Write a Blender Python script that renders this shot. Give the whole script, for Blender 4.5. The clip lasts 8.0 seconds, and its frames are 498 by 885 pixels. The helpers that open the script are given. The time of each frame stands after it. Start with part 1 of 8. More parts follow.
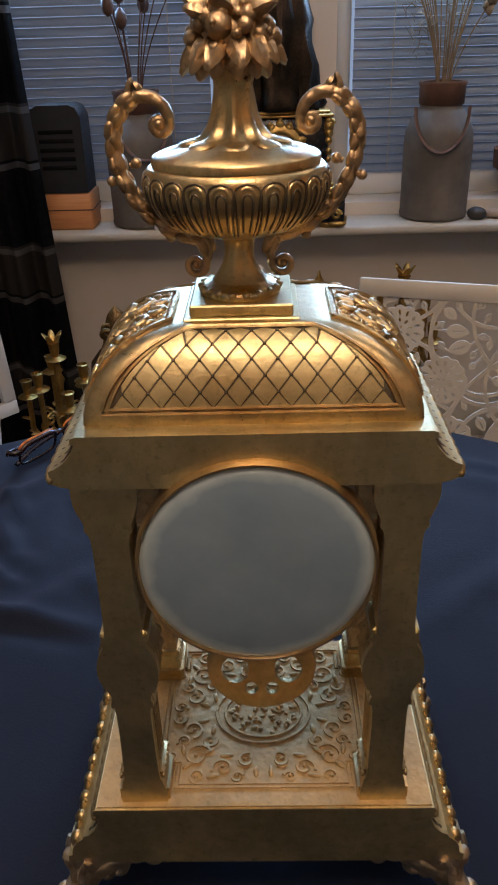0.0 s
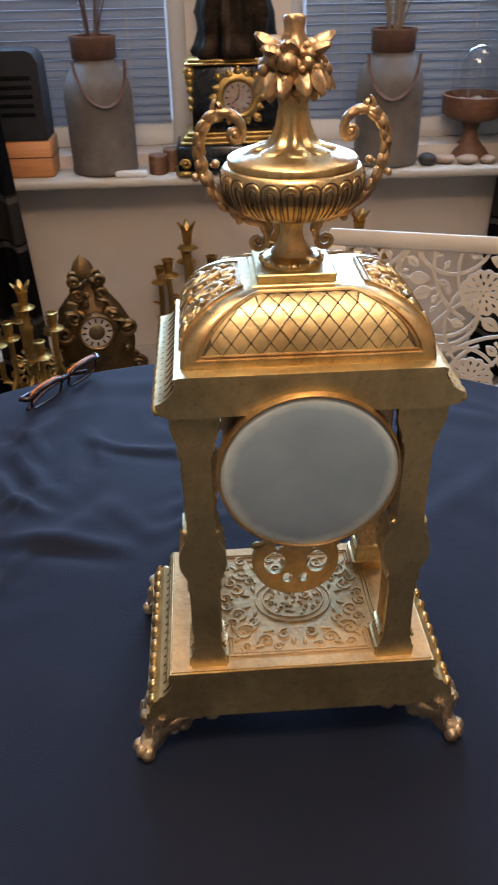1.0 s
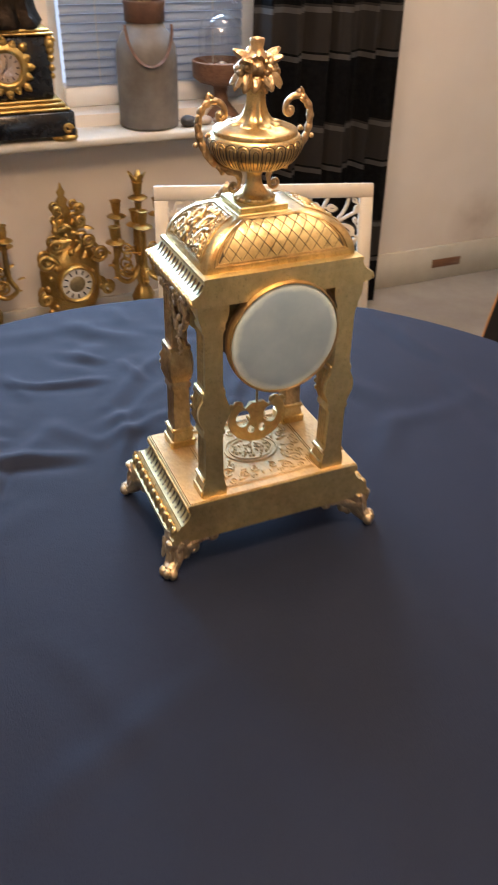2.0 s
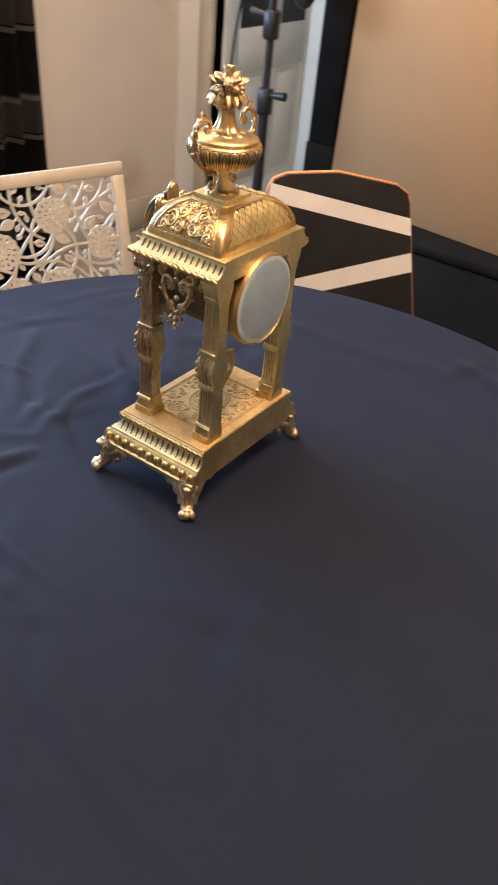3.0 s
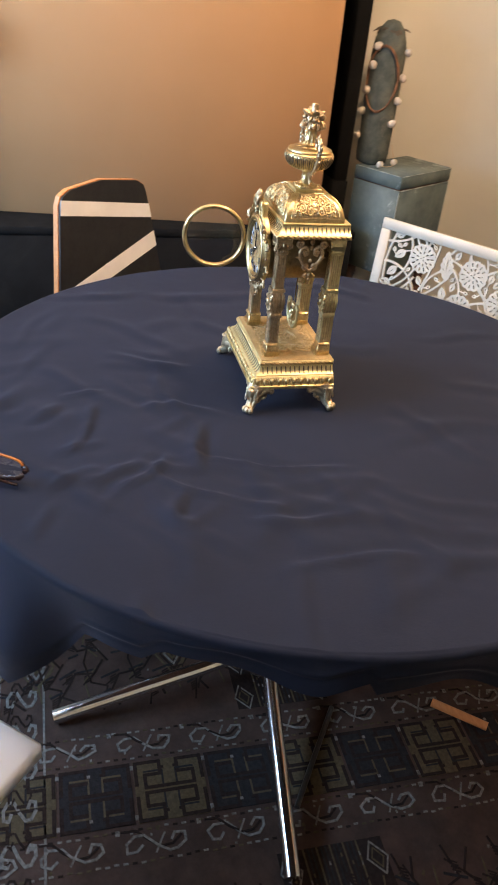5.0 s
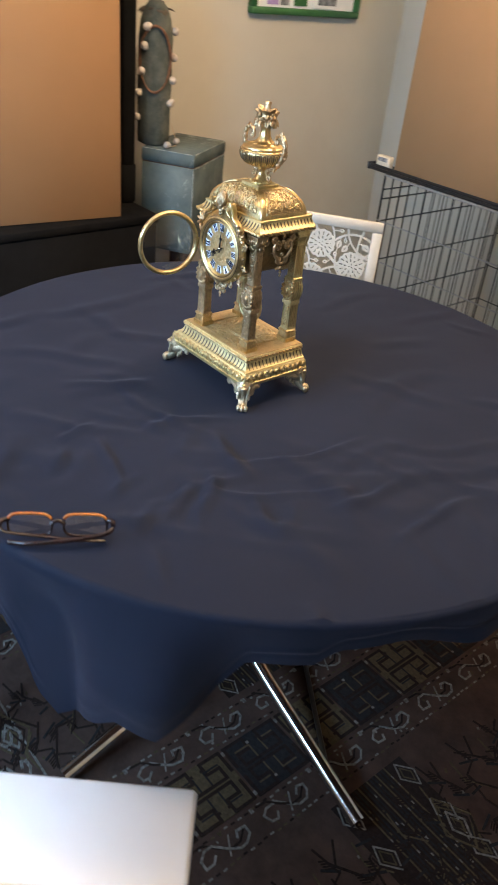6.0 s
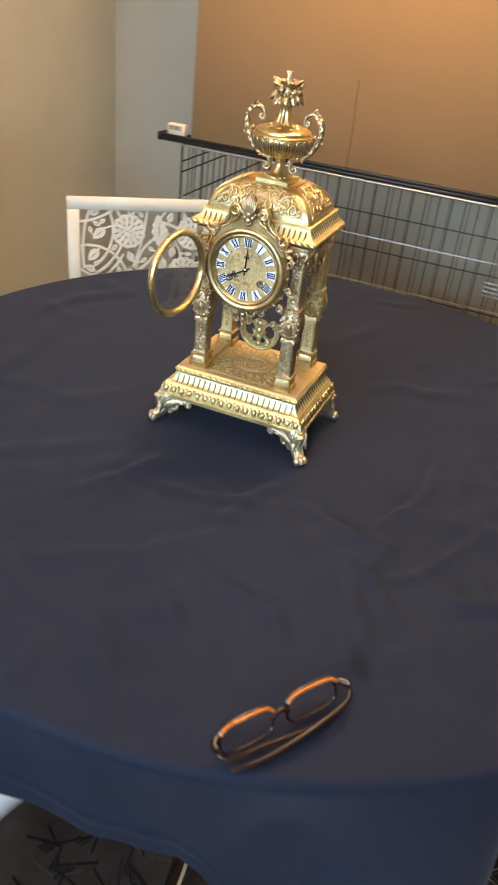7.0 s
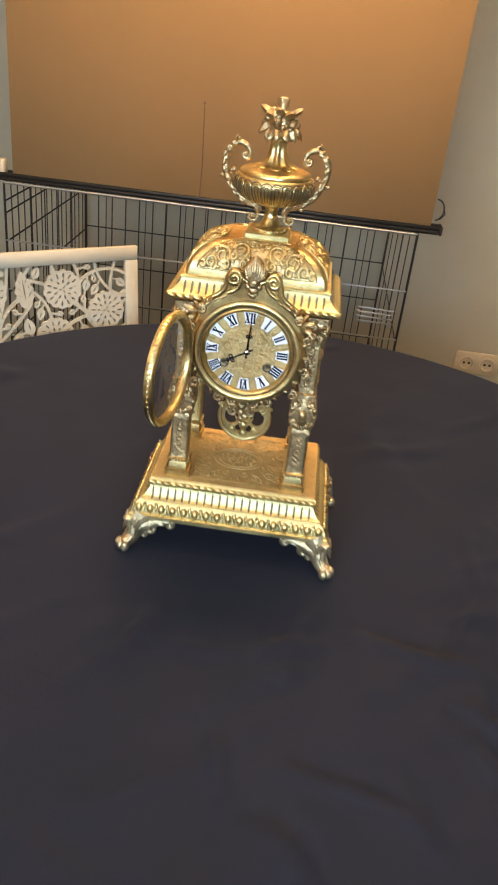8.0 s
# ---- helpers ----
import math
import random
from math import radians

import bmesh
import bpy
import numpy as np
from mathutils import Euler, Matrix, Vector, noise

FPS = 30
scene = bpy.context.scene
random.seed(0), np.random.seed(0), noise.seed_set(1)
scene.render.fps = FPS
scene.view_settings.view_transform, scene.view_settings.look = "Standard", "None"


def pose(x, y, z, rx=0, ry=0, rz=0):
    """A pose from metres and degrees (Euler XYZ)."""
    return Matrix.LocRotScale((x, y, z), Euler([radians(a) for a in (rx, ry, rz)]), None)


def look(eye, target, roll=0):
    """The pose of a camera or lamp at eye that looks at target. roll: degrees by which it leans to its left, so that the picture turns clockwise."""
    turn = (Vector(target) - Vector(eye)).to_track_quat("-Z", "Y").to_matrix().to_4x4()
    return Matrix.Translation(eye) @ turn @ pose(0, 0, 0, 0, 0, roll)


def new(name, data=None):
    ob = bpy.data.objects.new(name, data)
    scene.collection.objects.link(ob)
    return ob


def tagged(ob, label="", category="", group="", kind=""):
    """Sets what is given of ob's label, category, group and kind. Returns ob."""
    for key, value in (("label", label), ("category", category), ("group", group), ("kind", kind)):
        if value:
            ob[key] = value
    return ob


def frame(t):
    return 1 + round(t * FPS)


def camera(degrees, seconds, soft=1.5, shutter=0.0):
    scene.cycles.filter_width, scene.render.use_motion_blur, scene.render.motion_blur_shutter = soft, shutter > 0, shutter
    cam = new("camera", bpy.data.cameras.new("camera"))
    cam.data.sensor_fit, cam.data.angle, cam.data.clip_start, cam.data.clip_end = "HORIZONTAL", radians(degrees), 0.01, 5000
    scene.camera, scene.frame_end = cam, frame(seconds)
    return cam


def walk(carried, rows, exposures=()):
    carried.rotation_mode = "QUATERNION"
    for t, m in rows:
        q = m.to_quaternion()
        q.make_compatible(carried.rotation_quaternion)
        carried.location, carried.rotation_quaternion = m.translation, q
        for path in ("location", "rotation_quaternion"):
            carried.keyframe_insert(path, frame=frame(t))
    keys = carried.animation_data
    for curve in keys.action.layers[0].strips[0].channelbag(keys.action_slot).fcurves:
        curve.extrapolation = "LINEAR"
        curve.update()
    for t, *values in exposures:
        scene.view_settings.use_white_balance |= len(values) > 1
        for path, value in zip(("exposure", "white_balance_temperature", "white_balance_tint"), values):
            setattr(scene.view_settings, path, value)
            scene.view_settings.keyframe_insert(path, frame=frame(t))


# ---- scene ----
cam = camera(35.7, 8.0, 1.8, 0.3)
PATH = [
    (0, (0.005, -0.303, 1.184), (-0.04, 1.457, 0.236), -1.8),
    (0.5, (0.015, -0.353, 1.214), (-0.051, 1.379, 0.217), -2.2),
    (1, (-0.051, -0.389, 1.229), (0.039, 1.294, 0.152), -1.1),
    (1.5, (-0.161, -0.457, 1.272), (0.273, 1.138, 0.146), 0.4),
    (2, (-0.262, -0.56, 1.284), (0.411, 0.934, 0.137), 1.4),
    (2.2, (-0.317, -0.582, 1.306), (0.485, 0.824, 0.131), 3.8),
    (3.3, (-0.712, -0.357, 1.343), (0.771, 0.313, 0.18), 5.0),
    (3.5, (-0.74, -0.29, 1.326), (0.792, 0.266, 0.167), 4.8),
    (4, (-0.889, -0.106, 1.341), (0.739, 0.094, 0.196), 5.2),
    (4.5, (-1.16, 0.137, 1.371), (0.489, -0.006, 0.249), 5.9),
    (5.8, (-1.037, 0.762, 1.383), (0.334, -0.256, 0.342), 6.0),
    (6, (-0.934, 0.832, 1.384), (0.313, -0.314, 0.321), 6.3),
    (6.5, (-0.611, 0.902, 1.341), (0.337, -0.486, 0.258), 5.5),
    (7, (-0.337, 0.922, 1.311), (0.244, -0.668, 0.247), 6.4),
    (7.5, (-0.143, 0.914, 1.311), (0.058, -0.794, 0.29), 7.1),
    (8, (-0.044, 0.756, 1.27), (0.039, -0.986, 0.291), 6.6),
]
walk(cam, [(t, look(eye, target, roll)) for t, eye, target, roll in PATH],
     [(0, -1.24, 6400, 20), (0.5, -0.76, 6500, 22), (1.0, -0.52, 6500, 20), (1.5, -0.14, 7000, 20), (2.2, 0.20, 7200, 20), (3.5, 0.08, 7300, 21), (4.5, 0.12, 7400, 21), (6.0, -0.02, 7000, 14), (6.5, -0.12, 8200, 17), (7.0, 0.02, 8600, 15), (7.5, -0.02, 9700, 16), (8.0, -0.20, 10200, 16)])

T = 0.75          # height of the tabletop

# ---------------------------------------------------------------- world and light
world = bpy.data.worlds.new("world")
scene.world = world
world.use_nodes = True
wn = world.node_tree.nodes
sky = wn.new("ShaderNodeTexSky")
sky.sky_type, sky.sun_disc = "NISHITA", False
sky.sun_elevation, sky.sun_rotation = radians(12), radians(200)
world.node_tree.links.new(sky.outputs[0], wn["Background"].inputs[0])
wn["Background"].inputs[1].default_value = 0.12


def area_lamp(name, m, sx, sy, watts, colour):
    data = bpy.data.lights.new(name, "AREA")
    data.shape, data.size, data.size_y = "RECTANGLE", sx, sy
    data.energy, data.color = watts, colour
    ob = new(name, data)
    ob.matrix_world = m
    return ob


def unseen_lamp(x, y, z, radius, watts, colour):
    """An unseen warm lamp added overhead, which shines to all sides."""
    data = bpy.data.lights.new("unseen_overhead_light", "POINT")
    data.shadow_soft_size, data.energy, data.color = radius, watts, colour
    new("unseen_overhead_light", data).location = (x, y, z)


# daylight through the two windows, and unseen lamps added overhead
area_lamp("window_light", pose(-0.50, 1.985, 1.48, -90, 0, 0), 0.8, 0.40, 62, (0.34, 0.62, 1.0))
area_lamp("window_light", pose(0.55, 1.985, 1.48, -90, 0, 0), 0.64, 0.40, 54, (0.34, 0.62, 1.0))
unseen_lamp(0.0, -0.48, 2.28, 0.20, 75, (1.0, 0.755, 0.51))
unseen_lamp(-0.25, 0.30, 2.28, 0.20, 20, (1.0, 0.755, 0.51))
# added overhead fill for the north-east corner and the doorway wall
area_lamp("unseen_overhead_light", pose(1.05, 1.20, 2.40, 0, 0, 0), 0.55, 0.55, 15, (1.0, 0.80, 0.60))
area_lamp("hall_window_light", pose(4.18, 2.41, 1.17, 0, 90, 0), 1.6, 0.55, 32, (0.88, 0.94, 1.0))

# ---------------------------------------------------------------- materials


class Mat:
    """A node material with a few helpers to wire it."""

    def __init__(self, name, rough=0.5, metal=0.0, spec=0.5):
        self.mat = bpy.data.materials.new(name)
        self.mat.use_nodes = True
        self.tree = self.mat.node_tree
        self.bsdf = self.tree.nodes["Principled BSDF"]
        self.put("Roughness", rough)
        self.put("Metallic", metal)
        self.put("Specular IOR Level", spec)
        self.coord = self.tree.nodes.new("ShaderNodeTexCoord").outputs["Object"]

    def node(self, kind):
        return self.tree.nodes.new(kind)

    def link(self, a, b):
        self.tree.links.new(a, b)

    def put(self, socket, value):
        if isinstance(value, bpy.types.NodeSocket):
            self.link(value, self.bsdf.inputs[socket])
        else:
            self.bsdf.inputs[socket].default_value = value

    def noise(self, scale, detail=4.0, rough=0.55, stretch=(1, 1, 1), warp=0.0):
        m = self.node("ShaderNodeMapping")
        m.inputs["Scale"].default_value = stretch
        self.link(self.coord, m.inputs[0])
        n = self.node("ShaderNodeTexNoise")
        n.inputs["Scale"].default_value, n.inputs["Detail"].default_value = scale, detail
        n.inputs["Roughness"].default_value, n.inputs["Distortion"].default_value = rough, warp
        self.link(m.outputs[0], n.inputs["Vector"])
        return n.outputs["Fac"]

    def cells(self, scale, feature="F1", stretch=(1, 1, 1)):
        m = self.node("ShaderNodeMapping")
        m.inputs["Scale"].default_value = stretch
        self.link(self.coord, m.inputs[0])
        v = self.node("ShaderNodeTexVoronoi")
        v.feature = feature
        v.inputs["Scale"].default_value = scale
        self.link(m.outputs[0], v.inputs["Vector"])
        return v.outputs["Distance"]

    def waves(self, scale, axis="X", warp=0.0, kind="BANDS"):
        w = self.node("ShaderNodeTexWave")
        w.wave_type, w.bands_direction = kind, axis
        w.inputs["Scale"].default_value, w.inputs["Distortion"].default_value = scale, warp
        self.link(self.coord, w.inputs["Vector"])
        return w.outputs["Fac"]

    def ramp(self, fac, *stops):
        r = self.node("ShaderNodeValToRGB")
        el = r.color_ramp.elements
        while len(el) < len(stops):
            el.new(0.5)
        for e, (at, c) in zip(el, stops):
            e.position = at
            e.color = (*c, 1) if len(c) == 3 else c
        self.link(fac, r.inputs[0])
        return r.outputs[0]

    def span(self, fac, lo, hi, a=0.0, b=1.0):
        r = self.node("ShaderNodeMapRange")
        for n, v in zip(("From Min", "From Max", "To Min", "To Max"), (lo, hi, a, b)):
            r.inputs[n].default_value = v
        self.link(fac, r.inputs["Value"])
        return r.outputs[0]

    def math(self, op, a, b=0.0):
        m = self.node("ShaderNodeMath")
        m.operation = op
        for s, v in zip(m.inputs, (a, b)):
            if isinstance(v, bpy.types.NodeSocket):
                self.link(v, s)
            else:
                s.default_value = v
        return m.outputs[0]

    def mix(self, fac, a, b):
        m = self.node("ShaderNodeMix")
        m.data_type = "RGBA"
        for s, v in ((m.inputs[0], fac), (m.inputs[6], a), (m.inputs[7], b)):
            if isinstance(v, bpy.types.NodeSocket):
                self.link(v, s)
            else:
                s.default_value = v if isinstance(v, float) else (*v, 1)
        return m.outputs[2]

    def bump(self, height, strength=0.3, distance=0.001):
        b = self.node("ShaderNodeBump")
        b.inputs["Strength"].default_value, b.inputs["Distance"].default_value = strength, distance
        self.link(height, b.inputs["Height"])
        self.put("Normal", b.outputs[0])
        return self


def metal(name, light, dark, stain, rough=(0.22, 0.48), fine=0.0006, chased=0.0, grain=(1, 1, 1), cell=300):
    m = Mat(name, metal=1.0)
    big, small = m.noise(38, 5, 0.6), m.noise(520, 3, 0.6, grain)
    mid = m.noise(150, 5, 0.65)
    tone = m.ramp(m.math("ADD", m.math("MULTIPLY", big, 0.5), m.math("MULTIPLY", mid, 0.5)), (0.32, dark), (0.66, light))
    spots = m.span(m.noise(95, 6, 0.7), 0.60, 0.74)
    pits = m.span(m.noise(330, 7, 0.75), 0.54, 0.72)
    worn = m.math("MAXIMUM", m.math("MULTIPLY", spots, 0.65), m.math("MULTIPLY", pits, 0.5))
    m.put("Base Color", m.mix(worn, tone, stain))
    m.put("Roughness", m.span(m.math("ADD", m.math("MULTIPLY", big, 0.6), m.math("MULTIPLY", small, 0.4)), 0.3, 0.7, *rough))
    h = m.math("ADD", m.math("ADD", m.math("MULTIPLY", small, 0.35), m.math("MULTIPLY", mid, 0.6)), big)
    if chased:
        h = m.math("ADD", h, m.math("MULTIPLY", m.cells(cell, "SMOOTH_F1"), chased))
    m.bump(h, 0.35, fine)
    return m.mat


BRASS = metal("brass", (0.76, 0.565, 0.28), (0.41, 0.295, 0.135), (0.14, 0.095, 0.045), (0.24, 0.45), 0.0008)
BRASS_CHASED = metal("chased_brass", (0.73, 0.555, 0.28), (0.36, 0.262, 0.13), (0.11, 0.08, 0.04), (0.32, 0.55), 0.0012, 1.8)
BRASS_PLAIN = metal("filed_brass", (0.77, 0.645, 0.345), (0.55, 0.45, 0.225), (0.22, 0.17, 0.085), (0.36, 0.56), 0.0010, 0, (0.25, 1, 1))
BRASS_PALE = metal("pale_brass", (0.70, 0.57, 0.385), (0.44, 0.345, 0.225), (0.19, 0.14, 0.085), (0.38, 0.60), 0.0016, 1.8)
BRASS_ROSE = metal("rose_gilding", (0.57, 0.395, 0.18), (0.41, 0.28, 0.12), (0.20, 0.125, 0.055), (0.50, 0.70), 0.0011, 1.2)
BRASS_ROSE.node_tree.nodes["Principled BSDF"].inputs["Metallic"].default_value = 0.5
BRASS_OLD = metal("antique_brass", (0.63, 0.455, 0.265), (0.31, 0.215, 0.12), (0.10, 0.07, 0.04), (0.34, 0.56), 0.0015, 1.6)
DIAL_GILT = metal("gilt_dial", (0.70, 0.495, 0.255), (0.41, 0.28, 0.135), (0.13, 0.08, 0.04), (0.38, 0.6), 0.0010, 2.4, (1, 1, 1), 760)
# darker metal for grounds, strips and tubes along the grooves, studs and holes
GROOVE = metal("dark_groove_brass", (0.22, 0.18, 0.125), (0.13, 0.105, 0.07), (0.06, 0.05, 0.035), (0.45, 0.7), 0.0006)
BRASS_BOB = metal("bob_brass", (0.68, 0.54, 0.29), (0.46, 0.35, 0.17), (0.25, 0.18, 0.09), (0.34, 0.58), 0.0009, 0.8)
BRASS_DULL = metal("tarnished_brass", (0.38, 0.29, 0.155), (0.21, 0.155, 0.08), (0.10, 0.075, 0.05), (0.42, 0.64), 0.0008, 0.8)
COPPER = metal("copper_bezel", (0.74, 0.53, 0.29), (0.58, 0.39, 0.19), (0.3, 0.2, 0.1), (0.28, 0.5))
STATUE_BRONZE = metal("black_bronze", (0.045, 0.032, 0.022), (0.018, 0.013, 0.010), (0.01, 0.008, 0.007), (0.35, 0.55), 0.002, 1.0)
BRONZE = metal("brown_bronze", (0.30, 0.19, 0.08), (0.14, 0.085, 0.04), (0.05, 0.035, 0.02), (0.32, 0.55), 0.002, 1.0)
GILT = metal("old_gilding", (0.62, 0.41, 0.14), (0.38, 0.235, 0.07), (0.2, 0.11, 0.04), (0.28, 0.52), 0.002, 1.0)
CHROME = metal("chrome", (0.82, 0.83, 0.85), (0.74, 0.75, 0.77), (0.5, 0.5, 0.5), (0.06, 0.2), 0.0001)
WIRE = metal("wire_zinc", (0.50, 0.50, 0.49), (0.36, 0.36, 0.35), (0.2, 0.2, 0.19), (0.4, 0.6), 0.0002)
DARK_IRON = metal("dark_iron", (0.10, 0.10, 0.10), (0.06, 0.06, 0.06), (0.03, 0.03, 0.03), (0.35, 0.6), 0.0003)


def paint(name, a, b, rough=0.55, scale=6.0, stain=None, bump=0.0006, spec=0.4, amount=0.5):
    m = Mat(name, rough, 0.0, spec)
    col = m.ramp(m.noise(scale, 6, 0.62), (0.35, a), (0.68, b))
    if stain:
        col = m.mix(m.math("MULTIPLY", m.span(m.noise(scale * 0.6, 8, 0.7, warp=0.6), 0.58, 0.72), amount), col, stain)
    m.put("Base Color", col)
    m.put("Roughness", m.span(m.noise(scale * 5, 3), 0.3, 0.7, rough - 0.1, rough + 0.1))
    m.bump(m.noise(scale * 22, 4), 0.25, bump)
    return m.mat


def wood(name, a, b, rough=0.5, axis=(1, 14, 14), scale=9.0):
    m = Mat(name, rough, 0, 0.4)
    g = m.noise(scale, 7, 0.65, axis, 0.5)
    m.put("Base Color", m.ramp(g, (0.32, a), (0.66, b)))
    m.bump(g, 0.3, 0.0008)
    return m.mat


def cloth(name, a, b, weave=900.0, sheen=0.3, tint=(1, 1, 1), rough=0.9, scale=4.0, bump=0.0005):
    m = Mat(name, rough, 0, 0.12)
    m.put("Base Color", m.ramp(m.noise(scale, 5), (0.3, a), (0.7, b)))
    m.put("Sheen Weight", sheen)
    m.put("Sheen Tint", (*tint, 1))
    m.put("Sheen Roughness", 0.45)
    m.bump(m.math("ADD", m.noise(weave, 2), m.noise(60, 5, 0.65)), 0.35, bump * 2)
    return m.mat


def clear(name, colour=(1, 1, 1), rough=0.0):
    """Thin glass: see-through, with more gloss towards grazing views."""
    m = Mat(name, rough)
    t = m.node("ShaderNodeBsdfTransparent")
    t.inputs[0].default_value = (*colour, 1)
    g = m.node("ShaderNodeBsdfGlossy")
    g.inputs["Roughness"].default_value = rough
    f = m.node("ShaderNodeLayerWeight")
    f.inputs[0].default_value = 0.5
    s = m.node("ShaderNodeMixShader")
    m.link(m.span(m.math("POWER", f.outputs["Facing"], 4.0), 0, 1, 0.11, 0.75), s.inputs[0])
    m.link(t.outputs[0], s.inputs[1])
    m.link(g.outputs[0], s.inputs[2])
    m.link(s.outputs[0], m.tree.nodes["Material Output"].inputs[0])
    return m.mat


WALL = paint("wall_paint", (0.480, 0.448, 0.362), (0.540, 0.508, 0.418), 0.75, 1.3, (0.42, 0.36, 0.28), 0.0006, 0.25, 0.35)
def smudged_wall():
    """Cream paint with scuffs and one brown smudge low on the wall."""
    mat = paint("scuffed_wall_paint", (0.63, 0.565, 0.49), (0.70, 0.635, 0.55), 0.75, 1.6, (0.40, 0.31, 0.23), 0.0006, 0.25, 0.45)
    tree = mat.node_tree
    bsdf = tree.nodes["Principled BSDF"]
    paint_out = bsdf.inputs["Base Color"].links[0].from_socket
    coord = tree.nodes.new("ShaderNodeTexCoord")
    dist = tree.nodes.new("ShaderNodeVectorMath")
    dist.operation = "DISTANCE"
    dist.inputs[1].default_value = (1.87, 1.93, 0.22)
    cloud = tree.nodes.new("ShaderNodeTexNoise")
    cloud.inputs["Scale"].default_value, cloud.inputs["Detail"].default_value = 14, 6
    span = tree.nodes.new("ShaderNodeMapRange")
    for n, v in zip(("From Min", "From Max", "To Min", "To Max"), (0.02, 0.16, 0.9, 0.0)):
        span.inputs[n].default_value = v
    mul = tree.nodes.new("ShaderNodeMath")
    mul.operation = "MULTIPLY"
    mixer = tree.nodes.new("ShaderNodeMix")
    mixer.data_type = "RGBA"
    mixer.inputs[7].default_value = (0.30, 0.215, 0.15, 1)
    for a, b in ((coord.outputs["Object"], dist.inputs[0]), (coord.outputs["Object"], cloud.inputs["Vector"]), (dist.outputs["Value"], span.inputs["Value"]), (span.outputs[0], mul.inputs[0]),
                 (cloud.outputs["Fac"], mul.inputs[1]), (mul.outputs[0], mixer.inputs[0]), (paint_out, mixer.inputs[6]), (mixer.outputs[2], bsdf.inputs["Base Color"])):
        tree.links.new(a, b)
    return mat


WALL_N = smudged_wall()
# lighter copy of the wall paint, with the daylight there put into the colour
WALL_FAR = paint("daylit_wall_paint", (0.66, 0.655, 0.62), (0.73, 0.725, 0.69), 0.75, 1.5, (0.52, 0.48, 0.42), 0.0006, 0.25, 0.35)
CEILING = paint("ceiling_paint", (0.74, 0.73, 0.70), (0.80, 0.79, 0.76), 0.85, 1.0)
WHITE = paint("white_gloss_paint", (0.70, 0.69, 0.65), (0.80, 0.79, 0.75), 0.42, 3.0, (0.5, 0.46, 0.38), 0.0004, 0.5, 0.3)
CREAM = paint("cream_paint", (0.46, 0.425, 0.35), (0.54, 0.50, 0.415), 0.5, 7.0, (0.55, 0.48, 0.36), 0.0005, 0.4, 0.4)
DOOR_BLUE = paint("pale_blue_paint", (0.66, 0.72, 0.73), (0.74, 0.79, 0.80), 0.45, 3.0, (0.45, 0.45, 0.42), 0.0004, 0.5, 0.3)
BLACK = paint("black_worn_paint", (0.006, 0.006, 0.006), (0.010, 0.010, 0.010), 0.85, 8.0, (0.022, 0.021, 0.019), 0.0004, 0.06, 0.4)
BLACK_SLATE = paint("black_slate", (0.006, 0.006, 0.007), (0.012, 0.012, 0.013), 0.24, 12.0, None, 0.0002, 0.6)
PLASTIC = paint("black_plastic", (0.012, 0.012, 0.013), (0.02, 0.02, 0.021), 0.45, 30.0)
BOARD = paint("brown_board", (0.350, 0.194, 0.092), (0.390, 0.217, 0.104), 0.85, 1.2, (0.33, 0.170, 0.082), 0.0004, 0.1, 0.5)
FLOOR_GREY = paint("grey_floor", (0.24, 0.22, 0.20), (0.32, 0.30, 0.27), 0.5, 3.0, (0.16, 0.14, 0.12), 0.0006, 0.4, 0.5)
WOOD_ORANGE = wood("orange_wood", (0.50, 0.20, 0.07), (0.62, 0.28, 0.11))
WOOD_BROWN = wood("brown_wood", (0.12, 0.055, 0.03), (0.22, 0.11, 0.06))
WOOD_PALE = wood("pale_wood", (0.46, 0.31, 0.18), (0.56, 0.40, 0.25))
WOOD_LEG = wood("dark_wood", (0.05, 0.024, 0.016), (0.10, 0.05, 0.03))
TEAL = paint("worn_teal_paint", (0.06, 0.085, 0.08), (0.13, 0.16, 0.145), 0.6, 9.0, (0.50, 0.54, 0.50), 0.0012, 0.35, 0.9)
WORN_EDGE = paint("worn_edge_paint", (0.22, 0.25, 0.235), (0.36, 0.39, 0.36), 0.7, 60.0)
TEAL_DARK = paint("mossy_teal", (0.040, 0.050, 0.044), (0.105, 0.115, 0.092), 0.85, 22.0, (0.22, 0.19, 0.14), 0.004, 0.3, 0.6)
ZINC = paint("weathered_zinc", (0.090, 0.076, 0.062), (0.165, 0.143, 0.120), 0.6, 9.0, (0.34, 0.31, 0.27), 0.001, 0.5, 0.6)
LEATHER = paint("brown_leather", (0.085, 0.042, 0.026), (0.14, 0.072, 0.046), 0.5, 30.0)
DRIED = paint("dried_plants", (0.17, 0.12, 0.07), (0.30, 0.22, 0.13), 0.85, 40.0)
RUST_TWIG = paint("rusty_twigs", (0.10, 0.045, 0.022), (0.21, 0.10, 0.05), 0.8, 60.0)
BRONZE_LEAF = paint("dark_dry_leaf", (0.035, 0.028, 0.020), (0.085, 0.066, 0.045), 0.8, 40.0)
COTTON = paint("cotton_white", (0.40, 0.345, 0.28), (0.55, 0.485, 0.40), 0.9, 40.0)
STONE = paint("stone", (0.30, 0.22, 0.16), (0.42, 0.32, 0.24), 0.8, 30.0)
STONE_DARK = paint("dark_stone", (0.03, 0.03, 0.03), (0.06, 0.055, 0.05), 0.6, 30.0)
ENAMEL = paint("white_enamel", (0.74, 0.78, 0.86), (0.80, 0.84, 0.92), 0.15, 40.0, None, 0.00005, 0.6)
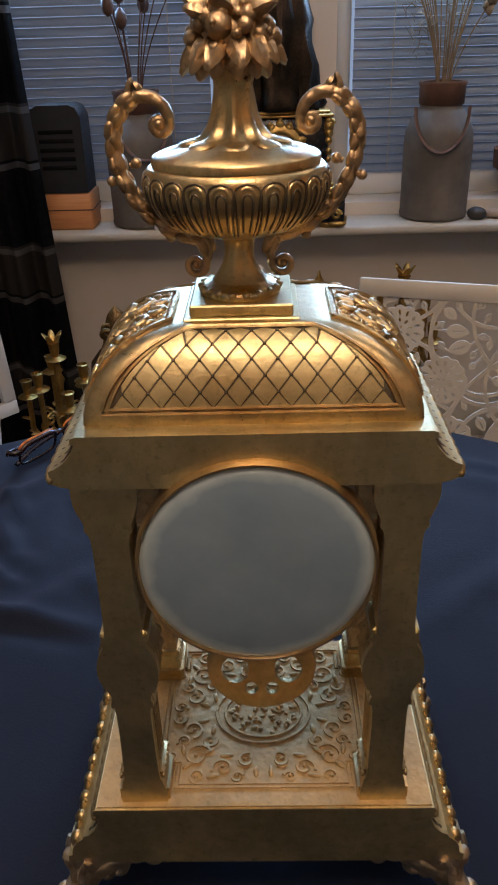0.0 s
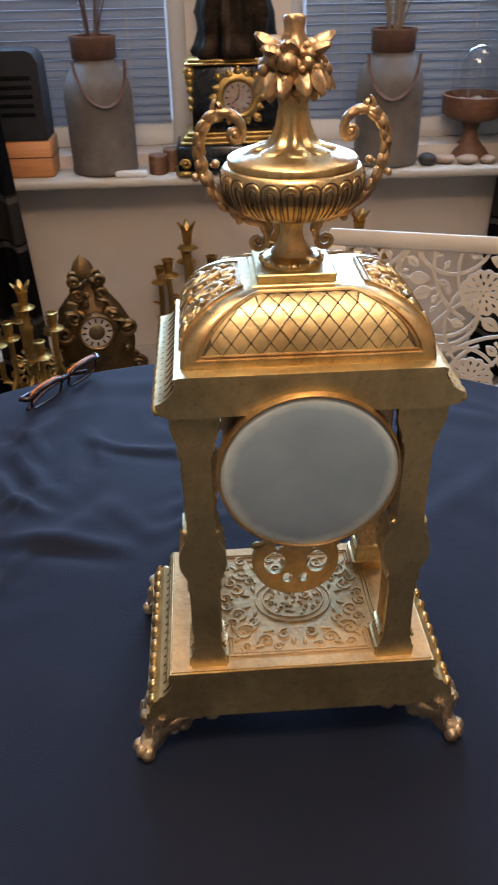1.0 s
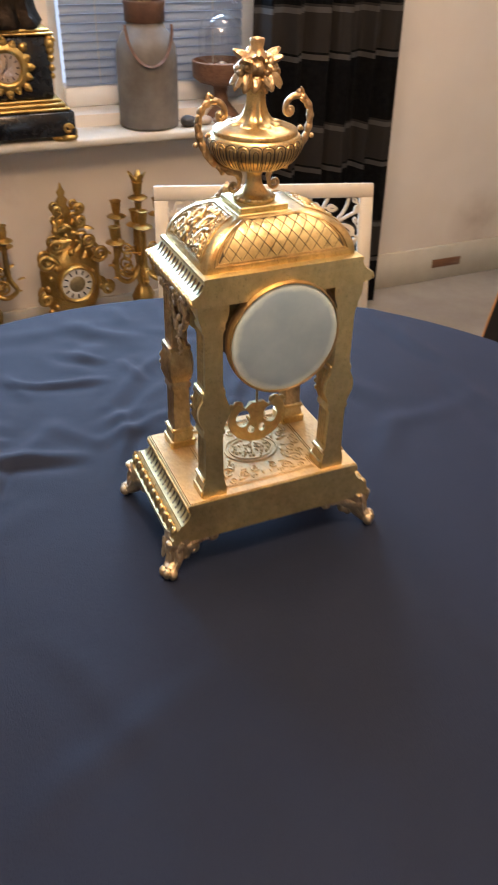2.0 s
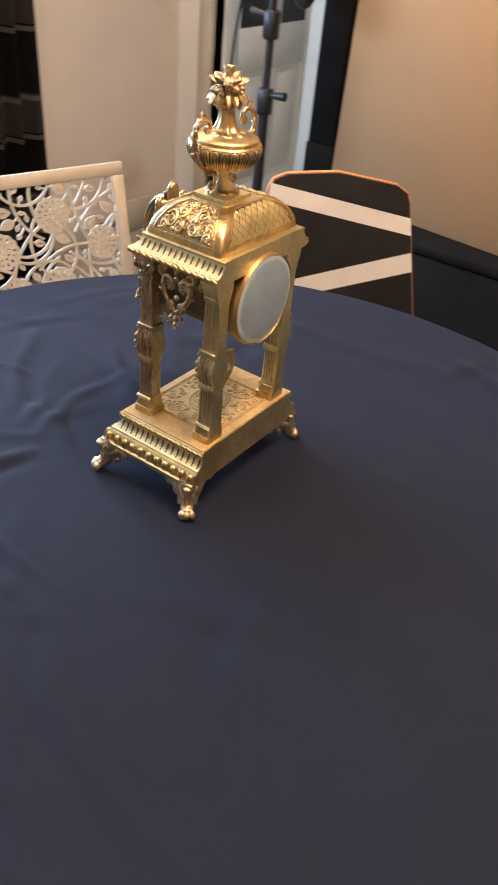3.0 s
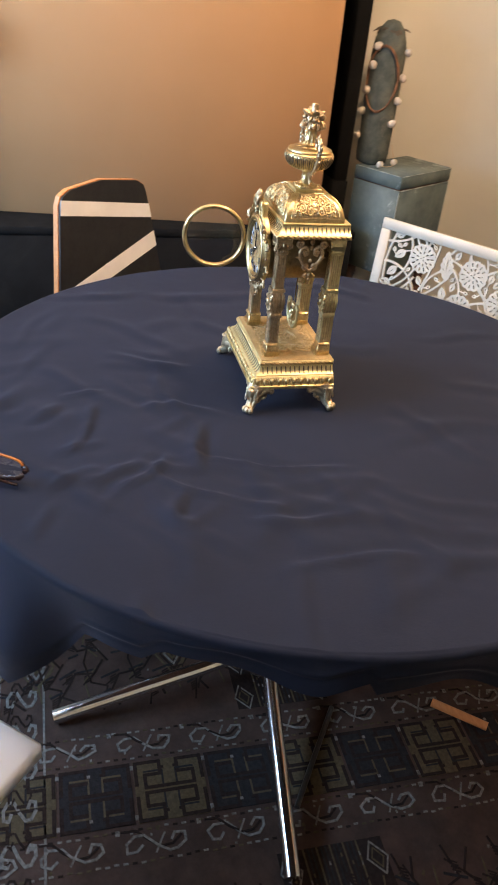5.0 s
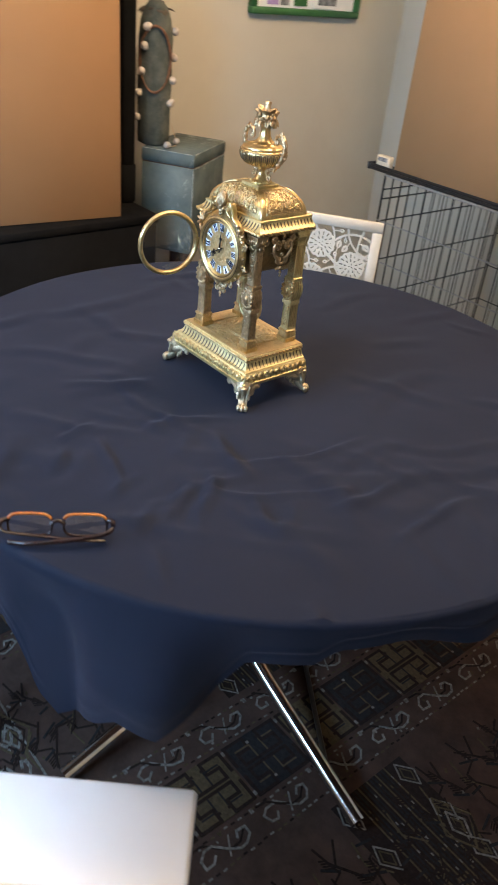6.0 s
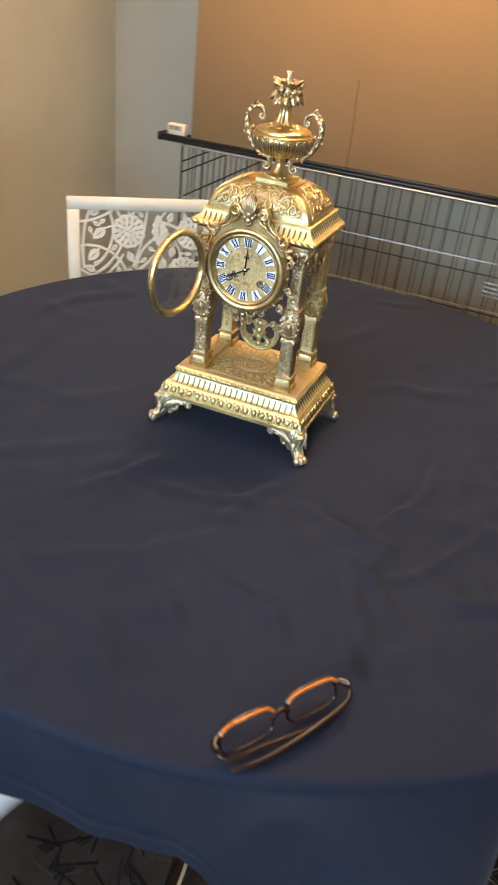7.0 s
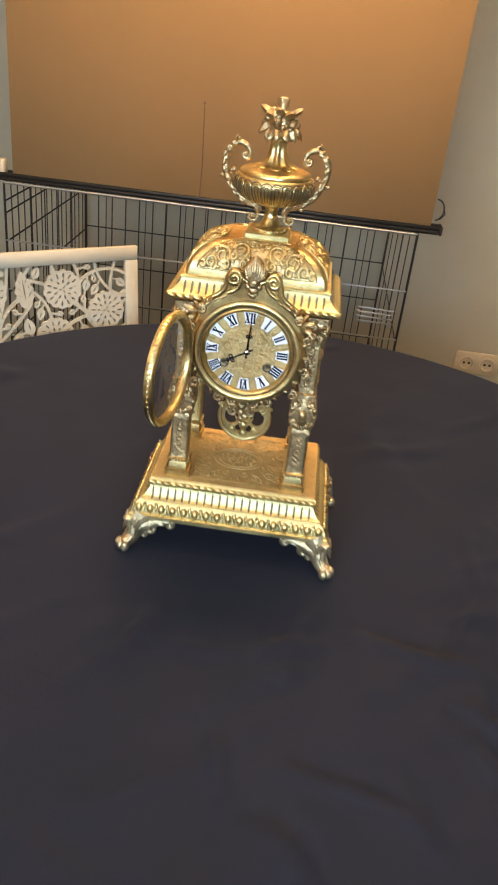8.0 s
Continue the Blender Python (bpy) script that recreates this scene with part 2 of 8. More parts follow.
INK = paint("blue_black_enamel", (0.005, 0.006, 0.014), (0.008, 0.009, 0.020), 0.5, 80.0, None, 0.0001, 0.2)
BLUED = metal("blued_steel", (0.03, 0.03, 0.04), (0.015, 0.015, 0.02), (0.01, 0.01, 0.01), (0.25, 0.4), 0.0001)
SOCKET = paint("socket_plastic", (0.56, 0.49, 0.38), (0.62, 0.55, 0.43), 0.4, 20.0)
GREEN_FRAME = paint("green_paint", (0.03, 0.11, 0.035), (0.045, 0.15, 0.05), 0.4, 14.0)
PAPER = paint("paper", (0.70, 0.70, 0.69), (0.76, 0.76, 0.75), 0.8, 20.0)
PURPLE = paint("purple_print", (0.32, 0.20, 0.45), (0.45, 0.32, 0.58), 0.7, 40.0)
GREY_PRINT = paint("grey_print", (0.10, 0.10, 0.10), (0.3, 0.3, 0.3), 0.7, 60.0)
WHITE_SEAT = paint("white_laminate", (0.78, 0.80, 0.83), (0.82, 0.84, 0.86), 0.6, 5.0)
GLASS = clear("clear_glass")
TORTOISE = paint("tortoiseshell", (0.008, 0.004, 0.004), (0.030, 0.008, 0.006), 0.22, 190.0, (0.20, 0.035, 0.012), 0.0001, 0.5, 0.3)
AMBER = paint("amber_acetate", (0.30, 0.075, 0.014), (0.55, 0.17, 0.035), 0.24, 120.0, (0.03, 0.008, 0.005), 0.0001, 0.4, 0.9)
CLOTH_NAVY = cloth("navy_cloth", (0.0062, 0.0096, 0.0200), (0.0082, 0.0126, 0.0262), 700, 0.08, (0.92, 0.84, 0.95), 0.72, 3.0)


def dial_glass():
    """Opaque grey-blue glass cover, paler towards its rim."""
    m = Mat("grey_blue_glass", 0.45, 0.0, 0.4)
    v = m.node("ShaderNodeVectorMath")
    v.operation = "DISTANCE"
    v.inputs[1].default_value = (0.0, -0.048, 0.237)
    m.link(m.coord, v.inputs[0])
    middle = m.ramp(m.noise(26, 4, 0.6), (0.3, (0.19, 0.275, 0.345)), (0.7, (0.25, 0.34, 0.41)))
    edge = m.span(m.math("ADD", v.outputs["Value"], m.math("MULTIPLY", m.noise(60, 3), 0.008)), 0.0455, 0.0500)
    m.put("Base Color", m.mix(edge, middle, (0.42, 0.52, 0.54)))
    m.put("Coat Weight", 0.3)
    m.put("Coat Roughness", 0.12)
    m.bump(m.noise(400, 3), 0.1, 0.0002)
    return m.mat


def curtain_cloth():
    """Black curtain with grey-brown plaid bands across."""
    m = Mat("plaid_curtain", 0.95, 0, 0.1)
    z = m.node("ShaderNodeSeparateXYZ")
    m.link(m.coord, z.inputs[0])
    h = z.outputs["Z"]
    wide = m.math("GREATER_THAN", m.math("FRACT", m.math("MULTIPLY", h, 2.9)), 0.62)
    thin = m.math("GREATER_THAN", m.math("FRACT", m.math("ADD", m.math("MULTIPLY", h, 2.9), 0.40)), 0.955)
    thin2 = m.math("GREATER_THAN", m.math("FRACT", m.math("ADD", m.math("MULTIPLY", h, 2.9), 0.02)), 0.955)
    base = m.ramp(m.noise(60, 4), (0.3, (0.006, 0.006, 0.007)), (0.7, (0.013, 0.013, 0.013)))
    band = m.mix(m.math("MULTIPLY", wide, 0.85), base, (0.055, 0.048, 0.042))
    m.put("Base Color", m.mix(m.math("MULTIPLY", m.math("MAXIMUM", thin, thin2), 0.7), band, (0.16, 0.15, 0.14)))
    m.bump(m.waves(420, "Z"), 0.3, 0.0006)
    return m.mat


def rug_wool():
    """Dark red-brown knotted wool; the figures lie on it as pile of their own."""
    m = Mat("rug_wool", 0.98, 0, 0.1)
    tone = m.ramp(m.noise(14, 6, 0.7), (0.3, (0.054, 0.033, 0.026)), (0.7, (0.104, 0.064, 0.051)))
    m.put("Base Color", tone)
    m.bump(m.math("ADD", m.noise(260, 4), m.waves(260, "X")), 0.6, 0.002)
    return m.mat


def wool(name, a, b):
    m = Mat(name, 0.98, 0, 0.1)
    m.put("Base Color", m.ramp(m.noise(120, 5, 0.7), (0.3, a), (0.7, b)))
    m.bump(m.noise(300, 4), 0.6, 0.002)
    return m.mat


DIAL_GLASS, PLAID, RUG = dial_glass(), curtain_cloth(), rug_wool()
WOOL_CREAM = wool("cream_wool", (0.08, 0.072, 0.062), (0.27, 0.25, 0.225))
WOOL_GOLD = wool("ochre_wool", (0.062, 0.047, 0.027), (0.112, 0.083, 0.047))
WOOL_NAVY = wool("navy_wool", (0.017, 0.0155, 0.0165), (0.032, 0.029, 0.030))
WOOL_DARK = wool("dark_brown_wool", (0.018, 0.011, 0.010), (0.035, 0.022, 0.018))

# ---------------------------------------------------------------- mesh helpers


def finish(name, bm, material, smooth=62.0):
    me = bpy.data.meshes.new(name)
    bmesh.ops.recalc_face_normals(bm, faces=bm.faces)
    bm.to_mesh(me)
    bm.free()
    me.materials.append(material)
    if smooth:
        me.shade_smooth()
        me.set_sharp_from_angle(angle=radians(smooth))
    return me


def part(name, bm, material, parent=None, label="", smooth=62.0, at=None):
    ob = new(name, finish(name, bm, material, smooth))
    if parent:
        ob.parent = parent
    if at is not None:
        ob.matrix_basis = at
    if label:
        ob["label"] = label
    return ob


def root(name, m, label, category, group="", kind=""):
    ob = new(name)
    ob.empty_display_size = 0.05
    ob.matrix_basis = m
    return tagged(ob, label, category, group, kind)


def box(bm, x0, x1, y0, y1, z0, z1, bevel=0.0, seg=1, m=None):
    vs = [bm.verts.new((x, y, z)) for z in (z0, z1) for y in (y0, y1) for x in (x0, x1)]
    fs = [bm.faces.new([vs[i] for i in q]) for q in ((0, 2, 3, 1), (4, 5, 7, 6), (0, 1, 5, 4), (2, 6, 7, 3), (0, 4, 6, 2), (1, 3, 7, 5))]
    if bevel:
        es = list({e for f in fs for e in f.edges})
        made = bmesh.ops.bevel(bm, geom=es, offset=bevel, segments=seg, affect="EDGES", profile=0.6)
        vs = list({v for f in made["faces"] for v in f.verts} | {v for v in vs if v.is_valid})
    if m is not None:
        bmesh.ops.transform(bm, matrix=m, verts=[v for v in vs if v.is_valid])
    return bm


def boxes(*args, bevel=0.0):
    bm = bmesh.new()
    for a in args:
        box(bm, *a, bevel=bevel)
    return bm


def bridge(bm, rings, closed=True, cap=(True, True)):
    """Skin between rings of equally many points."""
    vr = [[bm.verts.new(p) for p in r] for r in rings]
    n = len(vr[0])
    for a, b in zip(vr, vr[1:]):
        for i in range(n if closed else n - 1):
            j = (i + 1) % n
            bm.faces.new((a[i], a[j], b[j], b[i]))
    if cap[0] and closed:
        bm.faces.new(vr[0][::-1])
    if cap[1] and closed:
        bm.faces.new(vr[-1])
    return vr


def lathe(bm, profile, n=32, centre=(0, 0, 0), cap=(True, True), wobble=None):
    rings = []
    for r, z in profile:
        ring = []
        for k in range(n):
            a = 2 * math.pi * k / n
            rr = max(r, 1e-5) * (wobble(a, z) if wobble else 1)
            ring.append((centre[0] + rr * math.cos(a), centre[1] + rr * math.sin(a), centre[2] + z))
        rings.append(ring)
    return bridge(bm, rings, cap=cap)


def tube(bm, pts, radius, n=6, closed=False, flat=1.0):
    """A round bar along points; radius is a number or one for each point; flat squashes its second axis."""
    pts = [Vector(p) for p in pts]
    rad = list(radius) if isinstance(radius, (list, tuple)) else [radius] * len(pts)
    rings, side = [], None
    for i, p in enumerate(pts):
        a = pts[i - 1] if i or closed else p
        b = pts[(i + 1) % len(pts)] if i < len(pts) - 1 or closed else p
        d = (b - a).normalized()
        if side is None:
            side = d.orthogonal().normalized()
        side = (side - d * side.dot(d))
        side = side.normalized() if side.length > 1e-6 else d.orthogonal().normalized()
        up = d.cross(side)
        rings.append([p + rad[i] * (math.cos(2 * math.pi * k / n) * side + flat * math.sin(2 * math.pi * k / n) * up) for k in range(n)])
    if closed:
        rings.append(rings[0])
    bridge(bm, rings, cap=(not closed, not closed))
    return bm


def blob(bm, centre, size, m=None, sub=1):
    """An ellipsoid; size is its half axes, m a turn."""
    t = Matrix.Translation(centre) @ (m.to_4x4() if m is not None else Matrix.Identity(4)) @ Matrix.Diagonal((*size, 1))
    bmesh.ops.create_icosphere(bm, subdivisions=sub, radius=1.0, matrix=t)
    return bm


def smooth_path(pts, n=6):
    """Catmull-Rom through points of any dimension."""
    p = [pts[0], *pts, pts[-1]]
    out = []
    for a, b, c, d in zip(p, p[1:], p[2:], p[3:]):
        for k in range(n):
            t = k / n
            out.append(tuple(0.5 * (2 * q1 + (q2 - q0) * t + (2 * q0 - 5 * q1 + 4 * q2 - q3) * t * t + (3 * q1 - q0 - 3 * q2 + q3) * t ** 3) for q0, q1, q2, q3 in zip(a, b, c, d)))
    out.append(tuple(pts[-1]))
    return out


def spiral(cx, cy, r0, r1, a0, turns, n=18):
    """Points of a spiral in a plane, from radius r0 at angle a0 (degrees) to r1."""
    return [(cx + (r0 + (r1 - r0) * k / n) * math.cos(radians(a0) + 2 * math.pi * turns * k / n),
             cy + (r0 + (r1 - r0) * k / n) * math.sin(radians(a0) + 2 * math.pi * turns * k / n)) for k in range(n + 1)]


def solid(bm, outline, z0, z1, m=None, holes=()):
    """A flat plate with the given outline (counterclockwise) and holes, from z0 to z1."""
    loops = [outline, *holes]
    es, tops = [], []
    for lp in loops:
        vs = [bm.verts.new((x, y, z1)) for x, y in lp]
        tops.append(vs)
        es += [bm.edges.new((vs[i], vs[(i + 1) % len(vs)])) for i in range(len(vs))]
    made = bmesh.ops.triangle_fill(bm, use_beauty=True, use_dissolve=False, edges=es, normal=(0, 0, 1))
    faces = [f for f in made["geom"] if isinstance(f, bmesh.types.BMFace)]
    low = {}
    for vs in tops:
        for v in vs:
            low[v] = bm.verts.new((v.co.x, v.co.y, z0))
    for f in faces:
        bm.faces.new([low[v] for v in reversed(f.verts)])
    for vs in tops:
        for i in range(len(vs)):
            a, b = vs[i], vs[(i + 1) % len(vs)]
            bm.faces.new((a, b, low[b], low[a]))
    if m is not None:
        bmesh.ops.transform(bm, matrix=m, verts=[v for vs in tops for v in vs] + list(low.values()))
    return bm


def ring_points(r, n=40, a0=0.0, a1=360.0, centre=(0, 0)):
    full = abs(a1 - a0) >= 360
    return [(centre[0] + r * math.cos(radians(a0 + (a1 - a0) * k / (n if full else n - 1))),
             centre[1] + r * math.sin(radians(a0 + (a1 - a0) * k / (n if full else n - 1)))) for k in range(n)]

# ---------------------------------------------------------------- the room
X0, X1, Y0, Y1, ZC = -2.6, 1.41, -1.90, 1.93, 2.45
DOOR_X = 2.20


def wall(name, bm, material, label):
    return tagged(part(name, bm, material, smooth=0), label, "wall", kind="structure")


WIN = ((-0.95, -0.075), (0.205, 0.90))       # the two window openings
WZ0, WZ1 = 0.74, 2.15

bm = boxes((X0 - 0.2, WIN[0][0], Y1, Y1 + 0.24, 0, ZC), (WIN[0][1], WIN[1][0], Y1, Y1 + 0.24, WZ0, WZ1), (WIN[1][1], DOOR_X + 0.3, Y1, Y1 + 0.24, 0, ZC),
           (WIN[0][0], WIN[1][1], Y1, Y1 + 0.24, 0, WZ0), (WIN[0][0], WIN[1][1], Y1, Y1 + 0.24, WZ1, ZC))
wall("wall_north", bm, WALL_N, "cream plastered wall with scuffs below the windows")
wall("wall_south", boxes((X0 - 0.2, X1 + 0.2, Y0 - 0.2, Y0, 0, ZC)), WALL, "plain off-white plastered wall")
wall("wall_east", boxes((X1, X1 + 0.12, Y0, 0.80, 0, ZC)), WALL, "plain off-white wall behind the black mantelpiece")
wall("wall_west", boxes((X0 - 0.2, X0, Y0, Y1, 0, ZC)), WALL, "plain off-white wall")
# the end of the room beyond the corner, with the doorway in it
DY0, DY1, DH = 0.93, 1.74, 2.03
wall("wall_east_far", boxes((DOOR_X, DOOR_X + 0.12, 0.60, DY0, 0, ZC), (DOOR_X, DOOR_X + 0.12, DY1, Y1, 0, ZC), (DOOR_X, DOOR_X + 0.12, DY0, DY1, DH, ZC)), WALL_FAR, "wall with the doorway, its colour lightened as by daylight")
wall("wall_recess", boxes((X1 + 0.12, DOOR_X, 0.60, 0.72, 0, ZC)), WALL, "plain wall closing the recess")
wall("wall_hall", boxes((DOOR_X + 2.0, DOOR_X + 2.1, -0.6, 3.2, 0, 0.25), (DOOR_X + 2.0, DOOR_X + 2.1, -0.6, 2.06, 0.25, ZC), (DOOR_X + 2.0, DOOR_X + 2.1, 2.76, 3.2, 0.25, ZC), (DOOR_X + 2.0, DOOR_X + 2.1, 2.06, 2.76, 2.1, ZC),
                          (DOOR_X + 0.12, DOOR_X + 2.0, -0.6, -0.5, 0, ZC), (DOOR_X + 0.12, DOOR_X + 2.0, 3.1, 3.2, 0, ZC)), DOOR_BLUE, "pale blue walls of the next room")
tagged(part("floor", boxes((X0 - 0.2, DOOR_X + 2.1, Y0 - 0.2, 3.2, -0.1, 0)), FLOOR_GREY, smooth=0), "worn grey floor", "floor", kind="structure")
tagged(part("ceiling", boxes((X0 - 0.2, DOOR_X + 2.1, Y0 - 0.2, 3.2, ZC, ZC + 0.1)), CEILING, smooth=0), "plain white ceiling", "ceiling", kind="structure")
for name, a in (("baseboard_north", (0.92, DOOR_X, Y1 - 0.016, Y1, 0, 0.145)), ("baseboard_window", (X0, 0.80, Y1 - 0.016, Y1, 0, 0.145)),
                ("baseboard_south", (-2.6, X1, Y0, Y0 + 0.016, 0, 0.12)), ("baseboard_east", (X1 - 0.016, X1, Y0 + 0.016, -0.70, 0, 0.12))):
    tagged(part(name, boxes(a, bevel=0.003), CREAM), "painted baseboard with chips", "baseboard", kind="structure")
bm = boxes((1.66, 1.80, Y1 - 0.0175, Y1 - 0.015, 0.055, 0.09), bevel=0.0005)
tagged(part("trim", bm, WOOD_BROWN), "bare brown patch in the baseboard paint", "patch", kind="structure")


def window(name, x0, x1):
    """A white window with its pane and a lowered venetian blind."""
    w = root(name, Matrix.Identity(4), "white window with a lowered blind", "window", kind="structure")
    yb = Y1 + 0.13
    for nm, a in (("window_frame", (x0, x0 + 0.05, yb, yb + 0.06, WZ0, WZ1)), ("window_frame", (x1 - 0.05, x1, yb, yb + 0.06, WZ0, WZ1)),
                  ("window_frame", (x0 + 0.05, x1 - 0.05, yb, yb + 0.06, WZ1 - 0.05, WZ1)), ("window_frame", (x0 + 0.05, x1 - 0.05, yb - 0.02, yb + 0.06, WZ0, WZ0 + 0.06))):
        part(nm, boxes(a, bevel=0.004), WHITE, w)
    p = part("pane", boxes((x0 + 0.05, x1 - 0.05, yb + 0.03, yb + 0.036, WZ0 + 0.06, WZ1 - 0.05)), GLASS, w, smooth=0)
    p.visible_shadow = False
    part("head_rail", boxes((x0 + 0.06, x1 - 0.06, yb - 0.035, yb - 0.005, WZ1 - 0.09, WZ1 - 0.052), bevel=0.003), WHITE, w)
    bm = bmesh.new()
    prof = [(-0.0125 * math.cos(radians(a)), 0.0035 * math.sin(radians(a))) for a in range(0, 181, 30)]
    tilt = radians(62)
    pr = [(u * math.cos(tilt) - v * math.sin(tilt), u * math.sin(tilt) + v * math.cos(tilt)) for u, v in prof]
    th = 0.0005
    up = [(x, yb - 0.02 + u, v) for x in (x0 + 0.055, x1 - 0.055) for u, v in pr]
    n = len(pr)
    v = [bm.verts.new(q) for q in up] + [bm.verts.new((q[0], q[1] - th, q[2] + th)) for q in up]
    for i in range(n - 1):
        bm.faces.new((v[i], v[i + 1], v[n + i + 1], v[n + i]))
        bm.faces.new((v[2 * n + i], v[3 * n + i], v[3 * n + i + 1], v[2 * n + i + 1]))
    me = finish("slat", bm, SLAT)
    z = WZ0 + 0.075
    while z < WZ1 - 0.10:
        s = new("slat", me)
        s.parent = w
        s.location = (0, 0, z)
        z += 0.0245
    for x in (x0 + 0.16, x1 - 0.16):
        bm = bmesh.new()
        tube(bm, [(x, yb - 0.036, WZ0 + 0.07), (x, yb - 0.036, WZ1 - 0.09)], 0.0012, 5)
        part("cord", bm, CREAM, w)
    # beaded pull chain hanging in a loop
    xc = x0 + 0.60
    for dx in (-0.006, 0.006):
        bm = bmesh.new()
        for k in range(80):
            blob(bm, (xc + dx, yb - 0.06, WZ1 - 0.10 - 0.013 * k), (0.0032, 0.0032, 0.0032))
        part("pull_chain", bm, BEAD, w, "pale blue bead chain")
    return w


def slat_material():
    m = Mat("blind_slat", 0.5, 0, 0.4)
    m.put("Base Color", m.ramp(m.noise(3, 3), (0.3, (0.27, 0.33, 0.40)), (0.7, (0.33, 0.39, 0.46))))
    t = m.node("ShaderNodeBsdfTranslucent")
    t.inputs[0].default_value = (0.40, 0.52, 0.68, 1)
    s = m.node("ShaderNodeMixShader")
    s.inputs[0].default_value = 0.35
    m.link(m.bsdf.outputs[0], s.inputs[1])
    m.link(t.outputs[0], s.inputs[2])
    m.link(s.outputs[0], m.tree.nodes["Material Output"].inputs[0])
    return m.mat


SLAT = slat_material()
BEAD = paint("bead_plastic", (0.50, 0.66, 0.85), (0.60, 0.74, 0.90), 0.3, 20.0)
window("window_1", *WIN[0])
window("window_2", *WIN[1])
SILL = 0.705
bm = boxes((-1.0, 0.80, 1.79, Y1 + 0.11, SILL - 0.026, SILL), bevel=0.006)
tagged(part("window_sill", bm, CREAM), "deep cream-painted window sill, worn along its edge", "window sill", kind="structure")
bm = boxes((WIN[0][0], 0.80, Y1 + 0.02, Y1 + 0.1095, SILL, WZ0 - 0.002), bevel=0.003)
tagged(part("trim", bm, WHITE), "white ledge under the windows", "ledge", kind="structure")


def doorway():
    for nm, a in (("door_frame", (DOOR_X - 0.02, DOOR_X + 0.13, DY1, DY1 + 0.07, 0, DH + 0.07)), ("door_frame", (DOOR_X - 0.02, DOOR_X + 0.13, DY0 - 0.07, DY0, 0, DH + 0.07)),
                  ("door_frame", (DOOR_X - 0.02, DOOR_X + 0.13, DY0, DY1, DH, DH + 0.07))):
        tagged(part(nm, boxes(a, bevel=0.006), CREAM), "cream-painted door frame", "door frame", kind="structure")
    tagged(part("threshold", boxes((DOOR_X - 0.06, DOOR_X + 0.14, DY0, DY1, 0, 0.012), bevel=0.004), WOOD_PALE), "pale wooden door threshold", "threshold", kind="structure")
    d = root("door_1", pose(DOOR_X + 0.06, DY1 - 0.012, 0.014, 0, 0, 92), "pale blue panelled door standing ajar", "door", kind="structure")
    w, h = 0.78, 2.0
    st = 0.11
    panes = [(st, w / 2 - 0.045, 0.12, 0.63), (w / 2 + 0.045, w - st, 0.12, 0.63), (st, w / 2 - 0.045, 0.81, 1.86), (w / 2 + 0.045, w - st, 0.81, 1.86)]
    bm = boxes((0, st, 0, 0.04, 0, h), (w - st, w, 0, 0.04, 0, h), (st, w - st, 0, 0.04, 0, 0.12), (st, w - st, 0, 0.04, 0.63, 0.81), (st, w - st, 0, 0.04, 1.86, h),
               (w / 2 - 0.045, w / 2 + 0.045, 0, 0.04, 0.12, 0.63), (w / 2 - 0.045, w / 2 + 0.045, 0, 0.04, 0.81, 1.86), bevel=0.004)
    bmesh.ops.transform(bm, matrix=pose(0, 0, 0, 0, 0, -90), verts=bm.verts)
    leaf = part("door_leaf", bm, DOOR_BLUE, d)
    for i, (a, b, c, e) in enumerate(panes):
        bm = boxes((a - 0.003, b + 0.003, 0.012, 0.028, c - 0.003, e + 0.003))
        if i > 1:
            part("glass_panel", _turn90(bm), BLACK_SLATE, d, "dark glass panel")
        else:
            box(bm, a + 0.03, b - 0.03, 0.006, 0.034, c + 0.03, e - 0.03, bevel=0.005)
            part("panel", _turn90(bm), DOOR_BLUE, d)
    bm = bmesh.new()
    lathe(bm, [(0.012, 0), (0.010, 0.03), (0.024, 0.04), (0.026, 0.055), (0.018, 0.066), (0, 0.068)], 16)
    bmesh.ops.transform(bm, matrix=pose(0, -w + 0.06, 1.0, 0, -90, 0), verts=bm.verts)
    part("door_knob", bm, DARK_IRON, d)
    for z in (0.25, 1.0, 1.75):
        part("hinge", boxes((-0.004, 0.006, -0.02, 0.02, z, z + 0.09)), CREAM, d)


def _turn90(bm):
    bmesh.ops.transform(bm, matrix=pose(0, 0, 0, 0, 0, -90), verts=bm.verts)
    return bm


doorway()
# window of the next room, bright with daylight
hw = root("window_3", Matrix.Identity(4), "bright window of the next room", "window", kind="structure")
for a in ((DOOR_X + 2.02, DOOR_X + 2.07, 2.06, 2.11, 0.25, 2.1), (DOOR_X + 2.02, DOOR_X + 2.07, 2.71, 2.76, 0.25, 2.1), (DOOR_X + 2.02, DOOR_X + 2.07, 2.11, 2.71, 0.25, 0.30), (DOOR_X + 2.02, DOOR_X + 2.07, 2.11, 2.71, 2.05, 2.1)):
    part("window_frame", boxes(a, bevel=0.004), WHITE, hw)
p = part("pane", boxes((DOOR_X + 2.04, DOOR_X + 2.046, 2.11, 2.71, 0.30, 2.05)), GLASS, hw, smooth=0)
p.visible_shadow = False

# a plain bright distance outside the windows
m = Mat("outdoor_haze", 1.0)
em = m.node("ShaderNodeEmission")
em.inputs[0].default_value, em.inputs[1].default_value = (0.55, 0.74, 1.0, 1), 1.3
m.link(em.outputs[0], m.tree.nodes["Material Output"].inputs[0])
tagged(part("backdrop", boxes((-6, 9, 7.0, 7.05, -1, 7)), m.mat, smooth=0), "pale blue daylight distance", "backdrop", kind="structure")
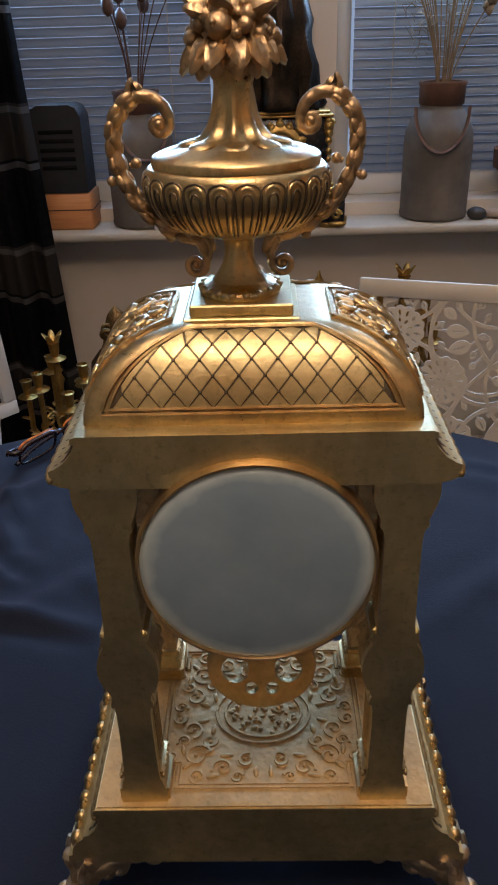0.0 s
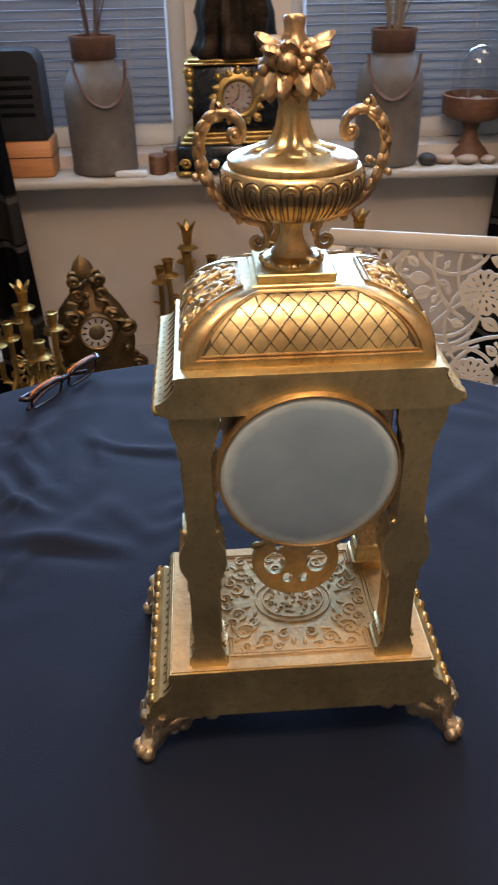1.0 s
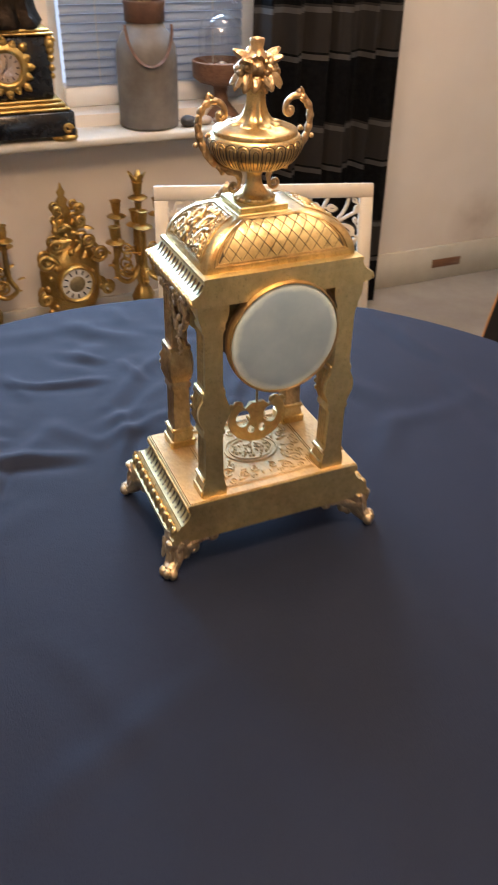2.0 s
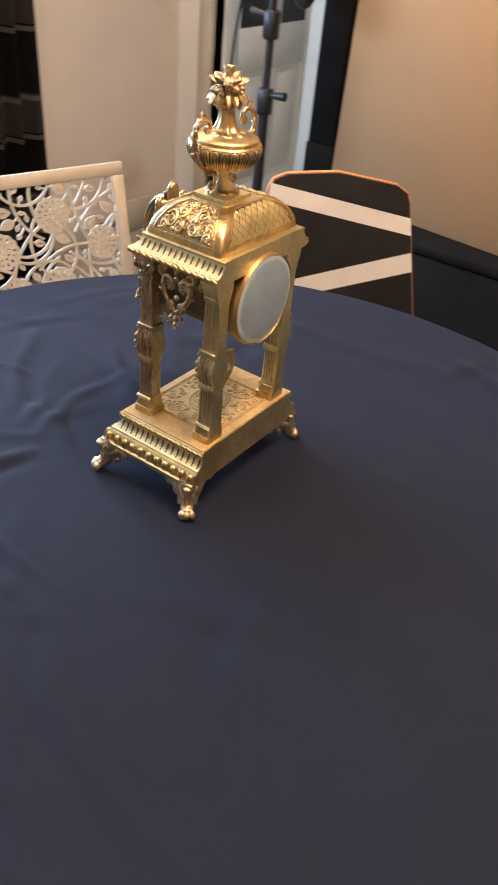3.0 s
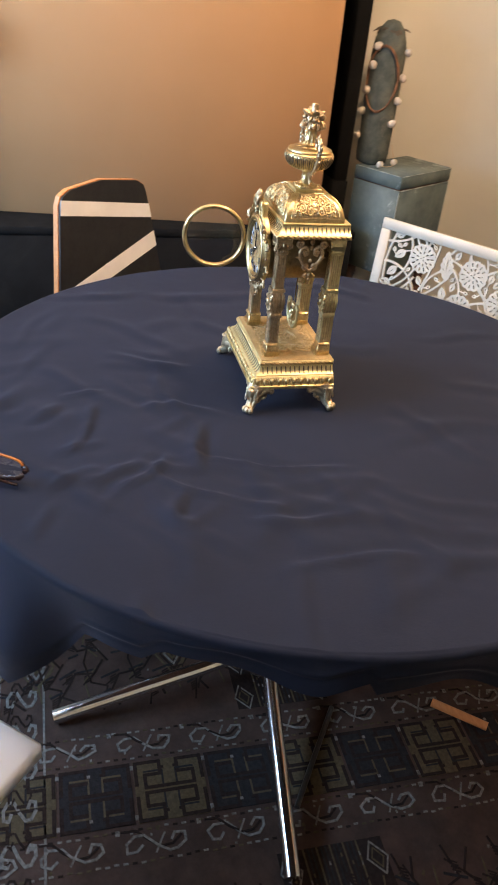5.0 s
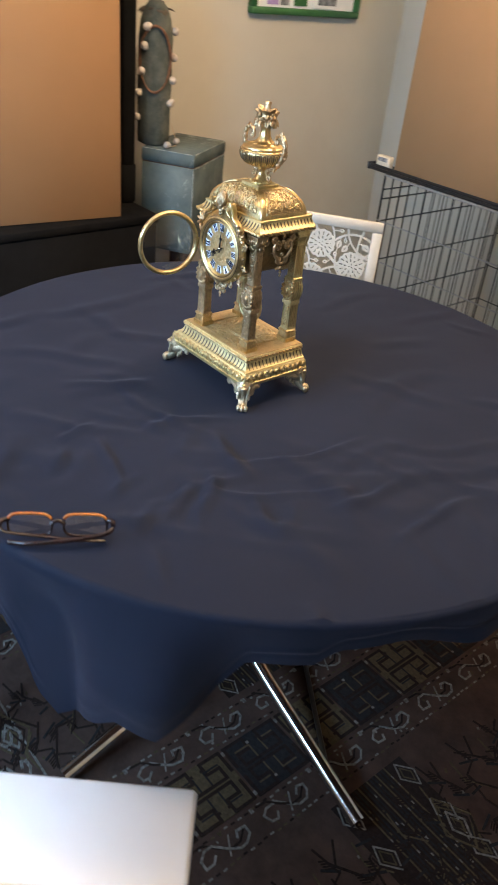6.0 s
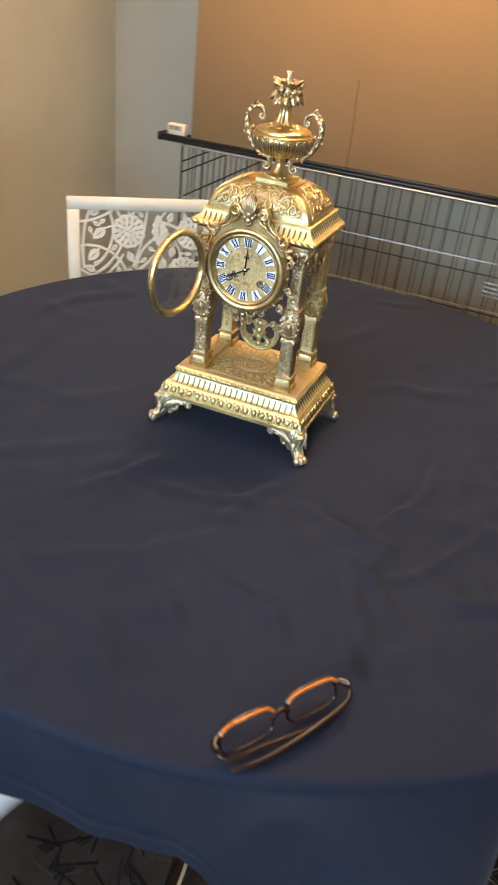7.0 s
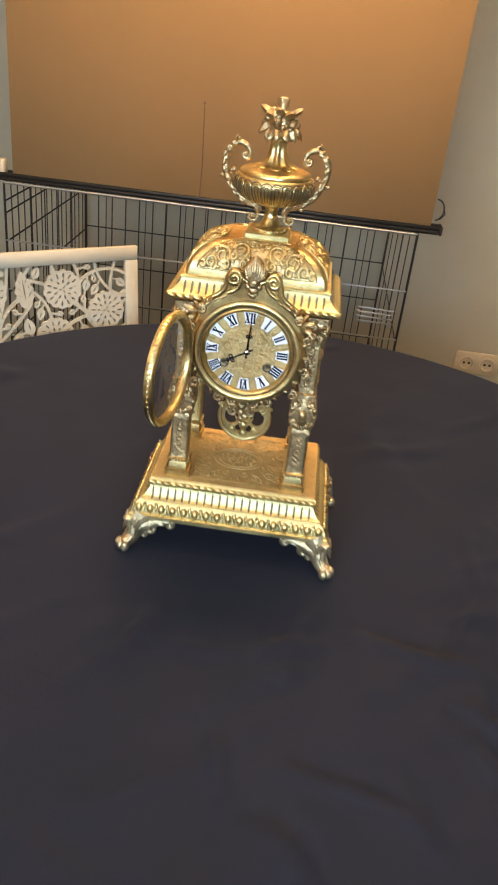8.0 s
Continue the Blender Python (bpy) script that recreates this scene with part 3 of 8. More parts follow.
tagged(part("backdrop", boxes((9.0, 9.05, -5, 7.0, -1, 7)), m.mat, smooth=0), "pale blue daylight distance", "backdrop", kind="structure")


def rug():
    """Dark knotted rug in bands: rows of hooked figures, squares and small trees."""
    x0, x1, y0, y1 = -2.05, 0.95, -1.25, 1.45
    r = tagged(part("rug", boxes((x0, x1, y0, y1, 0, 0.008), bevel=0.003), RUG), "dark red-brown patterned wool rug on the floor", "rug")
    rnd = random.Random(4)
    cream, gold, navy, dark = (bmesh.new() for _ in range(4))

    def bar(bm, x, y, w, h, a=0.0, lift=0.0):
        m = Matrix.Translation((x, y, 0)) @ Matrix.Rotation(a, 4, "Z")
        v = [bm.verts.new(m @ Vector((sx * w / 2, sy * h / 2, 0.008 + k * (0.0012 + lift)))) for k in (0, 1) for sx, sy in ((-1, -1), (1, -1), (1, 1), (-1, 1))]
        for q in ((4, 5, 6, 7), (0, 1, 5, 4), (1, 2, 6, 5), (2, 3, 7, 6), (3, 0, 4, 7)):
            bm.faces.new([v[i] for i in q])

    def stroke(bm, x, y, pts, s, w, flip=1):
        for (a, b), (c, d) in zip(pts, pts[1:]):
            dx, dy = (c - a) * s * flip, (d - b) * s
            bar(bm, x + (a + c) / 2 * s * flip, y + (b + d) / 2 * s, math.hypot(dx, dy) + w * 0.7, w, math.atan2(dy, dx), rnd.uniform(0, 0.0006))

    hook = [(-0.30, 0.10), (-0.38, 0.36), (-0.56, 0.30), (-0.58, -0.05), (-0.42, -0.36), (-0.22, -0.40), (0.0, -0.06), (0.20, 0.38), (0.42, 0.42), (0.58, 0.10), (0.56, -0.28), (0.38, -0.34), (0.30, -0.08)]
    claw = [(-0.10, 0.42), (-0.02, 0.10), (0.10, -0.42)]
    # guard lines and a row of hooks on either side of each row of squares
    for xc in (-1.60, -0.935, -0.266, 0.40):
        for side in (-1, 1):
            xh = xc + side * 0.105
            for e in (-0.030, 0.030):
                y = y0 + 0.12
                while y < y1 - 0.12:
                    ln = 0.016
                    bar(cream if rnd.random() < 0.38 else (dark if rnd.random() < 0.5 else gold), xh + e + rnd.uniform(-0.0015, 0.0015), y + ln / 2, 0.0038, ln * 0.55)
                    y += ln
            y, f = y0 + 0.16, 1
            while y < y1 - 0.14:
                stroke(cream, xh, y, [(b * 1.0 + rnd.uniform(-0.06, 0.06), a * 2.3 + rnd.uniform(-0.08, 0.08)) for a, b in hook], 0.040, 0.0046, f)
                stroke(cream, xh, y, [(b * 1.0, a * 2.3 - 0.18) for a, b in claw], 0.040, 0.0034, f)
                stroke(dark, xh, y, [(b * 1.0 + 0.24, a * 2.3 + 0.3) for a, b in hook[3:9]], 0.044, 0.0040, f)
                for _ in range(4):
                    bar(cream if rnd.random() < 0.4 else gold, xh + rnd.uniform(-0.026, 0.026), y + rnd.uniform(-0.05, 0.05), rnd.uniform(0.003, 0.007), rnd.uniform(0.003, 0.006))
                bar(cream, xh + 0.028 * f, y + 0.068, 0.010, 0.008)
                y, f = y + 0.150, f
        y, f = y0 + 0.12, 0
        while y < y1 - 0.2:
            w = 0.142
            bar(gold if f else navy, xc, y + w / 2, 0.128, w * 0.96)
            # fret figures mirrored about the middle of the square
            fret = [(0.05, 0.0), (0.05, 0.55), (0.30, 0.55), (0.30, 0.20), (0.55, 0.20), (0.55, 0.75), (0.12, 0.75)]
            for sx in (-1, 1):
                for sy in (-1, 1):
                    stroke(dark, xc, y + w / 2, [(a * 1.15, b * sy * 0.90) for a, b in fret], 0.095, 0.0072, sx)
                    stroke(navy if f else gold, xc, y + w / 2, [(0.10, 0.14 * sy), (0.42, 0.14 * sy), (0.42, 0.50 * sy)], 0.095, 0.0040, sx)
                    bar(cream if not f and sy > 0 else dark, xc + sx * 0.046, y + w / 2 + sy * 0.012, 0.006, 0.006, 0, 0.001)
            for u in (-0.052, 0.052):
                bar(cream, xc + u, y + w, 0.009, 0.006, 0, 0.001)
            y, f = y + w, 1 - f
    for xf in (-1.27, -0.60, 0.067, 0.70):
        y = y0 + 0.10
        while y < y1 - 0.14:
            for sx in (-1, 1):
                # a crooked branch with short twigs, and a lattice cell beside it
                p = [(0.0, 0.0), (0.35, 0.22), (0.30, 0.55), (0.75, 0.80), (1.0, 0.62)]
                q = [(a + rnd.uniform(-0.08, 0.08), b + rnd.uniform(-0.08, 0.08)) for a, b in p]
                stroke(dark, xf, y, q, 0.115, 0.0045, sx)
                for a, b in q[1:4]:
                    stroke(dark, xf, y, [(a, b), (a + rnd.uniform(0.10, 0.25), b + rnd.uniform(-0.3, 0.3))], 0.115, 0.0035, sx)
                    for e in range(4):
                        stroke(dark, xf, y, [(a + 0.05 * e, b + 0.06), (a + 0.05 * e + 0.06, b + 0.17)], 0.115, 0.0028, sx)
                    stroke(navy, xf, y, [(a - 0.1, b), (a + rnd.uniform(-0.2, 0.1), b + rnd.uniform(0.15, 0.35))], 0.115, 0.0050, sx)
                for _ in range(3):
                    bar(gold if rnd.random() < 0.6 else cream, xf + sx * rnd.uniform(0.01, 0.12), y + rnd.uniform(0, 0.1), rnd.uniform(0.004, 0.010), rnd.uniform(0.003, 0.006), rnd.uniform(-0.6, 0.6))
                stroke(dark, xf, y, [(0.0, 0.42), (0.5, 0.30), (0.62, 0.0), (1.15, 0.1)], 0.115, 0.0040, sx)
                stroke(gold, xf, y, [(0.12, 0.15), (0.45, 0.42), (0.85, 0.35)], 0.115, 0.0034, sx)
            y += 0.098
        y = y0 + 0.22
        while y < y1 - 0.2:
            for k, mm in ((0.42, gold), (0.30, dark), (0.20, cream), (0.10, gold)):
                stroke(mm, xf + rnd.uniform(-0.06, 0.06) * 0, y, [(-k, 0), (0, k * 0.55), (k, 0), (0, -k * 0.55), (-k, 0)], 0.16, 0.0042)
            y += 0.30
    # narrow striped bands across the fields, edged with small lozenges
    for xa, xb in ((-1.44, -1.09), (-0.78, -0.43), (-0.11, 0.24), (0.55, 0.90)):
        for yb in (-0.83, -0.05, 0.73):
            bar(dark, (xa + xb) / 2, yb, xb - xa, 0.20, 0, -0.0004)
            for k in range(-6, 7):
                bar(gold if k % 3 == 0 else navy, (xa + xb) / 2, yb + 0.0085 * k, xb - xa, 0.0036)
                x = xa + rnd.uniform(0, 0.02)
                while x < xb - 0.02:
                    if rnd.random() < 0.30:
                        bar(cream if rnd.random() < 0.5 else gold, x, yb + 0.0085 * k, 0.007, 0.0030, 0, 0.0004)
                    x += 0.018
            for sy in (-1, 1):
                x = xa + 0.03
                while x < xb:
                    y = yb + sy * 0.082
                    stroke(cream, x, y, [(-0.5, -0.10), (0.0, 0.32), (0.5, 0.10), (0.0, -0.32), (-0.5, -0.10)], 0.062, 0.0032)
                    stroke(gold, x, y, [(-0.30, -0.06), (0.0, 0.18), (0.30, 0.06), (0.0, -0.18), (-0.30, -0.06)], 0.062, 0.0026)
                    x += 0.094
    for yb in (0.50, -1.16, 1.36):
        for e in (-0.045, 0.045):
            bar(cream, (x0 + x1) / 2, yb + e, x1 - x0 - 0.06, 0.0045)
        x = x0 + 0.08
        while x < x1 - 0.05:
            stroke(cream, x, yb, [(b, a) for a, b in hook], 0.05, 0.006)
            stroke(dark, x + 0.03, yb, [(b * 0.7, a * 0.7) for a, b in hook], 0.05, 0.004)
            x += 0.085
    for nm, bm, mat in (("cream_pile", cream, WOOL_CREAM), ("ochre_pile", gold, WOOL_GOLD), ("navy_pile", navy, WOOL_NAVY), ("brown_pile", dark, WOOL_DARK)):
        tagged(part(nm, bm, mat, r, smooth=0), kind="stuff")


rug()


def curtain(name, x0, x1, y, z0, z1, label, spread=0.0, seed=1):
    """A pleated hanging; spread widens it towards the hem."""
    rnd = random.Random(seed)
    bm = bmesh.new()
    n, rows = 150, 14
    ph = [rnd.uniform(0, 6.28) for _ in range(4)]
    grid = []
    for j in range(rows + 1):
        t = j / rows
        z = z1 + (z0 - z1) * t
        row = []
        for i in range(n + 1):
            s = i / n
            a = s * (x1 - x0) / 0.085 * 2 * math.pi
            amp = 0.020 + 0.012 * t
            yy = y + amp * math.sin(a + ph[0] + 0.5 * math.sin(3 * s * 6.28 + ph[1])) + 0.008 * math.sin(2.3 * a + ph[2] + 2 * t)
            row.append((x0 + (x1 - x0) * s + spread * t * (s - 0.5) + 0.006 * math.sin(a * 0.7 + 3 * t), yy, z))
        grid.append(row)
    vr = bridge(bm, grid, closed=False)
    bmesh.ops.solidify(bm, geom=bm.faces[:], thickness=0.003)
    return tagged(part(name, bm, PLAID, smooth=80), label, "curtain")


curtain("curtain", 0.80, 1.27, 1.80, 0.03, 2.30, "black curtain with grey plaid bands hanging beside the window", 0.05, 3)
curtain("curtain", -1.16, -0.60, 1.745, 0.03, 2.30, "black curtain with grey plaid bands drawn aside from the window", 0.16, 7)
bm = bmesh.new()
tube(bm, [(-1.35, 1.80, 2.33), (1.45, 1.80, 2.33)], 0.014, 10)
cr = root("curtain_rail", Matrix.Identity(4), "dark round curtain rail over the windows", "curtain rail")
part("rail", bm, DARK_IRON, cr)
for x in (-1.3, 1.4):
    part("bracket", boxes((x - 0.01, x + 0.01, 1.80, Y1, 2.325, 2.335)), DARK_IRON, cr)

# ---------------------------------------------------------------- the gilt portico clock
AX = 0.014                    # the urn's axis, in the clock's own y
BACK = -0.040                 # the flat back of the pillars
PROUD = -0.0440               # the backs of base and cornice stand behind it
DZ = 0.237                    # height of the dial's centre
CLOCK = root("mantel_clock", pose(0, 0, T), "gilt brass portico clock with an urn, its glass door open", "clock")


def tray(bm, rings, back=PROUD):
    """Stepped block with a flat back: rings of (z, half width, front)."""
    bridge(bm, [[(-hx, back, z), (hx, back, z), (hx, yf, z), (-hx, yf, z)] for z, hx, yf in rings])
    return bm


def along(fn, hx, yf, pitch, back=PROUD, inset=0.0):
    """Calls fn(point, along, out) in even steps round the front and the two sides of a tray."""
    for a, b, d, o in (((-hx, yf), (hx, yf), (1, 0), (0, 1)), ((hx, back), (hx, yf), (0, 1), (1, 0)), ((-hx, back), (-hx, yf), (0, 1), (-1, 0))):
        ln = math.hypot(b[0] - a[0], b[1] - a[1])
        n = max(2, round((ln - inset) / pitch))
        for k in range(n):
            t = (k + 0.5) / n
            fn(Vector((a[0] + (b[0] - a[0]) * t, a[1] + (b[1] - a[1]) * t, 0)), Vector((*d, 0)), Vector((*o, 0)))


def axes_matrix(x, y, z):
    return Matrix((x, y, z)).transposed()


# base: slab, egg moulding, fluted hollow, rope and top plate
bm = bmesh.new()
tray(bm, [(0.039, 0.1035, 0.0935), (0.040, 0.1055, 0.0955), (0.0445, 0.1055, 0.0955), (0.0455, 0.1030, 0.0930), (0.047, 0.1030, 0.0930), (0.051, 0.1022, 0.0922), (0.055, 0.1000, 0.0900), (0.0585, 0.0960, 0.0862),
          (0.0600, 0.0958, 0.0860), (0.0615, 0.0925, 0.0830), (0.065, 0.0893, 0.0803), (0.069, 0.0872, 0.0785), (0.0725, 0.0862, 0.0776), (0.0735, 0.0878, 0.0790), (0.0800, 0.0882, 0.0794), (0.0815, 0.0868, 0.0780)])
base = part("base", bm, BRASS_PLAIN, CLOCK, "stepped brass base with a plain back", smooth=25)


def row(name, fn, mat, parent, label, hx, yf, pitch):
    """A row of cast pieces along a moulding; fn(bm, point, along, out) shapes one."""
    lead = []

    def one(p, d, o):
        bm = bmesh.new()
        fn(bm, p, d, o)
        part(name, bm, mat, parent, "" if lead else label)
        lead.append(1)

    along(one, hx, yf, pitch)


UP = Vector((0, 0, 1))


def egg(bm, p, d, o):
    blob(bm, p + UP * 0.0512 + o * 0.0002, (0.0040, 0.0036, 0.0052), axes_matrix(d, (o + UP * 0.25).normalized(), (UP - o * 0.25).normalized()), 2)
    blob(bm, p + UP * 0.0462 + o * 0.0018, (0.0020, 0.0020, 0.0022), axes_matrix(d, o, UP))
    for k in (-1, 1):
        blob(bm, p + UP * 0.0535 + d * (0.0044 * k) - o * 0.0004, (0.0012, 0.0020, 0.0046), axes_matrix((d - UP * 0.25 * k).normalized(), o, (UP + d * 0.25 * k).normalized()))
    tube(bm, [p + d * 0.0056 + UP * 0.0575 - o * 0.0022, p + d * 0.0056 + UP * 0.0530 + o * 0.0010, p + d * 0.0056 + UP * 0.0470 + o * 0.0016], [0.0006, 0.0015, 0.0004], 6)


def slit(heights, half):
    """One narrow dark strip on a smooth moulding, drawn as a gap's shade: heights of (z, out), half its width."""
    def fn(bm, p, d, o):
        rings = []
        for k, (z, out) in enumerate(heights):
            w = half * (0.4 if k in (0, len(heights) - 1) else 1.0)
            q = p + UP * z + o * out
            rings.append([q - d * w - o * 0.002, q - d * w + o * 0.0002, q + o * 0.0004, q + d * w + o * 0.0002, q + d * w - o * 0.002])
        bridge(bm, rings)
    return fn


def rope(z, k):
    def fn(bm, p, d, o):
        blob(bm, p + UP * z, (0.0052 * k, 0.0022 * k, 0.0024 * k), axes_matrix((d + UP * 0.38).normalized(), o, (UP - 0.38 * d).normalized()), 2)
    return fn


row("egg", egg, BRASS, base, "cast egg of the moulding", 0.1010, 0.0910, 0.0122)
# dark strips on the smooth hollow give the shade between flutes as colour
row("flute_gap_shade", slit([(0.0603, 0.0078), (0.0612, 0.0060), (0.0630, 0.0040), (0.0655, 0.0024), (0.0685, 0.0012), (0.0712, 0.0006)], 0.0011), GROOVE, base, "dark strip drawn as the shade of a gap between flutes", 0.0868, 0.0780, 0.0078)
row("rope_twist", rope(0.0768, 1.0), BRASS, base, "twist of the rope moulding", 0.0880, 0.0792, 0.0078)

# engraved top plate
bm = bmesh.new()
tray(bm, [(0.0814, 0.0862, 0.0772), (0.0826, 0.0858, 0.0768)], PROUD + 0.0012)
plate = part("top_plate", bm, BRASS_ROSE, CLOCK, "rose-gilt plate with engraved scrolls")
bm = bmesh.new()
YC = 0.018
for s in (1.0, 0.955):
    q = [(-0.047 * s, YC - 0.050 * s), (0.047 * s, YC - 0.050 * s), (0.047 * s, YC - 0.036 * s), (0.056 * s, YC - 0.036 * s), (0.056 * s, YC + 0.036 * s), (0.047 * s, YC + 0.036 * s), (0.047 * s, YC + 0.050 * s),
         (-0.047 * s, YC + 0.050 * s), (-0.047 * s, YC + 0.036 * s), (-0.056 * s, YC + 0.036 * s), (-0.056 * s, YC - 0.036 * s), (-0.047 * s, YC - 0.036 * s)]
    tube(bm, [(x, y, 0.0829) for x, y in q], 0.0007, 4, True)
for r in (0.0175, 0.0215):
    tube(bm, [(x * 1.25, YC + y, 0.0829) for x, y in ring_points(r, 36)], 0.0008, 5, True)
rnd = random.Random(11)
for k in range(60):
    a, r = rnd.uniform(0, 6.28), 0.016 * math.sqrt(rnd.random())
    blob(bm, (1.25 * r * math.cos(a), YC + r * math.sin(a), 0.0827), (rnd.uniform(0.0012, 0.0026), rnd.uniform(0.0009, 0.0015), 0.0013), Matrix.Rotation(rnd.uniform(0, 3.1), 3, "Z"))
for sx in (-1, 1):
    for sy in (-1, 1):
        for cx, cy, r, a0, tr in ((0.036, 0.030, 0.0080, 200, 1.4), (0.022, 0.038, 0.0062, 20, -1.3), (0.040, 0.012, 0.0062, 100, 1.2), (0.009, 0.033, 0.0050, 250, 1.2), (0.044, 0.020, 0.0042, 30, -1.2), (0.030, 0.020, 0.0045, 210, -1.2), (0.014, 0.044, 0.0036, 200, 1.2), (0.035, 0.043, 0.0048, 90, -1.2), (0.048, 0.004, 0.0044, 200, -1.2), (0.050, 0.030, 0.0036, 10, 1.1)):
            pts = [(sx * x, YC + sy * y, 0.0829) for x, y in spiral(cx, cy, r, 0.0012, a0, tr, 20)]
            tube(bm, pts, [0.0011 - 0.0006 * q / 20 for q in range(21)], 4)
            e = pts[-1]
            blob(bm, (e[0], e[1], 0.0828), (0.0013, 0.0013, 0.0011))
        for cx, cy, a in ((0.030, 0.027, 40), (0.044, 0.026, 100), (0.020, 0.030, 10), (0.041, 0.036, 45), (0.028, 0.012, 80), (0.027, 0.043, 10), (0.004, 0.040, 90), (0.034, 0.006, 20)):
            blob(bm, (sx * cx, YC + sy * cy, 0.0826), (0.0044, 0.0016, 0.0013), Matrix.Rotation(sx * sy * radians(a), 3, "Z"))
part("engraving", bm, BRASS_ROSE, plate)

def leaf(bm, at, d, ln, w, th, curl=0.25):
    d = Vector(d).normalized()
    s = d.cross(Vector((0, 0, 1)))
    s = s.normalized() if s.length > 1e-3 else Vector((1, 0, 0))
    n = s.cross(d)
    rings = []
    for k in range(7):
        t = k / 6
        p = Vector(at) + d * ln * t + Vector((0, 0, -curl * ln * t * t))
        f = max(0.10, math.sin(math.pi * min(1, 0.16 + 0.80 * t))) ** 0.6
        rings.append([p + s * w * f, p + s * w * f * 0.55 + n * th * f, p + n * th * 0.72 * f, p - s * w * f * 0.55 + n * th * f, p - s * w * f, p - n * th * 0.6 * f])
    bridge(bm, rings)


# feet
def foot(sx, sy):
    bm = bmesh.new()
    cx, cy = sx * 0.093, (0.083 if sy > 0 else -0.030)
    tx, ty = sx * 0.1095, (0.0985 if sy > 0 else -0.0425)
    dx, dy = tx - cx, ty - cy
    leg = smooth_path([(cx, cy, 0.040, 0.0150), (cx + dx * 0.22, cy + dy * 0.22, 0.0325, 0.0130), (cx + dx * 0.25, cy + dy * 0.25, 0.022, 0.0092), (cx + dx * 0.55, cy + dy * 0.55, 0.0125, 0.0076), (cx + dx * 0.92, cy + dy * 0.92, 0.0074, 0.0072)], 4)
    tube(bm, [p[:3] for p in leg], [p[3] for p in leg], 12)
    d = Vector((dx, dy, 0)).normalized()
    side = Vector((-d.y, d.x, 0))
    for k in (-1, 0, 1):
        blob(bm, Vector((tx, ty, 0.0062)) + side * (0.0056 * k) + d * (0.0025 - 0.0016 * abs(k)), (0.0052, 0.0042, 0.0062), axes_matrix(d, side, Vector((0, 0, 1))), 2)
    for k in (-1, 1):
        tube(bm, [Vector(p[:3]) + side * (k * p[3] * 0.66) + d * p[3] * 0.72 for p in leg[:-2]], [0.0023] * (len(leg) - 2), 6)
    tube(bm, [Vector(p[:3]) + d * p[3] * 0.98 for p in leg[:-2]], [0.0023] * (len(leg) - 2), 6)
    # side wings under the base, each ending in a curl
    ends = [Vector((-sx, 0, 0))] + ([Vector((0, -sy, 0))] if sy > 0 else [Vector((0, 1, 0))])
    for w in ends:
        ln = 0.034 if w.x else 0.026
        pts = [(0.000, 0.026, 0.0105), (0.008, 0.0300, 0.0092), (0.016, 0.0325, 0.0068), (0.024, 0.0345, 0.0048), (ln, 0.0356, 0.0038)]
        out = Vector((0, sy, 0)) if w.x else Vector((sx, 0, 0))
        o0 = Vector((sx * 0.096, 0.0865 if sy > 0 else -0.0335, 0))
        wing = smooth_path(pts, 3)
        tube(bm, [o0 + w * q[0] + out * 0.002 + Vector((0, 0, q[1])) for q in wing], [q[2] for q in wing], 7)
        curl = spiral(ln, 0.0325, 0.0046, 0.0012, 90, -1.2, 12)
        tube(bm, [o0 + w * u + out * 0.003 + Vector((0, 0, v)) for u, v in curl], 0.0026, 7)
        curl = spiral(0.013, 0.0235, 0.0062, 0.0014, 100, -1.1, 12)
        tube(bm, [o0 + w * u + out * 0.003 + Vector((0, 0, v)) for u, v in curl], 0.0027, 7)
        curl = spiral(0.006, 0.0150, 0.0042, 0.0012, 100, -1.1, 12)
        tube(bm, [o0 + w * u + out * 0.001 + Vector((0, 0, v)) for u, v in curl], 0.0022, 6)
        for q in (0.006, 0.014, 0.021):
            blob(bm, o0 + w * q + out * 0.0045 + Vector((0, 0, 0.0335)), (0.0035, 0.0016, 0.0022), axes_matrix(w, out, Vector((0, 0, 1))))
    blob(bm, (sx * 0.1045, 0.0955 if sy > 0 else -0.0390, 0.0385), (0.0062, 0.0055, 0.0034), None, 2)
    paw = part("foot", bm, BRASS_PALE, CLOCK, "cast scroll foot with leaves and a paw")
    # acanthus leaves over the knee and along the wings
    up = Vector((0, 0, 1))
    for k in (-1, 0, 1):
        bm = bmesh.new()
        leaf(bm, Vector((cx, cy, 0.034)) + d * 0.0120 + side * (0.006 * k), d * 0.35 - up + side * (0.30 * k), 0.017 - 0.003 * abs(k), 0.0040, 0.0030, 0.2)
        part("knee_leaf", bm, BRASS_PALE, paw)
    for w in ends:
        out = Vector((0, sy, 0)) if w.x else Vector((sx, 0, 0))
        o0 = Vector((sx * 0.096, 0.0865 if sy > 0 else -0.0335, 0))
        for q, ln_ in ((0.004, 0.011), (0.012, 0.010), (0.020, 0.009)):
            bm = bmesh.new()
            leaf(bm, o0 + w * q + out * 0.0050 + up * (0.0285 + q * 0.25), w - up * 0.10, ln_, 0.0022, 0.0030, 0.1)
            part("wing_leaf", bm, BRASS_PALE, paw)


for sx in (-1, 1):
    for sy in (-1, 1):
        foot(sx, sy)

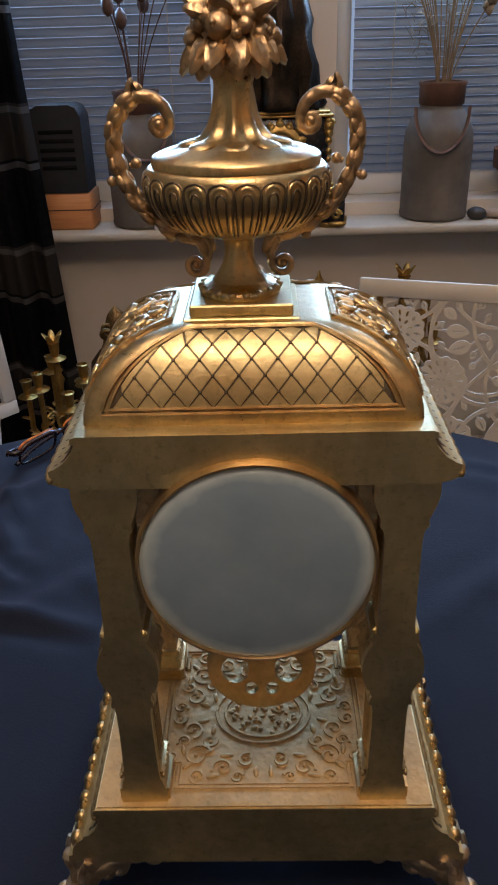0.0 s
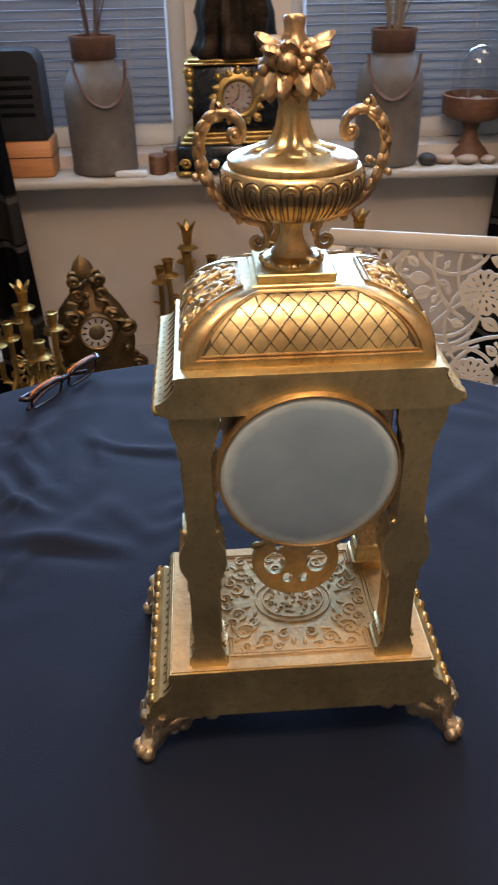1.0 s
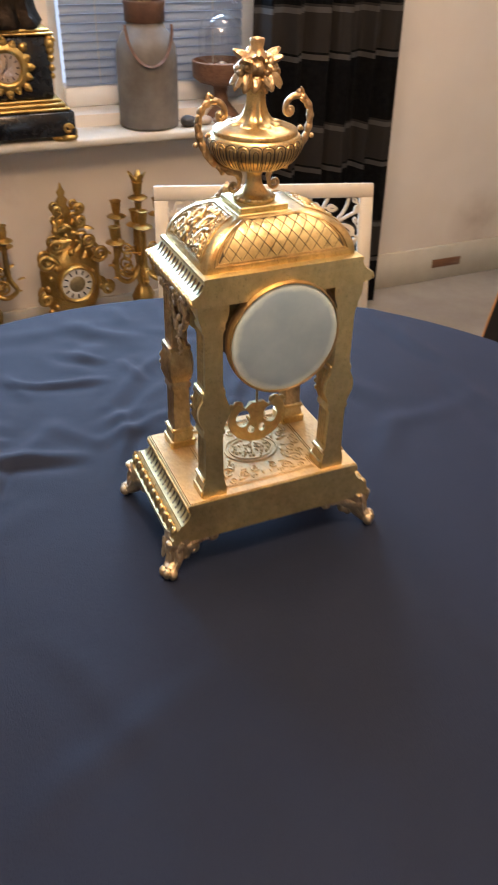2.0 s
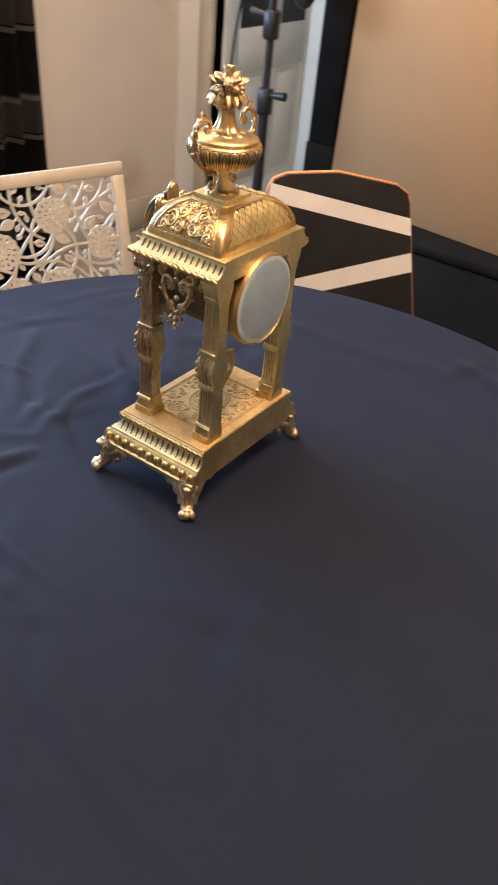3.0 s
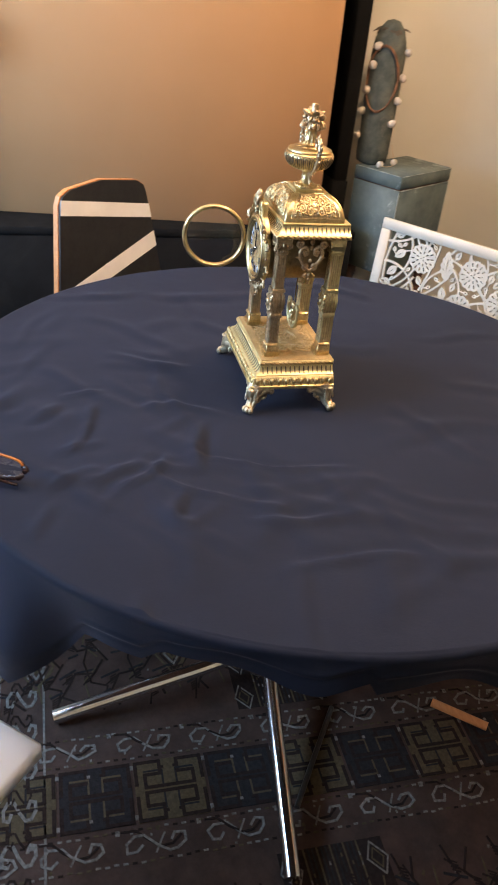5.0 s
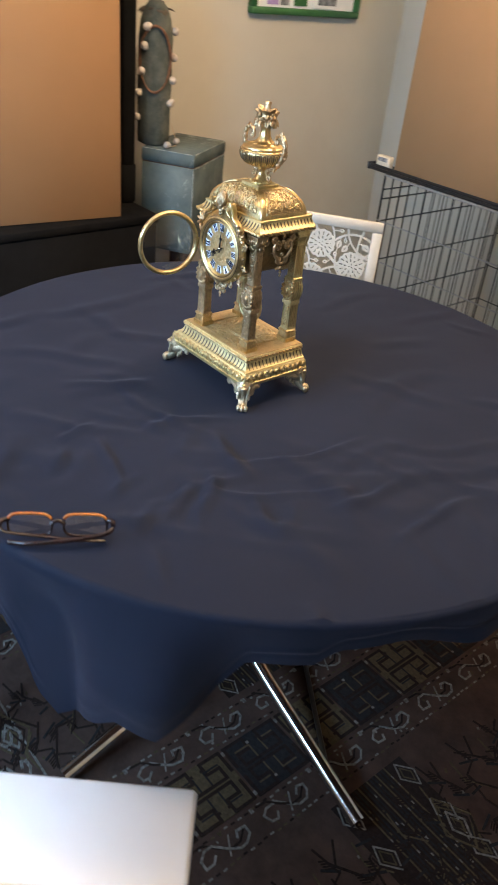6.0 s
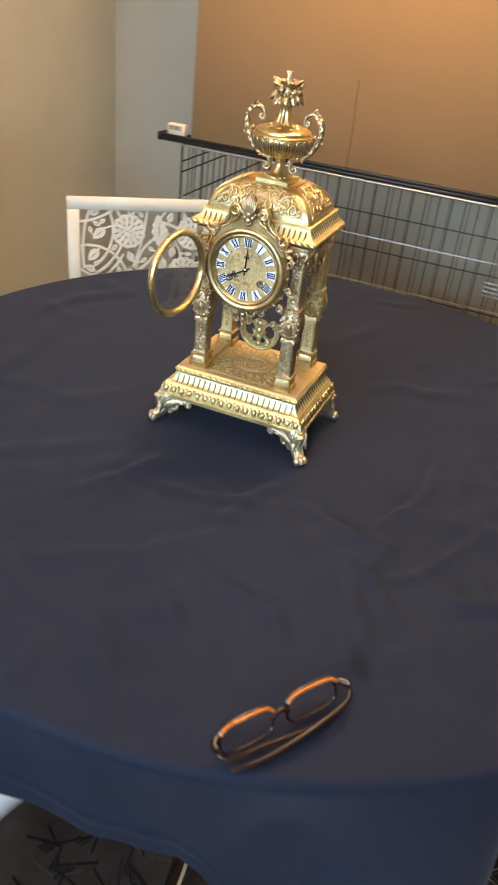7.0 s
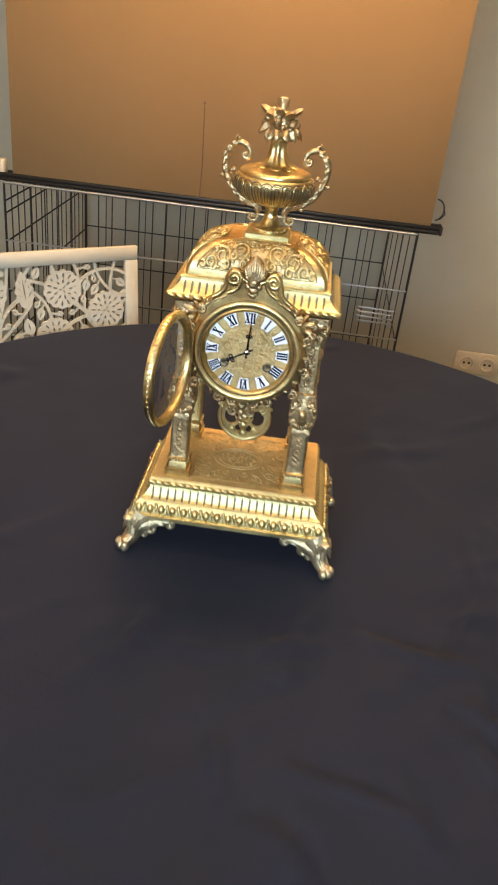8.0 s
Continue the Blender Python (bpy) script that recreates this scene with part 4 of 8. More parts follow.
# pillars
PILLAR = [(0.0824, 0.0128), (0.0900, 0.0128), (0.0905, 0.0112), (0.0945, 0.0108), (0.0985, 0.0096), (0.0995, 0.0108), (0.1030, 0.0108), (0.1040, 0.0094), (0.1080, 0.0088), (0.1480, 0.0084), (0.1490, 0.0102), (0.1530, 0.0104),
          (0.1560, 0.0092), (0.1640, 0.0116), (0.1740, 0.0124), (0.1840, 0.0112), (0.1890, 0.0092), (0.1900, 0.0108), (0.1945, 0.0108), (0.1955, 0.0086), (0.2000, 0.0082), (0.2500, 0.0078), (0.2510, 0.0092), (0.2545, 0.0094),
          (0.2560, 0.0084), (0.2600, 0.0098), (0.2650, 0.0122), (0.2690, 0.0118), (0.2695, 0.0128), (0.2750, 0.0128)]


BACK_PLATE = [(0.0824, 0.0126), (0.0900, 0.0122), (0.0980, 0.0108), (0.1040, 0.0094), (0.1460, 0.0088), (0.1500, 0.0106), (0.1530, 0.0107), (0.1558, 0.0098), (0.1600, 0.0112), (0.1680, 0.0148), (0.1770, 0.0150), (0.1840, 0.0128), (0.1880, 0.0106),
              (0.1915, 0.0112), (0.1950, 0.0106), (0.1975, 0.0088), (0.2350, 0.0084), (0.2480, 0.0088), (0.2520, 0.0109), (0.2550, 0.0106), (0.2590, 0.0122), (0.2640, 0.0139), (0.2690, 0.0144), (0.2748, 0.0142)]


def pillar(px, rear):
    py = BACK + 0.0112 if rear else 0.0575
    bm = bmesh.new()

    def ring(z, h):
        c = h * 0.86
        pts = [(-h, -c), (-c, -h), (c, -h), (h, -c), (h, c), (c, h), (-c, h), (-h, c)]
        return [(px + x, max(py + y, BACK + 0.002) if rear else py + y, z) for x, y in pts]

    bridge(bm, [ring(z, h) for z, h in PILLAR if z > 0.1035])
    col = part("pillar", bm, BRASS_PLAIN if rear else BRASS_OLD, CLOCK, "square brass pillar with a cast boss" if not rear else "square brass pillar with a plain back", smooth=25)
    bm = bmesh.new()
    bridge(bm, [ring(z, h) for z, h in PILLAR if z < 0.1045])
    part("pillar_base", bm, BRASS, col, "stepped square base block", smooth=25)
    bm = bmesh.new()
    for k in range(7):
        for q, (d, o) in enumerate(((Vector((1, 0, 0)), Vector((0, 1, 0))), (Vector((0, 1, 0)), Vector((1, 0, 0))), (Vector((0, 1, 0)), Vector((-1, 0, 0))))):
            if rear and q == 0:
                continue
            blob(bm, Vector((px, py, 0.1010)) + o * 0.0108 + d * ((k - 3) * 0.0031), (0.0020, 0.0012, 0.0014), axes_matrix((d + UP * 0.9).normalized(), o, (UP - 0.9 * d).normalized()))
    part("base_cord", bm, BRASS, col)
    if rear:
        prof = smooth_path(BACK_PLATE, 3)
        lines = [(px + 0.93 * h, z) for z, h in prof] + [(px - 0.93 * h, z) for z, h in prof[::-1]]
        bm = solid(bmesh.new(), lines, 0, 0.0045, Matrix(((1, 0, 0, 0), (0, 0, -1, BACK + 0.0045), (0, 1, 0, 0), (0, 0, 0, 1))))
        part("back_plate", bm, BRASS_PLAIN, col, "flat filed back with a wavy outline", smooth=25)
    bm = bmesh.new()
    faces = [(Vector((1, 0, 0)), Vector((0, 1, 0))), (Vector((0, 1, 0)), Vector((1, 0, 0))), (Vector((0, 1, 0)), Vector((-1, 0, 0)))]
    c = Vector((px, py, 0))
    for d, o in faces:
        fancy = abs(o.y) > 0
        if rear and fancy:
            o = Vector((0, 1, 0))
        for z0, z1, h in ((0.1085, 0.1470, 0.0086), (0.2005, 0.2490, 0.0079)):
            if not fancy:
                for k in (-1.5, -0.5, 0.5, 1.5):
                    off = d * (k * 0.0036)
                    if rear and (py + off.y) < BACK:
                        continue
                    tube(bm, [c + off + o * h + Vector((0, 0, z0)), c + off + o * (h - 0.0002) + Vector((0, 0, z1))], 0.0011, 5)
            else:
                for k in (-1, 1):
                    tube(bm, [c + d * (k * h * 0.72) + o * h + Vector((0, 0, z)) for z in (z0, z1)], 0.0008, 4)
                z, k = z0 + 0.004, 0
                while z < z1 - 0.002:
                    blob(bm, c + o * h + Vector((0, 0, z)), (0.0022 if k % 2 else 0.0034, 0.0012, 0.0020), axes_matrix(d, o, Vector((0, 0, 1))))
                    for s in (-1, 1):
                        blob(bm, c + o * h + d * (s * 0.0026) + Vector((0, 0, z + 0.0028)), (0.0016, 0.0008, 0.0011), axes_matrix((d + Vector((0, 0, 0.8 * s))).normalized(), o, (Vector((0, 0, 1)) - d * 0.8 * s).normalized()))
                    z, k = z + 0.0058, k + 1
        # boss
        h = 0.0122
        if fancy:
            blob(bm, c + o * h + Vector((0, 0, 0.1720)), (0.0046, 0.0034, 0.0068), axes_matrix(d, o, Vector((0, 0, 1))), 2)
            for s in (-1, 1):
                tube(bm, [c + o * (h - 0.0005) + d * (s * u) + Vector((0, 0, v)) for u, v in spiral(0.0075, 0.180, 0.0036, 0.001, -90, 1.3, 12)], 0.0011, 5)
                tube(bm, [c + o * (h - 0.001) + d * (s * u) + Vector((0, 0, v)) for u, v in spiral(0.0075, 0.164, 0.0034, 0.001, 90, -1.3, 12)], 0.0011, 5)
                for q in range(4):
                    blob(bm, c + o * (h - 0.002) + d * (s * (0.003 + 0.0022 * q)) + Vector((0, 0, 0.186 + 0.001 * q)), (0.0018, 0.0016, 0.0030), axes_matrix(d, o, Vector((0, 0, 1))))
            for s in (-1, 1):
                for u, v, r in ((0.0112, 0.1790, 0.0026), (0.0120, 0.1715, 0.0022), (0.0108, 0.1640, 0.0024), (0.0050, 0.1835, 0.0024), (0.0048, 0.1605, 0.0022)):
                    blob(bm, c + o * (h - 0.0012) + d * (s * u) + UP * v, (r, r * 0.9, r * 1.2), axes_matrix(d, o, UP), 2)
            for q in (-1, 0, 1):
                blob(bm, c + o * (h - 0.001) + d * (q * 0.003) + Vector((0, 0, 0.1585)), (0.0016, 0.0014, 0.0034), axes_matrix(d, o, Vector((0, 0, 1))))
        else:
            for k in (-1.5, -0.5, 0.5, 1.5):
                off = d * (k * 0.0048)
                if rear and (py + off.y) < BACK:
                    continue
                tube(bm, [c + off + o * r + Vector((0, 0, z)) for z, r in ((0.1570, 0.0094), (0.1640, 0.0118), (0.1740, 0.0126), (0.1840, 0.0114), (0.1885, 0.0095))], 0.0015, 5)
        # capital: two curls and a leaf
        if fancy or not rear:
            for s in (-1, 1):
                tube(bm, [c + o * 0.0112 + d * (s * u) + Vector((0, 0, v)) for u, v in spiral(0.0086, 0.2640, 0.0048, 0.0012, 90, -1.5, 14)], 0.0018, 6)
            for q in (-1, 0, 1):
                blob(bm, c + o * 0.0112 + d * (q * 0.0038) + UP * (0.2560 - 0.0008 * abs(q)), (0.0018, 0.0016, 0.0038), axes_matrix(d, o, UP))
            blob(bm, c + o * 0.0118 + UP * 0.2650, (0.0026, 0.0018, 0.0040), axes_matrix(d, o, UP), 2)
    part("relief", bm, BRASS_CHASED if rear else BRASS_OLD, col)
    return col


for px in (-0.0610, 0.0610):
    pillar(px, True)
    pillar(px, False)

# entablature
bm = bmesh.new()
tray(bm, [(0.2746, 0.0700, 0.0620), (0.2760, 0.0770, 0.0685), (0.2775, 0.0800, 0.0712), (0.2830, 0.0806, 0.0716), (0.2840, 0.0780, 0.0694), (0.2865, 0.0742, 0.0662), (0.2905, 0.0708, 0.0632), (0.2945, 0.0690, 0.0616),
          (0.2950, 0.0702, 0.0626), (0.2972, 0.0702, 0.0626), (0.2980, 0.0680, 0.0606)])
roof = part("entablature", bm, BRASS_PLAIN, CLOCK, "flared brass cornice with a plain back", smooth=25)
row("rope_twist", rope(0.2800, 1.06), BRASS, roof, "twist of the rope moulding", 0.0804, 0.0714, 0.0080)
row("flute_gap_shade", slit([(0.2838, 0.0098), (0.2848, 0.0076), (0.2866, 0.0056), (0.2888, 0.0040), (0.2912, 0.0027), (0.2930, 0.0019)], 0.0010), GROOVE, roof, "dark strip drawn as the shade of a gap between flutes", 0.0686, 0.0612, 0.0070)

# dome
D0, DH_, DCY = 0.2978, 0.0335, 0.0120


def dome_half(th):
    k = 1 - math.cos(th)
    return 0.0668 - 0.0420 * k, 0.0475 - 0.0245 * k, D0 + DH_ * math.sin(th)


bm = bmesh.new()
rings = []
for j in range(13):
    hx, hy, z = dome_half(radians(7.5 * j))
    b = 0.0030 + 0.0040 * j / 12
    pts = []
    for cx, cy, a0 in ((1, -1, -90), (1, 1, 0), (-1, 1, 90), (-1, -1, 180)):
        for a in (0, 30, 60, 90):
            pts.append((cx * (hx - b) + b * math.cos(radians(a0 + a)), DCY + cy * (hy - b) + b * math.sin(radians(a0 + a)), z))
    rings.append(pts)
bridge(bm, rings)
dome = part("dome", bm, BRASS, CLOCK, "bulging four-sided brass dome", smooth=50)


def dome_point(face, u, v, lift=0.0):
    """A point on one face of the dome: u across in metres, v from 0 (eave) to 1 (top)."""
    th = v * math.pi / 2
    hx, hy, z = dome_half(th)
    up = math.sin(th)
    if face in ("front", "back"):
        s = 1 if face == "front" else -1
        n = Vector((0, s * math.cos(th) * DH_, 0.0245 * math.sin(th))).normalized() if v > 0 else Vector((0, s, 0))
        return Vector((u, DCY + s * hy, z)) + n * lift
    s = 1 if face == "east" else -1
    n = Vector((s * math.cos(th) * DH_, 0, 0.042 * math.sin(th))).normalized()
    return Vector((s * hx, DCY + u, z)) + n * lift


def face_limit(face, v):
    hx, hy, _ = dome_half(v * math.pi / 2)
    return (hx if face in ("front", "back") else hy)


def panel_rim(bm, face, v0, v1, margin, r, lift=0.0006):
    pts = []
    n = 16
    for k in range(n + 1):
        pts.append(dome_point(face, -1 * (face_limit(face, v0) - margin) + 2 * (face_limit(face, v0) - margin) * k / n, v0, lift))
    for k in range(1, n + 1):
        v = v0 + (v1 - v0) * k / n
        pts.append(dome_point(face, face_limit(face, v) - margin, v, lift))
    for k in range(1, n + 1):
        pts.append(dome_point(face, (face_limit(face, v1) - margin) * (1 - 2 * k / n), v1, lift))
    for k in range(1, n):
        v = v1 + (v0 - v1) * k / n
        pts.append(dome_point(face, -(face_limit(face, v) - margin), v, lift))
    tube(bm, pts, r, 5, True)


# quilted back panel
V0, V1, MG = 0.14, 0.86, 0.0105
arc = [0.0]
for j in range(1, 61):
    a, b = dome_point("back", 0, (j - 1) / 60), dome_point("back", 0, j / 60)
    arc.append(arc[-1] + (b - a).length)


def v_of(s):
    s = min(max(s, 0), arc[-1])
    for j in range(60):
        if s <= arc[j + 1]:
            return (j + (s - arc[j]) / (arc[j + 1] - arc[j])) / 60
    return 1.0


SW, SH = 0.0100, 0.0125
s0, s1 = arc[int(V0 * 60)], arc[int(V1 * 60)]
for row_ in range(0, 12):
    for col in range(-9, 10):
        cs, cu = s0 + row_ * SH / 2, (col + 0.5 * (row_ % 2)) * SW
        if cs > s1 + SH / 4:
            continue
        q = [(0, -1), (1, 0), (0, 1), (-1, 0)]
        out = []
        for scale, lift in ((0.95, 0.0001), (0.89, 0.0006), (0.45, 0.0007)):
            r = []
            for a, b in q:
                s = min(max(cs + b * SH / 2 * scale, s0 + 0.0004), s1 - 0.0004)
                v = v_of(s)
                lim = face_limit("back", v) - MG - 0.0010
                r.append(dome_point("back", min(max(cu + a * SW / 2 * scale, -lim), lim), v, lift))
            out.append(r)
        if (out[0][0] - out[0][2]).length < 0.002 or (out[0][1] - out[0][3]).length < 0.002:
            continue
        bm = bmesh.new()
        bridge(bm, out, cap=(False, True))
        part("lozenge", bm, BRASS_PLAIN, dome, smooth=40)
bm = bmesh.new()
bridge(bm, [[dome_point("back", (face_limit("back", V0 + (V1 - V0) * j / 16) - MG) * (k / 12 * 2 - 1), V0 + (V1 - V0) * j / 16, 0.00015) for k in range(13)] for j in range(17)], closed=False)
part("lozenge_ground", bm, GROOVE, dome, "darkened ground between the lozenges")
bm = bmesh.new()
for v, mg in (((V0, V1), MG - 0.0002), ((V0 - 0.035, V1 + 0.03), MG - 0.0026)):
    panel_rim(bm, "back", *v, mg, 0.00075)
dots = []
for row_ in range(0, 13):
    for col in range(-9, 10):
        cs, cu = s0 + row_ * SH / 2 - SH / 2, (col + 0.5 * (row_ % 2)) * SW
        v = v_of(cs)
        if s0 + 0.001 < cs < s1 - 0.001 and abs(cu) < face_limit("back", v) - MG - 0.002:
            dots.append(dome_point("back", cu, v, 0.0003))
part("panel_rim", bm, BRASS, dome)
bm = bmesh.new()
for p in dots:
    blob(bm, p, (0.0009, 0.0009, 0.0007))
tagged(part("stud", bm, GROOVE, dome), kind="stuff")


def dome_scrolls(face, scrolls, leaves, width):
    bm = bmesh.new()
    panel_rim(bm, face, 0.13, 0.88, 0.0095, 0.0009)
    panel_rim(bm, face, 0.17, 0.84, 0.0120, 0.0005)
    for s in (-1, 1):
        for cu, cv, r, a0, tr in scrolls:
            pts = [dome_point(face, s * u, min(max(v * 24, 0.16), 0.86), 0.0007) for u, v in spiral(cu, cv / 24, r, r * 0.18, a0, tr, 22)]
            n = len(pts)
            tube(bm, pts, [0.0020 - 0.0009 * k / n for k in range(n)], 6)
            e = spiral(cu, cv / 24, r, r * 0.18, a0, tr, 22)[-1]
            blob(bm, dome_point(face, s * e[0], e[1] * 24, 0.0008), (0.0015, 0.0015, 0.0013))
        for cu, cv, ang, ln in leaves:
            p, q = dome_point(face, s * cu, cv, 0.0006), dome_point(face, s * (cu + 0.001 * math.cos(radians(ang))), cv + 0.024 * math.sin(radians(ang)), 0.0006)
            d = (q - p).normalized()
            nn = (dome_point(face, s * cu, cv, 1.0) - dome_point(face, s * cu, cv, 0.0)).normalized()
            blob(bm, p, (ln * 1.15, 0.0018, 0.0015), axes_matrix(d, nn.cross(d).normalized(), nn), 2)
    rnd = random.Random(5)
    for _ in range(70):
        v = rnd.uniform(0.2, 0.83)
        u = rnd.uniform(0, 1) * (face_limit(face, v) - 0.0135)
        a, ln = rnd.uniform(0, 3.14), rnd.uniform(0.0016, 0.0036)
        for s in (-1, 1):
            p = dome_point(face, s * u, v, 0.0003)
            e = (dome_point(face, s * (u + 0.001 * math.cos(a)), v + 0.022 * math.sin(a), 0.0003) - p).normalized()
            nn = (dome_point(face, s * u, v, 1.0) - p).normalized()
            blob(bm, p, (ln, 0.0010, 0.0011), axes_matrix(e, nn.cross(e).normalized(), nn))
    part("scrollwork", bm, BRASS_CHASED, dome, "cast scrollwork panel")
    bm = bmesh.new()
    bridge(bm, [[dome_point(face, (face_limit(face, 0.13 + 0.75 * j / 16) - 0.0095) * (k / 12 * 2 - 1), 0.13 + 0.75 * j / 16, 0.0002) for k in range(13)] for j in range(17)], closed=False)
    part("panel_ground", bm, BRASS_OLD, dome, "dull ground of the scrollwork panel")


FRONT = [(0.0175, 0.56, 0.0085, 250, -1.6), (0.0330, 0.42, 0.0078, 60, 1.6), (0.0435, 0.27, 0.0058, 230, -1.4), (0.0300, 0.24, 0.0048, 20, 1.2), (0.0130, 0.30, 0.0055, 120, 1.3), (0.0065, 0.72, 0.0045, 200, -1.2), (0.0270, 0.66, 0.0042, 240, -1.3), (0.0235, 0.43, 0.0038, 100, 1.2), (0.0510, 0.22, 0.0030, 60, 1.2), (0.0390, 0.57, 0.0030, 200, -1.2), (0.0060, 0.22, 0.0040, 40, -1.2), (0.0170, 0.80, 0.0032, 100, 1.2)]
LEAF_F = [(0.0245, 0.34, 30, 0.0034), (0.0390, 0.50, -40, 0.0030), (0.0090, 0.50, 80, 0.0036), (0.0500, 0.20, 10, 0.0030), (0.0200, 0.76, 150, 0.0028), (0.0380, 0.20, 0, 0.0034), (0.0210, 0.20, 0, 0.0030)]
dome_scrolls("front", FRONT, LEAF_F, 0.05)
SIDE = [(0.0115, 0.60, 0.0065, 250, -1.5), (0.0200, 0.38, 0.0070, 60, 1.6), (0.0090, 0.30, 0.0052, 130, 1.3), (0.0275, 0.24, 0.0042, 210, -1.3), (0.0050, 0.76, 0.0032, 200, -1.2)]
LEAF_S = [(0.0150, 0.24, 20, 0.0030), (0.0260, 0.48, -40, 0.0028), (0.0040, 0.48, 80, 0.0034), (0.0300, 0.18, 5, 0.0030), (0.0170, 0.74, 150, 0.0026)]
dome_scrolls("east", SIDE, LEAF_S, 0.03)
dome_scrolls("west", SIDE, LEAF_S, 0.03)

# plinth
UX = -0.0040                  # it stands a little off the middle
bm = bmesh.new()
box(bm, UX - 0.0235, UX + 0.0235, AX - 0.0235, AX + 0.0235, 0.3296, 0.3318, 0.0006)
box(bm, UX - 0.0208, UX + 0.0208, AX - 0.0208, AX + 0.0208, 0.3316, 0.3364, 0.0006)
part("plinth", bm, BRASS_PLAIN, CLOCK, "square brass plinth under the urn", smooth=25)

# urn
URN = root("urn", Matrix.Translation((UX - 0.0007, 0, 0)), "two-handled brass urn with a bouquet of fruit and leaves", "")
URN.parent = CLOCK
del URN["label"]
c = (0, AX, 0)
bm = bmesh.new()
lathe(bm, [(0.0166, 0.3360), (0.0172, 0.3372), (0.0168, 0.3388), (0.0146, 0.3402), (0.0118, 0.3412), (0.0112, 0.3418), (0.0088, 0.3450), (0.0070, 0.3482), (0.0060, 0.3520), (0.0060, 0.3550), (0.0068, 0.3580), (0.0084, 0.3600), (0.0098, 0.3610)], 28, c)
part("urn_foot", bm, BRASS, URN, "turned foot with a beaded edge")
bm = bmesh.new()
for k in range(18):
    a = 2 * math.pi * k / 18
    o = Vector((math.cos(a), math.sin(a), 0))
    blob(bm, Vector(c) + o * 0.0156 + Vector((0, 0, 0.3386)), (0.0026, 0.0021, 0.0018), axes_matrix(o, Vector((-o.y, o.x, 0)), Vector((0, 0, 1))))
part("foot_beads", bm, BRASS, URN)
BOWL = [(0.0098, 0.3606), (0.0170, 0.3614), (0.0236, 0.3634), (0.0292, 0.3668), (0.0332, 0.3710), (0.0356, 0.3752), (0.0366, 0.3792), (0.0367, 0.3822), (0.0361, 0.3848), (0.0349, 0.3866), (0.0340, 0.3872), (0.0326, 0.3874)]
bm = bmesh.new()
lathe(bm, BOWL, 48, c)
bowl = part("bowl", bm, BRASS, URN, "round gadrooned bowl")


def bowl_r(z):
    for (r0, z0), (r1, z1) in zip(BOWL, BOWL[1:]):
        if z0 <= z <= z1:
            return r0 + (r1 - r0) * (z - z0) / (z1 - z0)
    return BOWL[-1][0]


def on_bowl(a, z, lift):
    r = bowl_r(z) + lift
    return (r * math.cos(a), AX + r * math.sin(a), z)


NG = 24


def bowl_arch(a0, wdt, top, low, rad, lift):
    pts = []
    for q in range(9):
        t = q / 8
        pts.append(on_bowl(a0 - wdt * (0.80 + 0.20 * t), low + (top - 0.0030 - low) * t, lift))
    for q in range(1, 6):
        b = math.pi * q / 6
        pts.append(on_bowl(a0 - wdt * math.cos(b), top - 0.0030 + 0.0030 * math.sin(b), lift))
    for q in range(8, -1, -1):
        t = q / 8
        pts.append(on_bowl(a0 + wdt * (0.80 + 0.20 * t), low + (top - 0.0030 - low) * t, lift))
    return tube(bmesh.new(), pts, rad, 6)


for k in range(NG):
    a0 = 2 * math.pi * (k + 0.5) / NG
    g = part("gadroon", bowl_arch(a0, 0.088, 0.3838, 0.3660, 0.0011, -0.0005), BRASS, URN)
    part("groove", bowl_arch(a0, 0.128, 0.3852, 0.3650, 0.00040, 0.0001), GROOVE, g, "dark groove")
    part("groove", bowl_arch(a0, 0.050, 0.3818, 0.3672, 0.00042, 0.0002), GROOVE, g)
bm = bmesh.new()
lathe(bm, [(0.0300, 0.3868), (0.0330, 0.3876), (0.0332, 0.3900), (0.0322, 0.3910), (0.0280, 0.3926), (0.0200, 0.3946), (0.0160, 0.3958), (0.0124, 0.3975), (0.0098, 0.4010), (0.0081, 0.4055), (0.0073, 0.4100), (0.0072, 0.4150), (0.0080, 0.4180), (0.0090, 0.4200), (0.0, 0.4205)], 40, c,
      wobble=lambda a, z: 1 + (0.11 * math.cos(8 * a) if 0.3944 < z < 0.414 else 0))
lid_ = part("lid", bm, BRASS, URN, "smooth lid rising to a lobed neck")
for k in range(8):
    a = 2 * math.pi * k / 8
    o = Vector((math.cos(a), math.sin(a), 0))
    bm = blob(bmesh.new(), Vector(c) + o * 0.0168 + UP * 0.3952, (0.0060, 0.0056, 0.0012), axes_matrix((o - UP * 0.20).normalized(), Vector((-o.y, o.x, 0)), (UP + o * 0.20).normalized()), 2)
    part("neck_petal", bm, BRASS, lid_)
# bouquet
bm = bmesh.new()
rnd = random.Random(21)


B0 = Vector((0, AX, 0.4195))
for k in range(13):
    a = 2 * math.pi * k / 13 + rnd.uniform(-0.12, 0.12)
    o = Vector((math.cos(a), math.sin(a), 0))
    leaf(bm, B0 + o * 0.0085 + UP * rnd.uniform(0.008, 0.0115), o + UP * rnd.uniform(-0.75, -0.15), rnd.uniform(0.0110, 0.0132), 0.0044, 0.0042, 0.35)
for k in range(9):
    a = 2 * math.pi * k / 9 + rnd.uniform(-0.2, 0.2)
    o = Vector((math.cos(a), math.sin(a), 0))
    leaf(bm, B0 + o * 0.007 + UP * 0.0065, o * 0.8 - UP, rnd.uniform(0.0085, 0.0105), 0.0042, 0.0042, 0.1)
